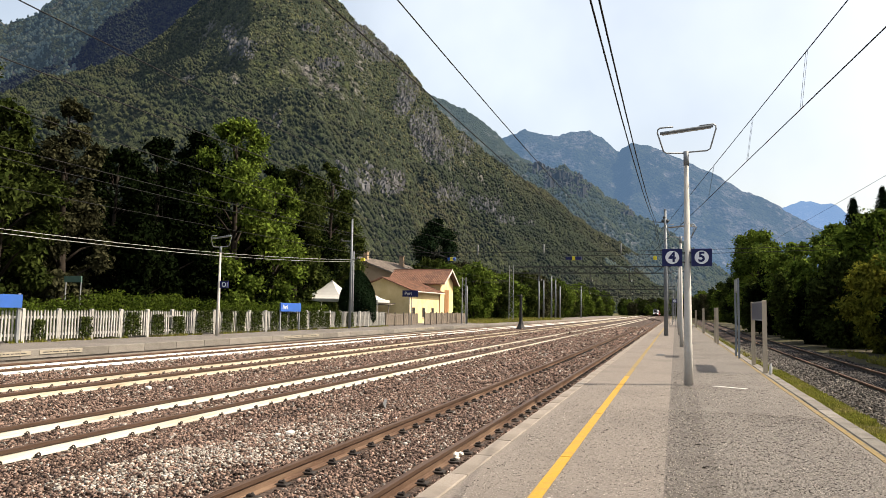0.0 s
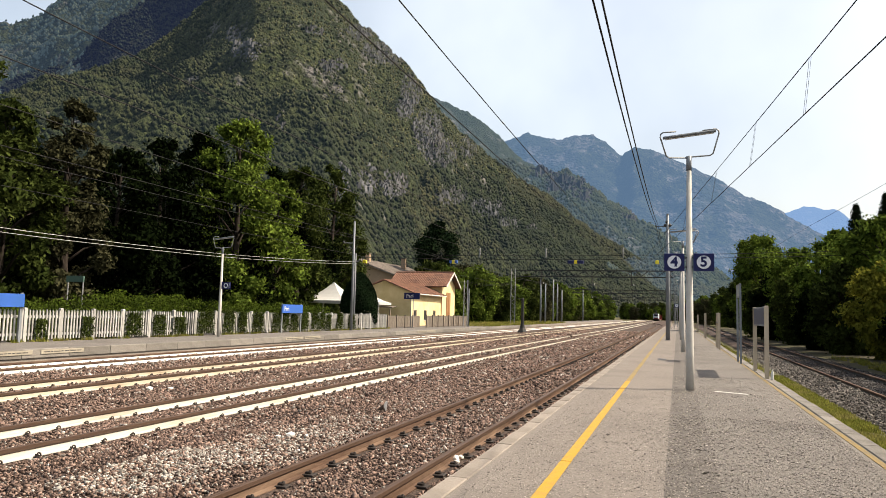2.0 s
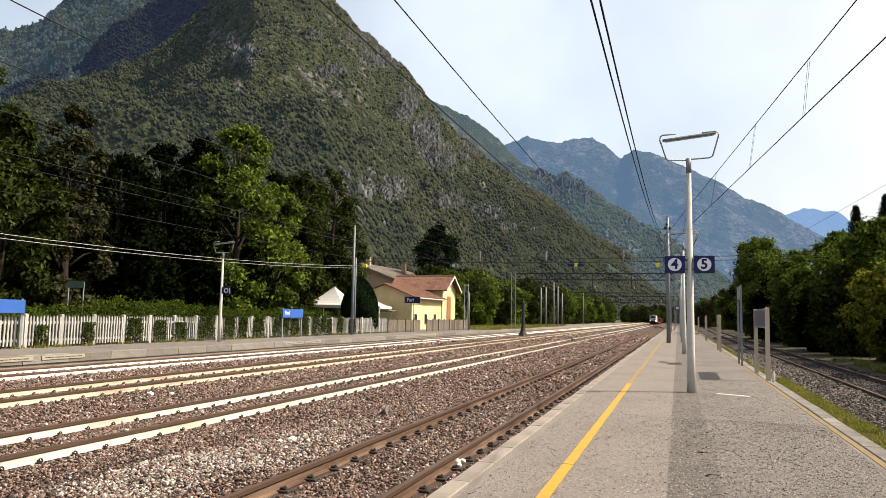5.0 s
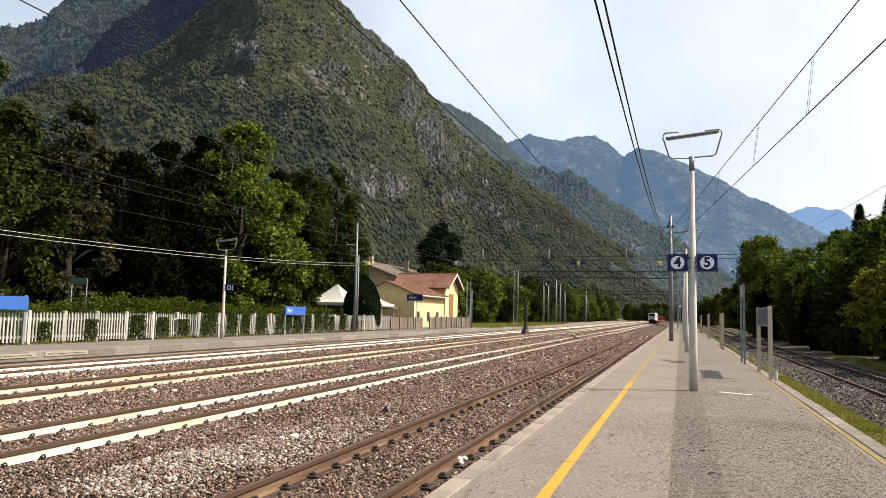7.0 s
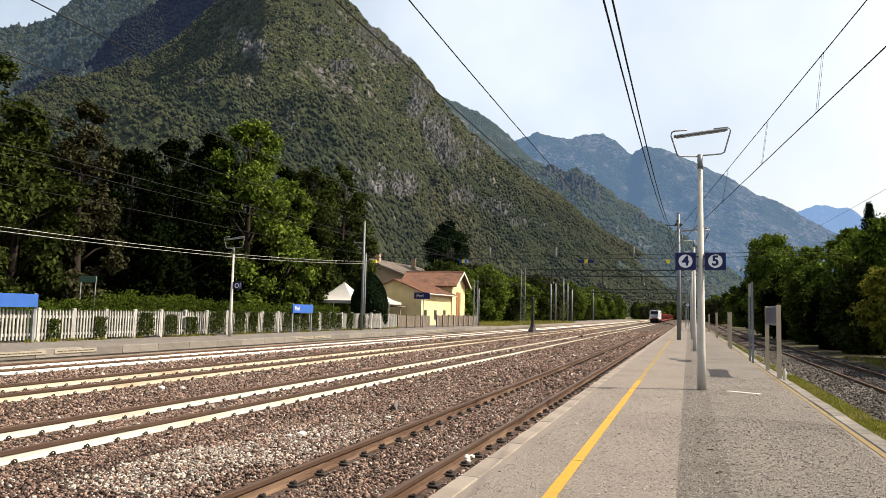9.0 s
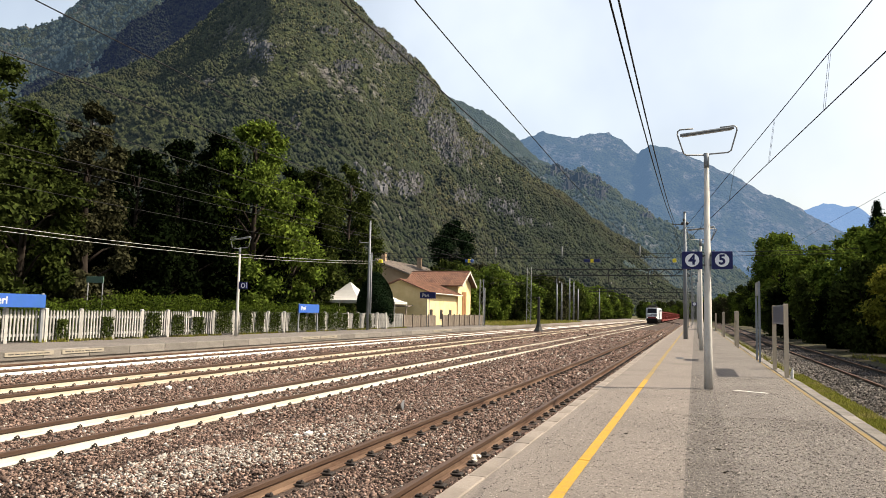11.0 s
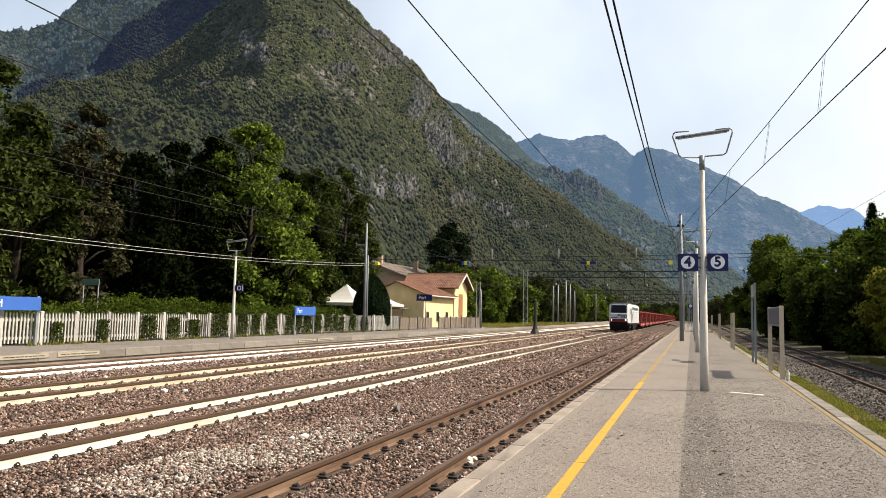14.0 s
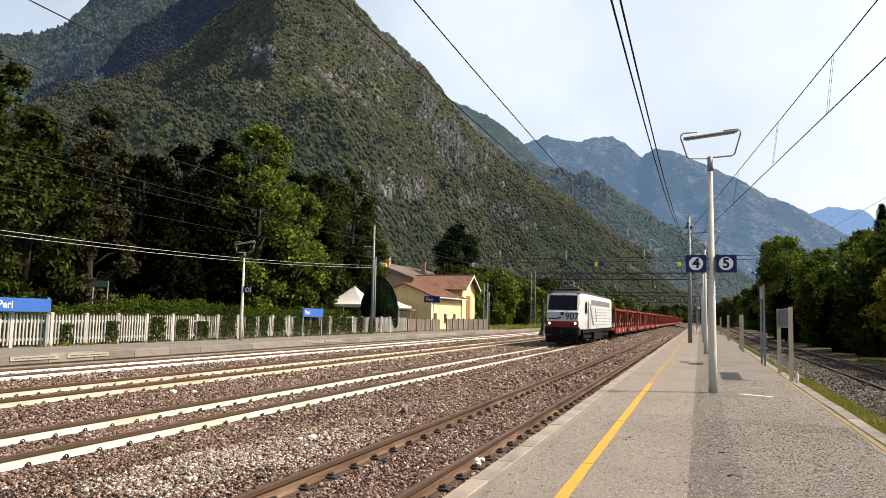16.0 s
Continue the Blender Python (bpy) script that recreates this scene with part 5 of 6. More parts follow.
def gazebo(x, y, half, eave, peak):
    """A white canvas gazebo: sagging canopy on four posts."""
    t = thing("gazebo", "white canvas gazebo with a pointed canopy", "gazebo", pose(x, y, GROUND), "white gazebos")
    b = Builder()
    n = 6
    v, f = [], []
    for j in range(n + 1):
        s = j / n
        k = half * (1 - s)
        z = eave + (peak - eave) * (s ** 1.5)
        v += [(-k, -k, z), (k, -k, z), (k, k, z), (-k, k, z)]
    for j in range(n):
        for i in range(4):
            f.append((4 * j + i, 4 * j + (i + 1) % 4, 4 * j + 4 + (i + 1) % 4, 4 * j + 4 + i))
    b.add(v, f)
    part("canopy", b, M["canvas"], t)
    part("valance", Builder().box(-half, half, -half - 0.01, -half + 0.01, eave - 0.25, eave).box(half - 0.01, half + 0.01, -half, half, eave - 0.25, eave).box(-half, half, half - 0.01, half + 0.01, eave - 0.25, eave).box(-half - 0.01, -half + 0.01, -half, half, eave - 0.25, eave), M["canvas"], t)
    for sx in (-1, 1):
        for sy in (-1, 1):
            part("post", Builder().tube([(sx * (half - 0.06), sy * (half - 0.06), 0), (sx * (half - 0.06), sy * (half - 0.06), eave)], 0.035, 6), M["white_paint"], t)


M["canvas"] = mat("canvas", (0.4588, 0.4588, 0.4464), (0.4960, 0.4960, 0.4836), 3, 0.8, 0, 0.1, 12, (0.4216, 0.4216, 0.4092), 0.8, leaf=0.2)
gazebo(-31.2, 62.6, 2.3, 3.05, 4.85)
gazebo(-31.6, 72.4, 1.7, 3.1, 4.0)
# ---- trees, hedges, grass ----
def leaf_mesh(name, pts, nrm, size, material, rng, narrow=0.55):
    """Many small folded leaves: each two triangles bent along the midrib."""
    n = len(pts)
    d = rng.normal(size=(n, 3)) + nrm * 0.6
    d[:, 2] -= 0.35
    d /= np.linalg.norm(d, axis=1)[:, None]
    up = rng.normal(size=(n, 3)) * 0.5 + nrm + np.array((0, 0, 0.5))
    s = np.cross(d, up)
    s /= np.linalg.norm(s, axis=1)[:, None] + 1e-9
    k = np.cross(s, d)
    sz = (size * rng.uniform(0.55, 1.35, n))[:, None]
    a = pts - d * sz * 0.5
    z = pts + d * sz * 0.5
    l = pts + s * sz * narrow * 0.5 + k * sz * 0.12
    r = pts - s * sz * narrow * 0.5 + k * sz * 0.12
    v = np.stack([a, l, z, r], 1).reshape(-1, 3)
    i = np.arange(n) * 4
    f = np.stack([i, i + 1, i + 2, i, i + 2, i + 3], 1).reshape(-1, 3)
    return raw_mesh(name, v, f, material)


def raw_mesh(name, v, f, material):
    """A triangle mesh from arrays."""
    me = bpy.data.meshes.new(name)
    me.vertices.add(len(v))
    me.vertices.foreach_set("co", np.asarray(v, dtype=np.float32).ravel())
    me.loops.add(f.size)
    me.loops.foreach_set("vertex_index", f.ravel().astype(np.int32))
    me.polygons.add(len(f))
    me.polygons.foreach_set("loop_start", np.arange(0, f.size, f.shape[1], dtype=np.int32))
    me.polygons.foreach_set("loop_total", np.full(len(f), f.shape[1], dtype=np.int32))
    me.materials.append(material)
    me.update(calc_edges=True)
    return me


M["bark"] = mat("bark", (0.014, 0.011, 0.009), (0.034, 0.027, 0.021), 6, 0.95, 0, 0.8, 12, stretch=(1, 1, 0.3))
M["leaf_bright"] = mat("leaf_bright", (0.046, 0.076, 0.012), (0.115, 0.155, 0.026), 0.6, 0.6, 0, 0, None, (0.018, 0.032, 0.007), 0.25, 0.65, leaf=0.25)
# near-black greens: shade inside and between the crowns, put into the leaf colour
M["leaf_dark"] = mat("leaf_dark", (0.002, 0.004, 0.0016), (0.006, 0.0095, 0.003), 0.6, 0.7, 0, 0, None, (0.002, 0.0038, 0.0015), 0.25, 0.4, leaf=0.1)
M["leaf_olive"] = mat("leaf_olive", (0.018, 0.019, 0.009), (0.05, 0.05, 0.026), 0.6, 0.65, 0, 0, None, (0.014, 0.015, 0.007), 0.25, 0.4, leaf=0.12)
M["leaf_mid"] = mat("leaf_mid", (0.014, 0.022, 0.006), (0.045, 0.058, 0.014), 0.6, 0.6, 0, 0, None, (0.009, 0.015, 0.004), 0.25, 0.55, leaf=0.2)
M["leaf_yellow"] = mat("leaf_yellow", (0.1, 0.108, 0.015), (0.19, 0.185, 0.03), 0.6, 0.6, 0, 0, None, (0.04, 0.05, 0.01), 0.3, 0.5, leaf=0.35)
M["leaf_hedge"] = mat("leaf_hedge", (0.036, 0.0576, 0.008), (0.06, 0.084, 0.0128), 0.9, 0.8, 0, 0, None, (0.028, 0.044, 0.008), 0.4, 0.4, leaf=0.3)
M["needle"] = mat("needle", (0.005, 0.011, 0.0055), (0.012, 0.022, 0.0095), 0.8, 0.9, 0, 0, None, (0.006, 0.01, 0.005), 0.3, 0.35, leaf=0.05)


def tree_meshes(seed, h, crown_w, base, leaves, size, leaf, lumps, shape=0.5, narrow=0.55):
    """Trunk with limbs, and a crown of leaf lumps round the limbs' ends. base: where the crown starts; shape: height of its widest part."""
    rng = np.random.default_rng(seed)
    b = Builder()
    lean = rng.uniform(-0.25, 0.25, 2)
    r0 = 0.018 * h + 0.06
    spine = [(lean[0] * s * s * 2, lean[1] * s * s * 2, h * 0.86 * s) for s in np.linspace(0, 1, 7)]
    b.tube(spine, [r0 * (1.25 if i == 0 else 1 - i / 7.5) for i in range(7)], 9)
    cen, rad = [], []
    for i in range(lumps):
        u = (i + rng.uniform(0.1, 0.9)) / lumps
        z = base + (h - base) * u
        w = crown_w / 2 * math.sin(math.pi * min(0.98, max(0.06, u ** (math.log(0.5) / math.log(shape))))) ** 0.6
        a = i * 2.4 + rng.uniform(-0.5, 0.5)
        d = w * rng.uniform(0.35, 0.85)
        rr = crown_w * rng.uniform(0.1, 0.19) * (0.65 if u > 0.85 else 1.0)
        c = np.array((d * math.cos(a), d * math.sin(a), min(z, h - rr * 0.7)))
        cen.append(c)
        rad.append(rr)
        zs = max(0.12 * h, z - d * 0.7 - rng.uniform(0, 0.6))
        p0 = Vector((lean[0] * 0.5, lean[1] * 0.5, min(zs, h * 0.8)))
        p1 = p0.lerp(Vector(c), 0.5) + Vector((0, 0, 0.25))
        b.tube([p0, p1, c], [r0 * 0.42 * (1 - 0.6 * u), r0 * 0.26 * (1 - 0.6 * u), 0.02], 5)
    cen, rad = np.array(cen), np.array(rad)
    pick = rng.choice(lumps, leaves, p=rad ** 2 / (rad ** 2).sum())
    d = rng.normal(size=(leaves, 3))
    d /= np.linalg.norm(d, axis=1)[:, None]
    bump = 1 + 0.22 * np.sin(d[:, 0] * 5 + pick) * np.cos(d[:, 1] * 6 + pick * 2) + 0.15 * np.sin(d[:, 2] * 9 + pick * 3)
    rr = rad[pick] * bump * (1 - 0.55 * rng.random(leaves) ** 2.2)
    pts = cen[pick] + d * rr[:, None] * np.array((1, 1, 0.85))
    # a dense inside of larger sprays keeps the light out
    core = np.arange(leaves) < leaves * 0.26
    pts = np.where(core[:, None], cen[pick] + d * (rad[pick] * rng.uniform(0.05, 0.5, leaves))[:, None], pts)
    sizes = np.where(core, size * 3.2, size)
    ok = pts[:, 2] > 0.15
    return b.mesh("trunk", M["bark"], True), leaf_mesh("crown", pts[ok], d[ok], sizes[ok], leaf, rng, narrow)


def plant_tree(meshes, x, y, h, rz, label, sx=1.0, group="", category="tree"):
    """A tree of unit height meshes scaled to h."""
    t = thing("tree", label, category, pose(x, y, GROUND - 0.05, 0, 0, rz), group)
    for name, me in zip(("trunk", "crown"), meshes):
        o = part(name, me, None, t)
        o.scale = (sx, sx, 1)
    return t


def polar(az, dist):
    return dist * math.sin(radians(az)), dist * math.cos(radians(az))


LABEL = {"bright": "broad bright green deciduous tree", "dark": "leafy tree with shade put into its near-black leaf colour", "olive": "tall olive-green tree overgrown with ivy", "mid": "leafy green deciduous tree", "yellow": "yellowish green bushy tree"}
# dark kinds carry the shade of the tree mass in their leaf colour
left = [  # bearing, distance, height, crown width, crown start, shape, kind, leaves, leaf size
    (-49.6, 43, 12.6, 6.0, 0.5, 0.45, "mid", 15000, 0.27),
    (-53.5, 38, 14.5, 7.5, 0.5, 0.45, "mid", 13000, 0.27),
    (-45.6, 45, 13.6, 5.0, 0.6, 0.5, "olive", 15000, 0.24),
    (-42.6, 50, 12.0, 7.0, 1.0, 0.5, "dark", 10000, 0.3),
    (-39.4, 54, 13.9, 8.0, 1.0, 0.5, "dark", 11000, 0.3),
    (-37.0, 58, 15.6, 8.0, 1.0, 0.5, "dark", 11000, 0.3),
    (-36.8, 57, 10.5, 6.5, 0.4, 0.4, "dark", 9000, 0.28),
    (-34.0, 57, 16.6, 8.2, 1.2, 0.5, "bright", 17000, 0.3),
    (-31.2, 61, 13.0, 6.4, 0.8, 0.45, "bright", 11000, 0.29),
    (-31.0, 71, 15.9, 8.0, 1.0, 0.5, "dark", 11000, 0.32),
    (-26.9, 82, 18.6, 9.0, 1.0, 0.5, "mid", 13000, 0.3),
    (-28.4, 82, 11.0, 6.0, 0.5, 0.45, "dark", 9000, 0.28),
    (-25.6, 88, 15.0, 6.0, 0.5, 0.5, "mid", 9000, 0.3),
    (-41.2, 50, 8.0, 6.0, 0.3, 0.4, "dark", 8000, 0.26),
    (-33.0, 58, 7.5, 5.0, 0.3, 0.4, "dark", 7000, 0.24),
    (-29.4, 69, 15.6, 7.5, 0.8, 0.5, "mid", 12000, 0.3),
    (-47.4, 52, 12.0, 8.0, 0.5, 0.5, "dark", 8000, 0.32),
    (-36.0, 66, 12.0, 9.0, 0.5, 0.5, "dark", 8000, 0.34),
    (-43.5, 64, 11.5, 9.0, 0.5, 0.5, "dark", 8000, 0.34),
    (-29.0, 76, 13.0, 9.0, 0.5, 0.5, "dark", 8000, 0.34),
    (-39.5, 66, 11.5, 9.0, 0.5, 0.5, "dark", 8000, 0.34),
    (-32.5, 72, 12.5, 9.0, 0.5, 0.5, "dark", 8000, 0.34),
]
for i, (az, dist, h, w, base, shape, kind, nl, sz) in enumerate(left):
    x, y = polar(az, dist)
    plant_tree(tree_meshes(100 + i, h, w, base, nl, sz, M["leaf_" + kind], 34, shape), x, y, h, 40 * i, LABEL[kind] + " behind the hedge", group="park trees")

right = [  # x, y, height, crown width, crown start, shape, kind, leaves, leaf size
    (10.0, 100, 13.0, 10.4, 0.6, 0.55, "bright", 14000, 0.34),
    (11.0, 88, 9.0, 7.0, 0.3, 0.45, "dark", 9000, 0.32),
    (11.2, 76, 9.2, 7.0, 0.2, 0.45, "bright", 11000, 0.3),
    (11.6, 62, 9.3, 6.6, 0.2, 0.45, "bright", 12000, 0.28),
    (12.6, 53, 9.2, 6.6, 0.2, 0.45, "bright", 12000, 0.27),
    (11.3, 46, 5.7, 4.6, 0.1, 0.5, "yellow", 9000, 0.24),
    (12.2, 41, 7.8, 6.0, 0.1, 0.45, "bright", 13000, 0.25),
    (12.6, 34, 7.6, 5.6, 0.1, 0.45, "bright", 12000, 0.24),
    (12.2, 27, 7.0, 5.6, 0.1, 0.45, "yellow", 10000, 0.24),
    (16.5, 44, 9.6, 7.0, 0.1, 0.45, "mid", 11000, 0.3),
    (16.5, 60, 10.6, 8.0, 0.1, 0.45, "mid", 11000, 0.32),
    (17.0, 78, 11.2, 8.0, 0.1, 0.45, "mid", 11000, 0.34),
    (11.8, 118, 11.0, 8.0, 0.2, 0.5, "dark", 8000, 0.36),
    (12.2, 136, 10.5, 8.0, 0.2, 0.5, "mid", 8000, 0.38),
    (13.0, 158, 10.5, 9.0, 0.2, 0.5, "dark", 8000, 0.4),
    (13.5, 185, 11.0, 9.0, 0.2, 0.5, "mid", 8000, 0.42),
    (10.6, 37, 4.2, 4.2, 0.1, 0.45, "dark", 6000, 0.24),
    (10.2, 52, 6.0, 5.0, 0.1, 0.45, "mid", 8000, 0.26),
    (10.0, 58, 5.0, 4.6, 0.1, 0.45, "dark", 6000, 0.26),
    (10.0, 69, 6.2, 5.4, 0.1, 0.45, "mid", 8000, 0.28),
    (9.8, 82, 6.5, 5.6, 0.1, 0.45, "dark", 7000, 0.3),
    (9.6, 94, 6.5, 5.6, 0.1, 0.45, "mid", 7000, 0.3),
]
for i, (x, y, h, w, base, shape, kind, nl, sz) in enumerate(right):
    plant_tree(tree_meshes(300 + i, h, w, base, nl, sz, M["leaf_" + kind], 34, shape), x, y, h, 55 * i, LABEL[kind] + " beside the siding", group="trees by the siding")

# line of trees beyond the house and beside the distant tracks, from a few shared meshes
shared = [tree_meshes(500 + i, 9.0, 6.5 + i * 0.6, 0.3, 7000, 0.4, M[k], 26, 0.48) for i, k in enumerate(("leaf_bright", "leaf_mid", "leaf_mid", "leaf_bright", "leaf_olive"))]
rnd = random.Random(4)
for i in range(64):
    y = 96 + i * 4.2 + rnd.uniform(-1.5, 1.5)
    x = -28.5 + drift(y) - rnd.choice((0, 0, 4, 8)) - rnd.uniform(0, 2)
    k = rnd.uniform(0.75, 1.15) + (0.15 if y > 180 else 0)
    t = plant_tree(shared[i % 5], x, y, 9, rnd.uniform(0, 360), "green tree in the row beside the distant tracks", group="trees beside the tracks")
    for c in t.children:
        c.scale = (k, k, k)
for i in range(26):
    y = 205 + i * 12 + rnd.uniform(-3, 3)
    k = rnd.uniform(0.8, 1.3)
    t = plant_tree(shared[i % 5], 8 + rnd.uniform(0, 8), y, 9, rnd.uniform(0, 360), "green tree in the row beside the distant tracks", group="trees beside the tracks")
    for c in t.children:
        c.scale = (k, k, k)
for i in range(30):
    x = -40 + i * 2.6 + rnd.uniform(-1, 1)
    k = rnd.uniform(0.9, 1.5)
    t = plant_tree(shared[i % 5], x, 520 + rnd.uniform(0, 60), 9, rnd.uniform(0, 360), "green tree closing the end of the valley line", group="trees beside the tracks")
    for c in t.children:
        c.scale = (k, k, k)


def conifer(x, y, h, w, label, leaves, size, seed, tiers=16):
    """A dark conifer: straight trunk, drooping tiers of boughs."""
    rng = np.random.default_rng(seed)
    t = thing("tree", label, "conifer", pose(x, y, GROUND - 0.05))
    b = Builder().tube([(0, 0, 0), (0, 0, h * 0.5), (0, 0, h * 0.98)], [0.02 * h, 0.012 * h, 0.01], 8)
    pts, nr = [], []
    per = leaves // (tiers * 7)
    for i in range(tiers):
        u = i / (tiers - 1)
        z = h * (0.1 + 0.88 * u)
        r = w / 2 * (1 - u) ** 0.75 * rng.uniform(0.8, 1.1) + 0.15
        for k in range(7):
            a = 2 * math.pi * (k + rng.uniform(-0.3, 0.3)) / 7 + i
            end = np.array((r * math.cos(a), r * math.sin(a), -0.12 * r))
            b.tube([(0, 0, z), (end[0] * 0.6, end[1] * 0.6, z + 0.03 * r), (end[0], end[1], z + end[2])], [0.04, 0.03, 0.01], 4)
            s = rng.random(per) ** 0.6
            q = np.outer(s, end) + rng.normal(size=(per, 3)) * np.array((0.2, 0.2, 0.34)) * (0.4 + r * 0.35)
            q[:, 2] += z
            pts.append(q)
            nr.append(np.tile(end / (np.linalg.norm(end) + 1e-6), (per, 1)))
    part("trunk", b, M["bark"], t)
    part("crown", leaf_mesh("crown", np.concatenate(pts), np.concatenate(nr), size, M["needle"], rng, 0.35), None, t)
    return t


cx, cy = polar(-18.5, 118)
plant_tree(tree_meshes(71, 17.0, 9.6, 3.0, 15000, 0.42, M["needle"], 36, 0.42, 0.4), cx, cy, 17, 0, "broad black-green cedar behind the houses", category="conifer")
sx_, sy_ = polar(11.9, 84)
conifer(sx_, sy_, 14.2, 4.6, "dark spruce rising above the trees", 14000, 0.24, 72, 26)
conifer(20.4, 84, 15.6, 5.0, "dark spruce rising above the trees", 14000, 0.24, 73, 26)


def cone_shrub(x, y, h, w):
    rng = np.random.default_rng(81)
    t = thing("shrub", "dense dark rounded evergreen shrub beside the mast", "shrub", pose(x, y, GROUND))
    part("trunk", Builder().tube([(0, 0, 0), (0.05, 0, 1.2), (0, 0.05, h * 0.8)], [0.14, 0.1, 0.03], 8), M["bark"], t)
    n = 30000
    u = rng.random(n)
    a = rng.random(n) * 2 * np.pi
    prof = np.sin(np.pi * np.clip(u, 0.04, 0.99) ** 0.62) ** 0.55
    r = w / 2 * prof * (1 - 0.3 * rng.random(n) ** 3) * (1 + 0.08 * np.sin(a * 4 + u * 9))
    pts = np.stack([r * np.cos(a), r * np.sin(a), 0.35 + (h - 0.35) * u], 1)
    nr = np.stack([np.cos(a), np.sin(a), np.full(n, 0.4)], 1)
    part("crown", leaf_mesh("crown", pts, nr, 0.16, M["needle"], rng), None, t)


cone_shrub(-26.5, 58.2, 5.5, 3.3)


def hedge(x0, x1, y0, y1, h, seed, leaf, label, n=5200):
    """A clipped but shaggy hedge: leaves over a rounded block of twigs."""
    rng = np.random.default_rng(seed)
    t = thing("hedge", label, "hedge", pose((x0 + x1) / 2, y0, GROUND), "hedges behind the fence")
    w, ln = (x1 - x0) / 2, y1 - y0
    b = Builder()
    for i in range(int(ln / 0.7) + 1):
        y = min(ln, i * 0.7 + 0.2)
        b.tube([(0, y, 0), (rng.uniform(-0.2, 0.2), y, h * 0.5), (rng.uniform(-0.4, 0.4) * w, y + rng.uniform(-0.2, 0.2), h * 0.9)], [0.04, 0.03, 0.01], 4)
    part("stems", b, M["bark"], t)
    y = rng.random(n) * ln
    a = rng.uniform(-0.15, 1.15, n) * np.pi
    top = h * (1 + 0.05 * np.sin(y * 1.7 + seed) + 0.04 * np.sin(y * 4.1))
    k = 1 - 0.4 * rng.random(n) ** 2
    xx = w * np.sign(np.cos(a)) * np.abs(np.cos(a)) ** 0.5 * k
    zz = top * (0.06 + 0.92 * np.clip(np.abs(np.sin(a)) ** 0.6 * (0.25 + 0.75 * rng.random(n) ** 0.5), 0, 1))
    side = rng.random(n) < 0.5
    zz = np.where(side, top * rng.uniform(0.05, 0.97, n), zz)
    xx = np.where(side, w * k * rng.choice((-1, 1, 1, 1), n), xx)
    zz = np.where(rng.random(n) < 0.02, zz + rng.uniform(0, 0.3, n), zz)
    pts = np.stack([xx, y, zz], 1)
    nr = np.stack([np.sign(xx) * 0.6, np.zeros(n), np.full(n, 0.6)], 1)
    part("leaves", leaf_mesh("leaves", pts, nr, 0.13, leaf, rng), None, t)
    return t


for i, (a, c, h) in enumerate(((13, 18.5, 2.55), (18.7, 23.2, 2.5), (23.4, 26.9, 2.35), (27.1, 31.4, 2.8), (31.5, 35.3, 2.75), (37.2, 40.5, 2.45), (40.6, 46.2, 2.5), (46.4, 51.5, 2.55))):
    hedge(-27.5, -25.9, a, c, h, 900 + i, M["leaf_hedge"], "shaggy green hedge behind the white fence", 7500)


def creeper(y, w, h, seed):
    """Leaves that grow through the pickets."""
    rng = np.random.default_rng(seed)
    n = int(1300 * w * h)
    t = thing("creeper", "green creeper growing through the picket fence", "climbing plant", pose(-25.0, y, 0.02), "creepers on the fence")
    u, v2 = rng.random(n), rng.random(n) ** 0.8
    pts = np.stack([rng.uniform(-0.2, 0.16, n), (u - 0.5) * w * (1 - 0.5 * v2 * rng.random(n)), 0.1 + v2 * h], 1)
    nr = np.tile((1.0, 0, 0.3), (n, 1))
    part("stem", Builder().tube([(-0.12, 0, 0), (-0.12, 0.1, h * 0.5), (-0.1, -0.1, h * 0.9)], 0.02, 5), M["bark"], t)
    part("leaves", leaf_mesh("leaves", pts, nr, 0.12, M["leaf_mid"], rng), None, t)


for i, (y, w, h) in enumerate(((23.4, 0.7, 0.8), (25.9, 0.8, 0.9), (28.8, 1.2, 1.1), (30.6, 1.0, 1.0), (34.4, 1.6, 1.2), (39.7, 1.4, 1.2), (41.9, 1.2, 1.2), (44.2, 1.2, 1.1), (47.2, 1.3, 1.2), (49.3, 1.0, 1.1), (51.2, 1.2, 1.2), (36.6, 1.2, 1.3), (38.0, 1.0, 1.2), (43.0, 1.0, 1.3), (45.6, 1.3, 1.2), (48.3, 1.0, 1.2), (53.4, 1.3, 1.1), (32.2, 1.1, 0.9))):
    creeper(y, w, h, 950 + i)


def grass_patch(name, label, x0, x1, y0, y1, n, h, seed, material, z=GROUND, gaps=0.0):
    """Blades of grass, in tufts."""
    rng = np.random.default_rng(seed)
    tuft = rng.random((max(8, n // 28), 2))
    k = rng.integers(0, len(tuft), n)
    x = x0 + (x1 - x0) * np.clip(tuft[k, 0] + rng.normal(size=n) * 0.05, 0, 1)
    y = y0 + (y1 - y0) * tuft[k, 1] + rng.normal(size=n) * 0.12
    if gaps:
        keep = np.sin(x * 3.1 + y * 0.9) + np.sin(y * 2.3 + seed) > gaps - 1
        x, y = x[keep], y[keep]
    n = len(x)
    hh = h * rng.uniform(0.4, 1.2, n)
    a = rng.random(n) * 2 * np.pi
    w = 0.012 + 0.008 * rng.random(n)
    base = np.stack([x, y, np.full(n, z)], 1)
    side = np.stack([np.cos(a) * w, np.sin(a) * w, np.zeros(n)], 1)
    bend = np.stack([np.sin(a) * hh * 0.5, -np.cos(a) * hh * 0.5, hh], 1)
    v = np.stack([base - side, base + side, base + bend], 1).reshape(-1, 3)
    f = np.arange(3 * n).reshape(-1, 3)
    return tagged(new(name, raw_mesh(name, v, f, material)), label, "grass", kind="stuff")


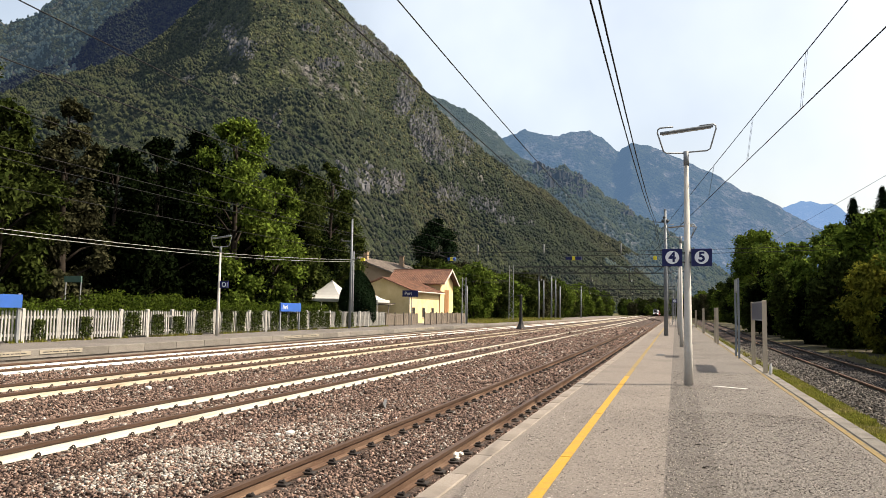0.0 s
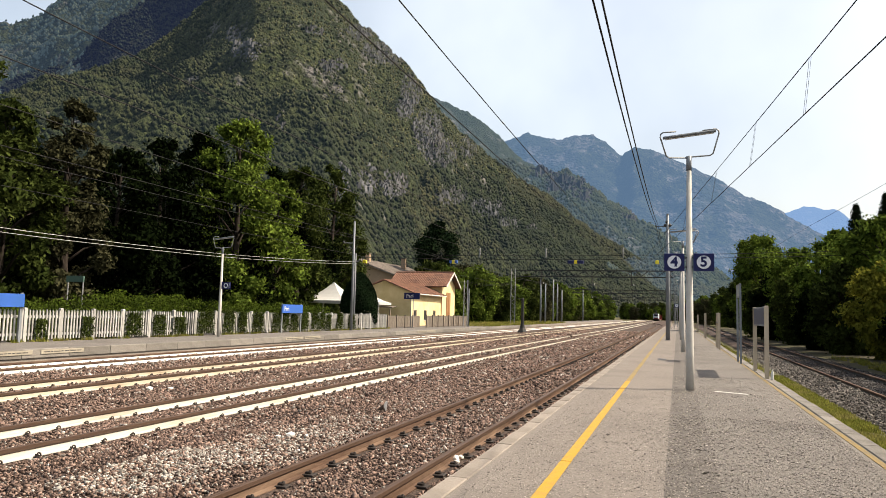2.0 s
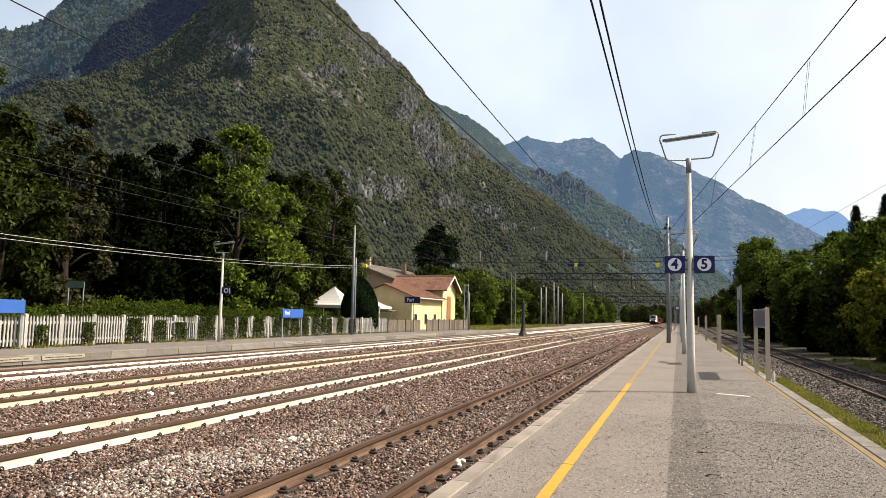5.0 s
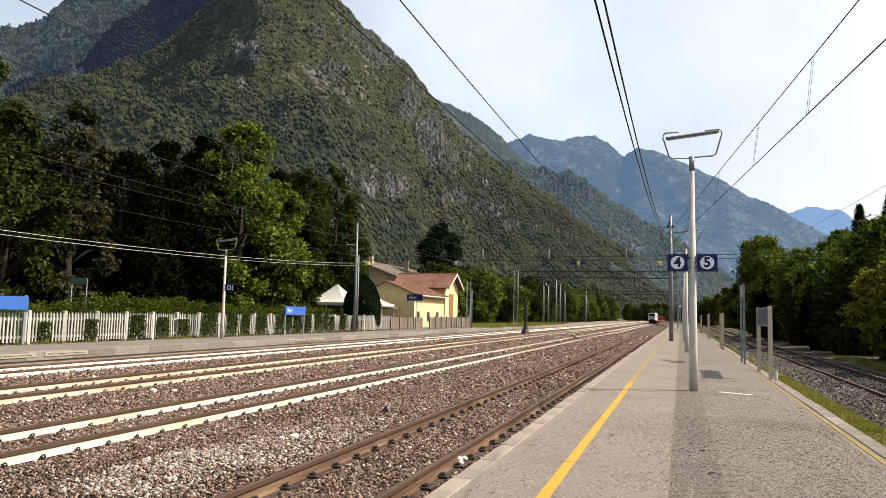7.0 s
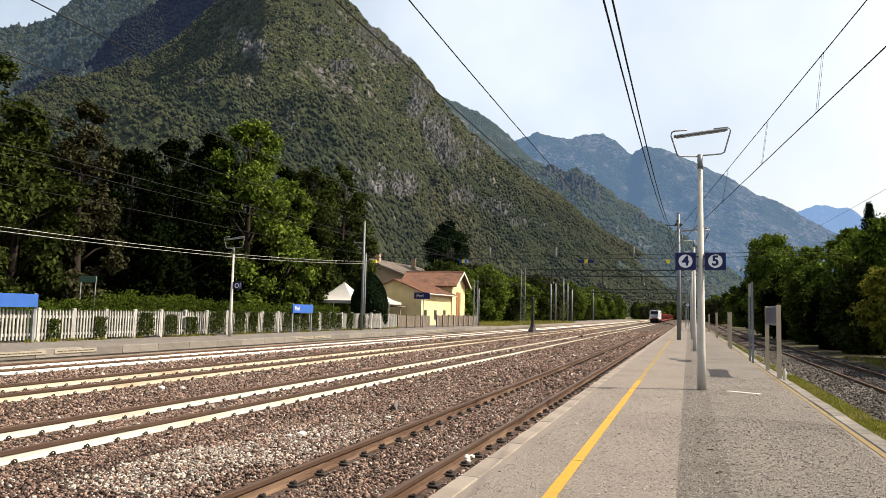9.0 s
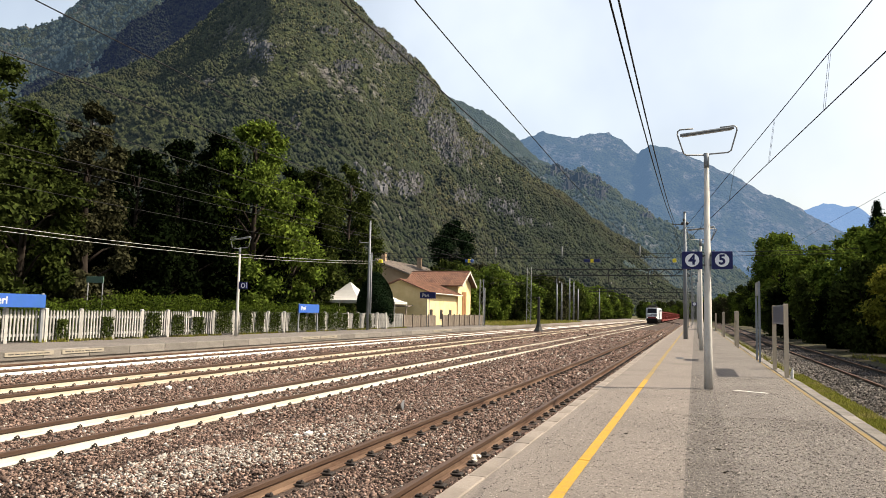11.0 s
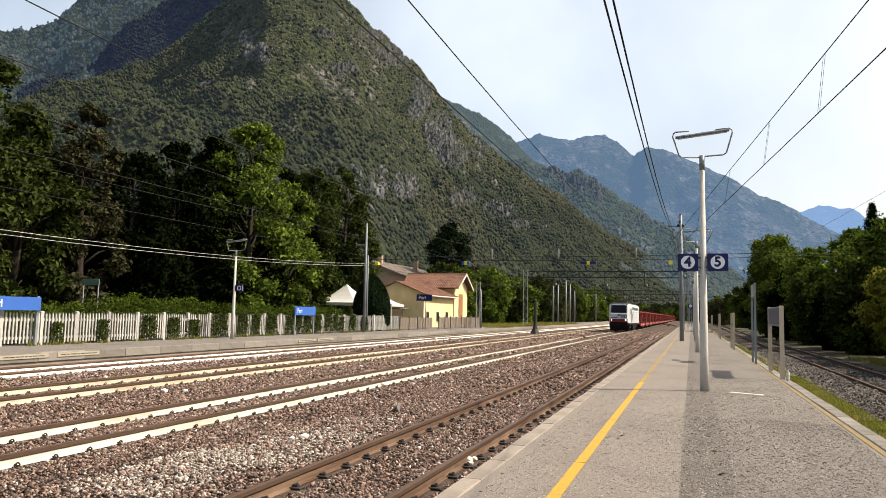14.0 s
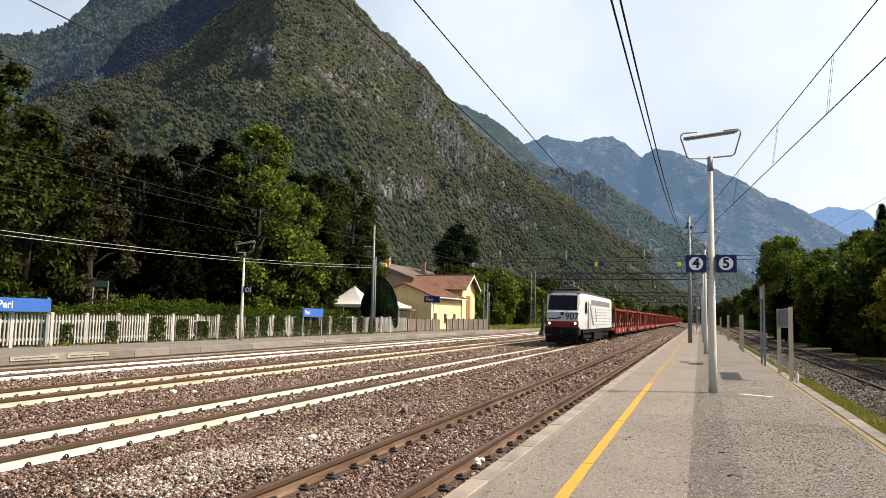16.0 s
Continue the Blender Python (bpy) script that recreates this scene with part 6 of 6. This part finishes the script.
def verge(name, x0, x1, y0, y1, z, material, seed, label):
    """An uneven strip of soil."""
    xs, ys = np.linspace(x0, x1, 8), np.arange(y0, y1, 0.8)
    v = [(x, y, z + (0.05 * noise.noise((x * 1.3, y * 1.1, seed)) if 0 < i < 7 else -0.12)) for y in ys for i, x in enumerate(xs)]
    f = [(j * 8 + i, j * 8 + i + 1, (j + 1) * 8 + i + 1, (j + 1) * 8 + i) for j in range(len(ys) - 1) for i in range(7)]
    return tagged(part(name, Builder().add(v, f), material, smooth=True), label, "verge", kind="structure")


verge("verge", 2.53, 3.75, -6, 180, -0.36, M["earth"], 2.0, "grassy strip between platform and siding")
verge("verge", 7.6, 16, -6, 180, -0.42, M["shaded_litter"], 5.0, "grassy bank below the trees")
grass_patch("grass", "short yellow-green grass beside the platform", 2.56, 3.5, 4, 28, 70000, 0.1, 21, M["grass"], -0.37, -0.7)
grass_patch("grass", "short yellow-green grass beside the platform", 2.55, 3.3, 26, 60, 9000, 0.14, 22, M["grass"], -0.37, 0.5)
grass_patch("grass", "rough grass below the trees", 8.2, 9.6, 12, 46, 9000, 0.22, 23, M["grass"], -0.44, 0.9)
grass_patch("grass", "rough grass beyond the far platform", -28.5, -21.5, 84, 150, 16000, 0.5, 24, M["grass"], -0.05)
grass_patch("weeds", "low weeds along the foot of the fence", -25.3, -24.7, 12, 62, 9000, 0.16, 25, M["grass"], 0.0, 0.6)
# ---- train ----
M["loco_white"] = mat("loco_white", (0.36, 0.385, 0.41), (0.4, 0.425, 0.45), 2, 0.6, 0, 0.05, 20, (0.31, 0.33, 0.35), 0.7)
M["loco_red"] = mat("loco_red", (0.14, 0.006, 0.008), (0.17, 0.01, 0.01), 3, 0.6)
M["loco_blue"] = mat("loco_blue", (0.012, 0.018, 0.035), (0.018, 0.026, 0.05), 3, 0.5)
M["loco_grey"] = mat("loco_grey", (0.1, 0.104, 0.112), (0.13, 0.134, 0.142), 3, 0.6)
M["under"] = mat("under", (0.005, 0.0045, 0.004), (0.011, 0.009, 0.008), 4, 0.85, 0)
M["roof_grey"] = mat("roof_grey", (0.016, 0.016, 0.016), (0.034, 0.033, 0.032), 2, 0.8)
M["wagon_red"] = mat("wagon_red", (0.12, 0.017, 0.014), (0.18, 0.032, 0.025), 1.5, 0.8, 0, 0.1, 10, (0.085, 0.024, 0.02), 0.5)
M["headlight"] = mat("headlight", (1.0, 0.97, 0.9), None, 1, 0.3, glow=4.0)


def wheelset(parent, y, r):
    for s in (-1, 1):
        w = part("wheel", Builder().tube([(s * 0.68, y, r), (s * 0.76, y, r), (s * 0.77, y, r), (s * 0.82, y, r)], [r * 1.06, r * 1.06, r, r * 0.97], 20), M["under"], parent)
        part("hub", Builder().tube([(s * 0.82, y, r), (s * 0.9, y, r)], [0.14, 0.1], 8), M["roof_grey"], w)
    part("axle", Builder().tube([(-0.7, y, r), (0.7, y, r)], 0.08, 8), M["under"], parent)


def bogie(t, y, r, gap):
    b = part("bogie", Builder().box(-1.15, -0.95, y - gap / 2 - 0.7, y + gap / 2 + 0.7, 0.45, 0.8, 0.05).box(0.95, 1.15, y - gap / 2 - 0.7, y + gap / 2 + 0.7, 0.45, 0.8, 0.05).box(-0.95, 0.95, y - 0.3, y + 0.3, 0.4, 0.75, 0.03), M["under"], t, "black bogie frame with springs")
    for s in (-1, 1):
        wheelset(b, y + s * gap / 2, r)
        for q in (-1, 1):
            part("spring", Builder().tube([(q * 1.05, y + s * 0.45, 0.75), (q * 1.05, y + s * 0.45, 1.1)], 0.11, 8), M["roof_grey"], b)


def outline(w, z0, zs, zr, inset):
    """Half-rounded body cross-section: sides from z0 to zs, then the roof's shoulders up to zr."""
    return [(-w, z0), (-w, zs), (-w + 0.12, zs + (zr - zs) * 0.55), (-w + inset, zr), (w - inset, zr), (w - 0.12, zs + (zr - zs) * 0.55), (w, zs), (w, z0)]


def locomotive():
    t = thing("locomotive", "white electric locomotive with red band and dark windscreen, headlights on", "locomotive")
    w, L = 1.4, 18.9
    stations = [(0.0, 1.08, 2.3, 2.3, 0.3), (0.1, 1.1, 2.38, 2.42, 0.3), (0.55, 1.15, 3.3, 3.62, 0.4), (0.95, 1.24, 3.36, 3.8, 0.45), (1.7, w, 3.36, 3.82, 0.45), (L - 1.7, w, 3.36, 3.82, 0.45), (L - 0.95, 1.24, 3.36, 3.8, 0.45), (L - 0.55, 1.15, 3.3, 3.62, 0.4), (L - 0.1, 1.1, 2.38, 2.42, 0.3), (L, 1.08, 2.3, 2.3, 0.3)]
    v, f = [], []
    for y, ww, zs, zr, ins in stations:
        v += [(x, y, z) for x, z in outline(ww, 1.12, zs, zr, ins)]
    k = 8
    for i in range(len(stations) - 1):
        for j in range(k):
            f.append((i * k + j, i * k + (j + 1) % k, (i + 1) * k + (j + 1) % k, (i + 1) * k + j))
    f += [tuple(range(k))[::-1], tuple((len(stations) - 1) * k + j for j in range(k))]
    me = Builder().add(v, f).mesh("body", M["loco_white"])
    me.materials.append(M["roof_grey"])
    for p in me.polygons:
        if p.normal.z > 0.75 and p.center.z > 3.5:
            p.material_index = 1
    part("body", me, None, t)
    n = Vector((0, -1.2, 0.45)).normalized()
    # windscreen lies on the sloping cab face
    def face(u, s):
        return Vector((u, 0.1 + 0.45 * s, 2.42 + 1.2 * s))
    glass = [face(-1.01, 0.02) + n * 0.006, face(1.01, 0.02) + n * 0.006, face(0.97, 0.86) + n * 0.006, face(-0.97, 0.86) + n * 0.006]
    ws = part("windscreen", Builder().slab(glass, n, 0.02), M["glass_dark"], t, "dark tinted two-part windscreen")
    part("divider", Builder().slab([face(-0.035, 0.06) + n * 0.02, face(0.035, 0.06) + n * 0.02, face(0.035, 0.9) + n * 0.02, face(-0.035, 0.9) + n * 0.02], n, 0.02), M["under"], ws)
    for s in (-0.55, 0.45):
        part("wiper", Builder().tube([face(s, 0.0) + n * 0.05, face(s + 0.1, 0.12) + n * 0.05, face(s + 0.16, 0.55) + n * 0.05], 0.02, 5), M["under"], ws)
    part("red_band", Builder().box(-1.11, 1.11, -0.025, 0.1, 1.3, 1.66, 0.01), M["loco_red"], t, "dark red band")
    for s in (-1, 1):
        h = part("headlight", Builder().tube([(s * 0.9, 0.0, 1.52), (s * 0.9, -0.05, 1.52)], 0.11, 14), M["under"], t)
        part("lens", Builder().tube([(s * 0.9, -0.05, 1.52), (s * 0.9, -0.07, 1.52)], 0.075, 14), M["headlight"], h, "glowing white lens")
    letters("907", 0.62, "number", M["loco_blue"], t, pose(0.66, -0.012, 1.99, 90), "dark blue number")
    part("emblem", Builder().box(-0.12, 0.12, -0.02, 0.02, 2.08, 2.3), M["loco_blue"], t)
    part("stripe", Builder().box(-0.98, -0.25, -0.02, 0.02, 1.8, 1.88).box(-0.3, -0.05, -0.02, 0.02, 1.86, 1.96), M["loco_blue"], t, "faint blue lettering band")
    part("nose", Builder().box(-1.15, 1.15, -0.18, 0.9, 0.72, 1.29, 0.06), M["under"], t, "black buffer beam")
    for s in (-1, 1):
        b = part("buffer", Builder().tube([(s * 0.88, -0.15, 1.02), (s * 0.88, -0.5, 1.02)], 0.11, 10), M["under"], t)
        part("plate", Builder().tube([(s * 0.88, -0.5, 1.02), (s * 0.88, -0.56, 1.02)], [0.24, 0.23], 14), M["under"], b)
    part("coupling", Builder().tube([(0, -0.15, 1.0), (0, -0.45, 0.85), (0, -0.42, 0.6)], 0.06, 6), M["under"], t)
    part("plough", Builder().slab([(-1.1, -0.1, 0.18), (1.1, -0.1, 0.18), (1.1, -0.3, 0.7), (-1.1, -0.3, 0.7)], (0, 1, 0), 0.06), M["under"], t)
    part("skirt", Builder().box(-1.3, 1.3, 0.9, L - 0.9, 0.85, 1.13, 0.02), M["under"], t)
    for s in (-1, 1):
        x = s * 1.402
        p = part("cab_window", Builder().box(min(x, x + s * 0.012), max(x, x + s * 0.012), 1.45, 2.1, 2.25, 3.05), M["glass_dark"], t)
        d = part("door", Builder().box(min(x, x + s * 0.01), max(x, x + s * 0.01), 2.45, 3.1, 1.15, 3.1), M["loco_grey"], t)
        part("handrail", Builder().tube([(x + s * 0.06, 2.38, 1.1), (x + s * 0.06, 2.38, 2.6)], 0.02, 5).tube([(x + s * 0.06, 3.18, 1.1), (x + s * 0.06, 3.18, 2.6)], 0.02, 5), M["galvanised"], d)
        g = Builder()
        for i in range(26):
            g.box(min(x, x + s * 0.014), max(x, x + s * 0.014), 4.2 + i * 0.44, 4.45 + i * 0.44, 2.86, 3.26)
        part("grille", g, M["loco_grey"], t, "row of side air grilles")
        for j in range(6):
            part("rib", Builder().box(min(x, x + s * 0.012), max(x, x + s * 0.012), 4.0, 16.4, 1.4 + j * 0.24, 1.43 + j * 0.24), M["loco_grey"], t)
        # grey sweeping strokes of the side livery
        for a, c, z0, z1 in ((3.3, 4.8, 2.9, 1.5), (3.9, 5.4, 2.5, 1.3), (6.2, 7.0, 2.6, 1.7)):
            part("livery_stroke", Builder().slab([(x, a, z0), (x, a + 0.4, z0), (x, c + 0.25, z1), (x, c, z1)], (s, 0, 0), 0.016), M["loco_grey"], t)
    for y in (4.0, 14.9):
        bogie(t, y, 0.62, 2.6)
    part("tank", Builder().box(-1.25, 1.25, 6.9, 12.0, 0.3, 0.86, 0.06), M["under"], t)
    # roof gear
    part("roof_box", Builder().box(-0.8, 0.8, 2.6, 4.8, 3.8, 4.05, 0.05), M["roof_grey"], t)
    part("roof_box", Builder().box(-0.7, 0.7, 8.0, 11.0, 3.8, 4.0, 0.05), M["roof_grey"], t)
    for y, up in ((3.6, False), (15.4, True)):
        p = part("pantograph", Builder().box(-0.6, 0.6, y - 0.7, y + 0.7, 4.05, 4.12, 0.01), M["dark_steel"], t)
        z = 5.3 if up else 4.35
        part("arm", Builder().tube([(0, y + 0.6, 4.12), (0, y - 0.9, (4.12 + z) / 2), (0, y + 0.3, z)], 0.04, 6).tube([(-0.4, y + 0.6, 4.12), (-0.3, y - 0.9, (4.12 + z) / 2)], 0.025, 5).tube([(0.4, y + 0.6, 4.12), (0.3, y - 0.9, (4.12 + z) / 2)], 0.025, 5), M["dark_steel"], p)
        part("bow", Builder().tube([(-0.8, y + 0.3, z - 0.15), (-0.55, y + 0.3, z), (0.55, y + 0.3, z), (0.8, y + 0.3, z - 0.15)], 0.03, 6), M["dark_steel"], p)
        for xx in (-0.5, 0.5):
            part("insulator", Builder().tube([(xx, y - 0.5, 3.8), (xx, y - 0.5, 3.93), (xx, y - 0.5, 4.06)], [0.06, 0.1, 0.06], 8), M["loco_red"], p)
    return t


WAGON = 13.2


def car_wagon():
    """A two-deck car carrier section: deep lower trough, broad leaning posts at its ends, slim ones between, an upper deck in two slightly sagging halves."""
    t = thing("car_wagon", "empty red double-deck car carrier wagon", "railway wagon", group="car carrier wagons")
    L = WAGON - 1.5
    part("lower_deck", Builder().box(-1.38, 1.38, 0.2, L, 0.7, 0.86, 0.02), M["wagon_red"], t)
    for s in (-1, 1):
        x = s * 1.38
        trough = [(x, 0.15, 0.62), (x, 1.6, 0.5), (x, L - 1.6, 0.5), (x, L - 0.15, 0.62), (x, L - 0.15, 1.12), (x, L - 1.9, 1.0), (x, 1.9, 1.0), (x, 0.15, 1.12)]
        part("side_sill", Builder().slab(trough, (s, 0, 0), 0.08), M["wagon_red"], t)
        for y, w, lean in ((0.45, 0.42, -0.5), (2.6, 0.16, 0.12), (L / 2, 0.2, 0.0), (L - 2.6, 0.16, -0.12), (L - 0.45, 0.42, 0.5)):
            top = 2.7 if w < 0.3 else 3.0
            part("post", Builder().slab([(x, y - w / 2, 1.0), (x, y + w / 2, 1.0), (x, y + w * 0.35 + lean, top), (x, y - w * 0.35 + lean, top)], (s, 0, 0), 0.1), M["wagon_red"], t)
        rail = [(x, 0.0, 2.72), (x, L / 2, 2.64), (x, L, 2.72), (x, L, 2.9), (x, L / 2, 2.82), (x, 0.0, 2.9)]
        part("top_rail", Builder().slab(rail[:2] + rail[4:], (s, 0, 0), 0.07), M["wagon_red"], t)
        part("top_rail", Builder().slab(rail[1:5], (s, 0, 0), 0.07), M["wagon_red"], t)
        for a, c in ((2.7, L / 2 - 0.3), (L - 2.7, L / 2 + 0.3)):
            part("diagonal", Builder().tube([(x + s * 0.04, a, 1.0), (x + s * 0.04, c, 2.4)], 0.045, 5), M["wagon_red"], t)
        r = Builder()
        for k in range(5):
            y = 0.3 + k * (L - 0.6) / 4
            base = 2.86 - 0.08 * (1 - abs(y - L / 2) / (L / 2))
            r.box(x - 0.02, x + 0.02, y - 0.03, y + 0.03, base - 0.05, base + 0.32)
        part("railing", r, M["wagon_red"], t)
    part("upper_deck", Builder().slab([(-1.38, 0.05, 2.76), (1.38, 0.05, 2.76), (1.38, L / 2, 2.68), (-1.38, L / 2, 2.68)], (0, 0, 1), 0.07), M["wagon_red"], t)
    part("upper_deck", Builder().slab([(-1.38, L / 2, 2.68), (1.38, L / 2, 2.68), (1.38, L - 0.05, 2.76), (-1.38, L - 0.05, 2.76)], (0, 0, 1), 0.07), M["wagon_red"], t)
    for y in (1.6, L - 1.6):
        ax = part("axle_frame", Builder().box(-1.1, 1.1, y - 0.55, y + 0.55, 0.42, 0.69, 0.03), M["under"], t)
        wheelset(ax, y, 0.4)
    part("underframe", Builder().box(-0.5, 0.5, -0.75, L + 0.75, 0.5, 0.69, 0.02), M["under"], t)
    for y in (L * 0.3, L * 0.62):
        part("marking", Builder().box(1.461, 1.466, y, y + 0.5, 0.68, 0.86), M["white_paint"], t, "small white panel")
    return t


LOCO = locomotive()
WAGONS = [car_wagon()]
for i in range(29):
    WAGONS.append(copy_thing(WAGONS[0], pose(0, 60 + i * WAGON, HEAD)))
# ---- loose ballast stones ----
def stones(name, label, boxes, material, seed, rails, level=BED, flat=0.8, lift=0.03, clear=(0.1, 0.2)):
    """Loose stones on the bed: boxes of x0, x1, y0, y1, number per square metre, size. The rails stay clear."""
    rng = np.random.default_rng(seed)
    P, S = [], []
    for x0, x1, y0, y1, per, size in boxes:
        n = int((x1 - x0) * (y1 - y0) * per)
        p = np.stack([rng.uniform(x0, x1, n), rng.uniform(y0, y1, n)], 1)
        keep = np.ones(n, bool)
        for rx in rails:
            keep &= ((p[:, 0] - rx) < -clear[0]) | ((p[:, 0] - rx) > clear[1])
        P.append(p[keep])
        S.append(size * rng.lognormal(0, 0.3, keep.sum()))
    p, s = np.concatenate(P), np.concatenate(S)
    n = len(p)
    base = np.array([(1, 0, 0), (0, 1, 0), (-1, 0, 0), (0, -1, 0), (0, 0, 1), (0, 0, -1)], float)
    tri = np.array([(0, 1, 4), (1, 2, 4), (2, 3, 4), (3, 0, 4), (1, 0, 5), (2, 1, 5), (3, 2, 5), (0, 3, 5)])
    q = rng.normal(size=(n, 4))
    q /= np.linalg.norm(q, axis=1)[:, None]
    w, x, y, z = q.T
    R = np.stack([1 - 2 * (y * y + z * z), 2 * (x * y - z * w), 2 * (x * z + y * w), 2 * (x * y + z * w), 1 - 2 * (x * x + z * z), 2 * (y * z - x * w), 2 * (x * z - y * w), 2 * (y * z + x * w), 1 - 2 * (x * x + y * y)], 1).reshape(n, 3, 3)
    loc = base[None] * rng.uniform(0.5, 1.15, (n, 6, 1)) + rng.normal(size=(n, 6, 3)) * 0.22
    v = np.einsum("nij,nkj->nki", R, loc) * (s / 2)[:, None, None]
    v[:, :, 0] += p[:, 0][:, None]
    v[:, :, 1] += p[:, 1][:, None]
    v[:, :, 2] = v[:, :, 2] * flat + (level + rng.uniform(0.0, lift, n))[:, None]
    f = (tri[None] + (np.arange(n) * 6)[:, None, None]).reshape(-1, 3)
    return tagged(new(name, raw_mesh(name, v.reshape(-1, 3), f, material)), label, "ballast", kind="stuff")


RAILS = [c + s * 0.7525 for c in (-3.78, -9.14, -14.26, -19.15) for s in (-1, 1)]
FIELD = [(-6.5, -2.16, 6, 12, 900, 0.047), (-11, -6.5, 6, 12, 800, 0.048), (-6.5, -2.16, 12, 20, 560, 0.055), (-15, -6.5, 9, 20, 360, 0.062), (-20.8, -15, 13, 24, 170, 0.076), (-15, -2.16, 20, 34, 120, 0.088), (-20.8, -15, 24, 40, 60, 0.11), (-15, -2.16, 34, 60, 42, 0.13), (-20.8, -15, 40, 80, 22, 0.16), (-15, -2.16, 60, 105, 16, 0.2)]
stones("ballast_stones", "loose brown crushed stones between the rails", [(*q[:4], q[4] * 0.86, q[5]) for q in FIELD], M["stone"], 61, RAILS)
stones("ballast_stones", "scattered paler grey stones between the rails", [(*q[:4], q[4] * 0.07, q[5] * 1.0) for q in FIELD] + [(-7.0, -5.5, 6.6, 9.4, 420, 0.05), (-6.7, -5.0, 8.6, 11.6, 320, 0.05), (-6.4, -5.3, 11, 13.5, 120, 0.052), (-20.85, -18.0, 12, 30, 90, 0.078), (-20.85, -18.0, 30, 60, 30, 0.12)], M["stone_grey"], 62, RAILS)
stones("ballast_stones", "crushed stones of the siding, darkened for tree shade", [(4.3, 7.8, 10, 30, 230, 0.075), (4.3, 7.8, 30, 60, 60, 0.1)], M["stone_shaded"], 63, [5.2475, 6.7525])
stones("ballast_stones", "pale stones spilled beside the grass", [(3.45, 5.1, 9, 24, 240, 0.06), (2.9, 5.1, 24, 50, 110, 0.085), (2.7, 3.6, 14, 26, 40, 0.05)], M["stone_mid"], 64, [5.2475], -0.4)

# coarse grains that stand out of the worn asphalt
M["grain_pale"] = mat("grain_pale", (0.19, 0.17, 0.15), (0.38, 0.345, 0.31), 30, 0.9, 0, 0, None, None, None, 0.5)
M["grain_dark"] = mat("grain_dark", (0.02, 0.018, 0.016), (0.055, 0.049, 0.044), 30, 0.9, 0, 0, None, None, None, 0.6)
GRAINS = [(-0.1, 2.15, 5.8, 9, 900, 0.02), (-0.1, 2.15, 9, 13, 520, 0.026), (-0.1, 2.15, 13, 17, 150, 0.03), (-0.1, 2.15, 17, 22, 60, 0.034), (-1.85, -0.1, 5.8, 9, 750, 0.018), (-1.85, -0.1, 9, 13, 420, 0.024), (-1.85, -0.1, 13, 17, 120, 0.03), (-0.6, -0.1, 5.8, 12, 200, 0.022)]
stones("asphalt_grains", "pale stone grains in the worn asphalt", [(*q[:4], q[4] * 1.2, q[5] * 0.8) for q in GRAINS], M["grain_pale"], 65, [-1.185], 0.001, 0.2, 0.001, (0.06, 0.06))
stones("asphalt_grains", "dark stone grains in the worn asphalt", [(*q[:4], q[4] * (0.8 if q[0] > -0.2 else 0.4), q[5] * 0.85) for q in GRAINS], M["grain_dark"], 66, [-1.185], 0.001, 0.15, 0.001, (0.06, 0.06))


def twig(x, y, a, ln):
    t = thing("litter", "small dry leaf lying on the platform", "litter", pose(x, y, 0.004, 0, 0, a), "litter on the platform")
    part("blade", Builder().add([(-ln / 2, 0, 0), (0, -ln * 0.22, 0.012), (ln / 2, 0, 0.004), (0, ln * 0.22, 0.016), (0, 0, 0.002)], [(0, 1, 4), (1, 2, 4), (2, 3, 4), (3, 0, 4)]), M["clip"], t)


for x, y, a, ln in ((0.25, 9.63, -20, 0.1), (0.27, 8.24, 15, 0.05), (-0.91, 10.32, 40, 0.07), (0.3, 8.3, -60, 0.08)):
    twig(x, y, a, ln)


def lone_stones():
    """A few larger pale stones that lie by themselves."""
    for x, y, s in ((-6.0, 10.7, 0.16), (-6.15, 10.55, 0.11), (-5.8, 10.85, 0.09), (-12.3, 14.9, 0.2), (-12.0, 15.3, 0.14), (-3.0, 10.05, 0.15), (-2.93, 9.9, 0.1), (-2.98, 10.25, 0.1), (-8.3, 19.2, 0.2)):
        rng = np.random.default_rng(int(abs(x * 100 + y)))
        bm = bmesh.new()
        bmesh.ops.create_icosphere(bm, subdivisions=1, radius=s / 2)
        for q in bm.verts:
            q.co *= rng.uniform(0.75, 1.2)
            q.co.z *= 0.65
        me = bpy.data.meshes.new("stone")
        bm.to_mesh(me)
        bm.free()
        me.materials.append(M["white_stone"])
        tagged(part("stone", me, None, at=pose(x, y, BED + s * 0.3)), "pale broken stone lying on the ballast", "stone", "pale stones")


M["white_stone"] = mat("white_stone", (0.55, 0.52, 0.47), (0.66, 0.63, 0.58), 14, 0.9, 0, 0.3, 40)
lone_stones()


# ---- what moves ----
def train_y(t):
    """Where the front of the locomotive is along the track."""
    return 50.0 + 23.5 * (16.0 - t)


def on_track(y, length):
    """The pose of a vehicle whose front is at y on the white-railed track."""
    fx = TRACKS["B"]
    a, b = fx(y), fx(y + length)
    return pose(a + 0.2, y, HEAD, 0, 0, -math.degrees(math.atan2(b - a, length)))


def motions():
    times = [i * 1.0 for i in range(17)]
    walk(LOCO, [(t, on_track(train_y(t), 18.9)) for t in times])
    for i, w in enumerate(WAGONS):
        walk(w, [(t, on_track(train_y(t) + 19.9 + i * WAGON, WAGON)) for t in times])


motions()
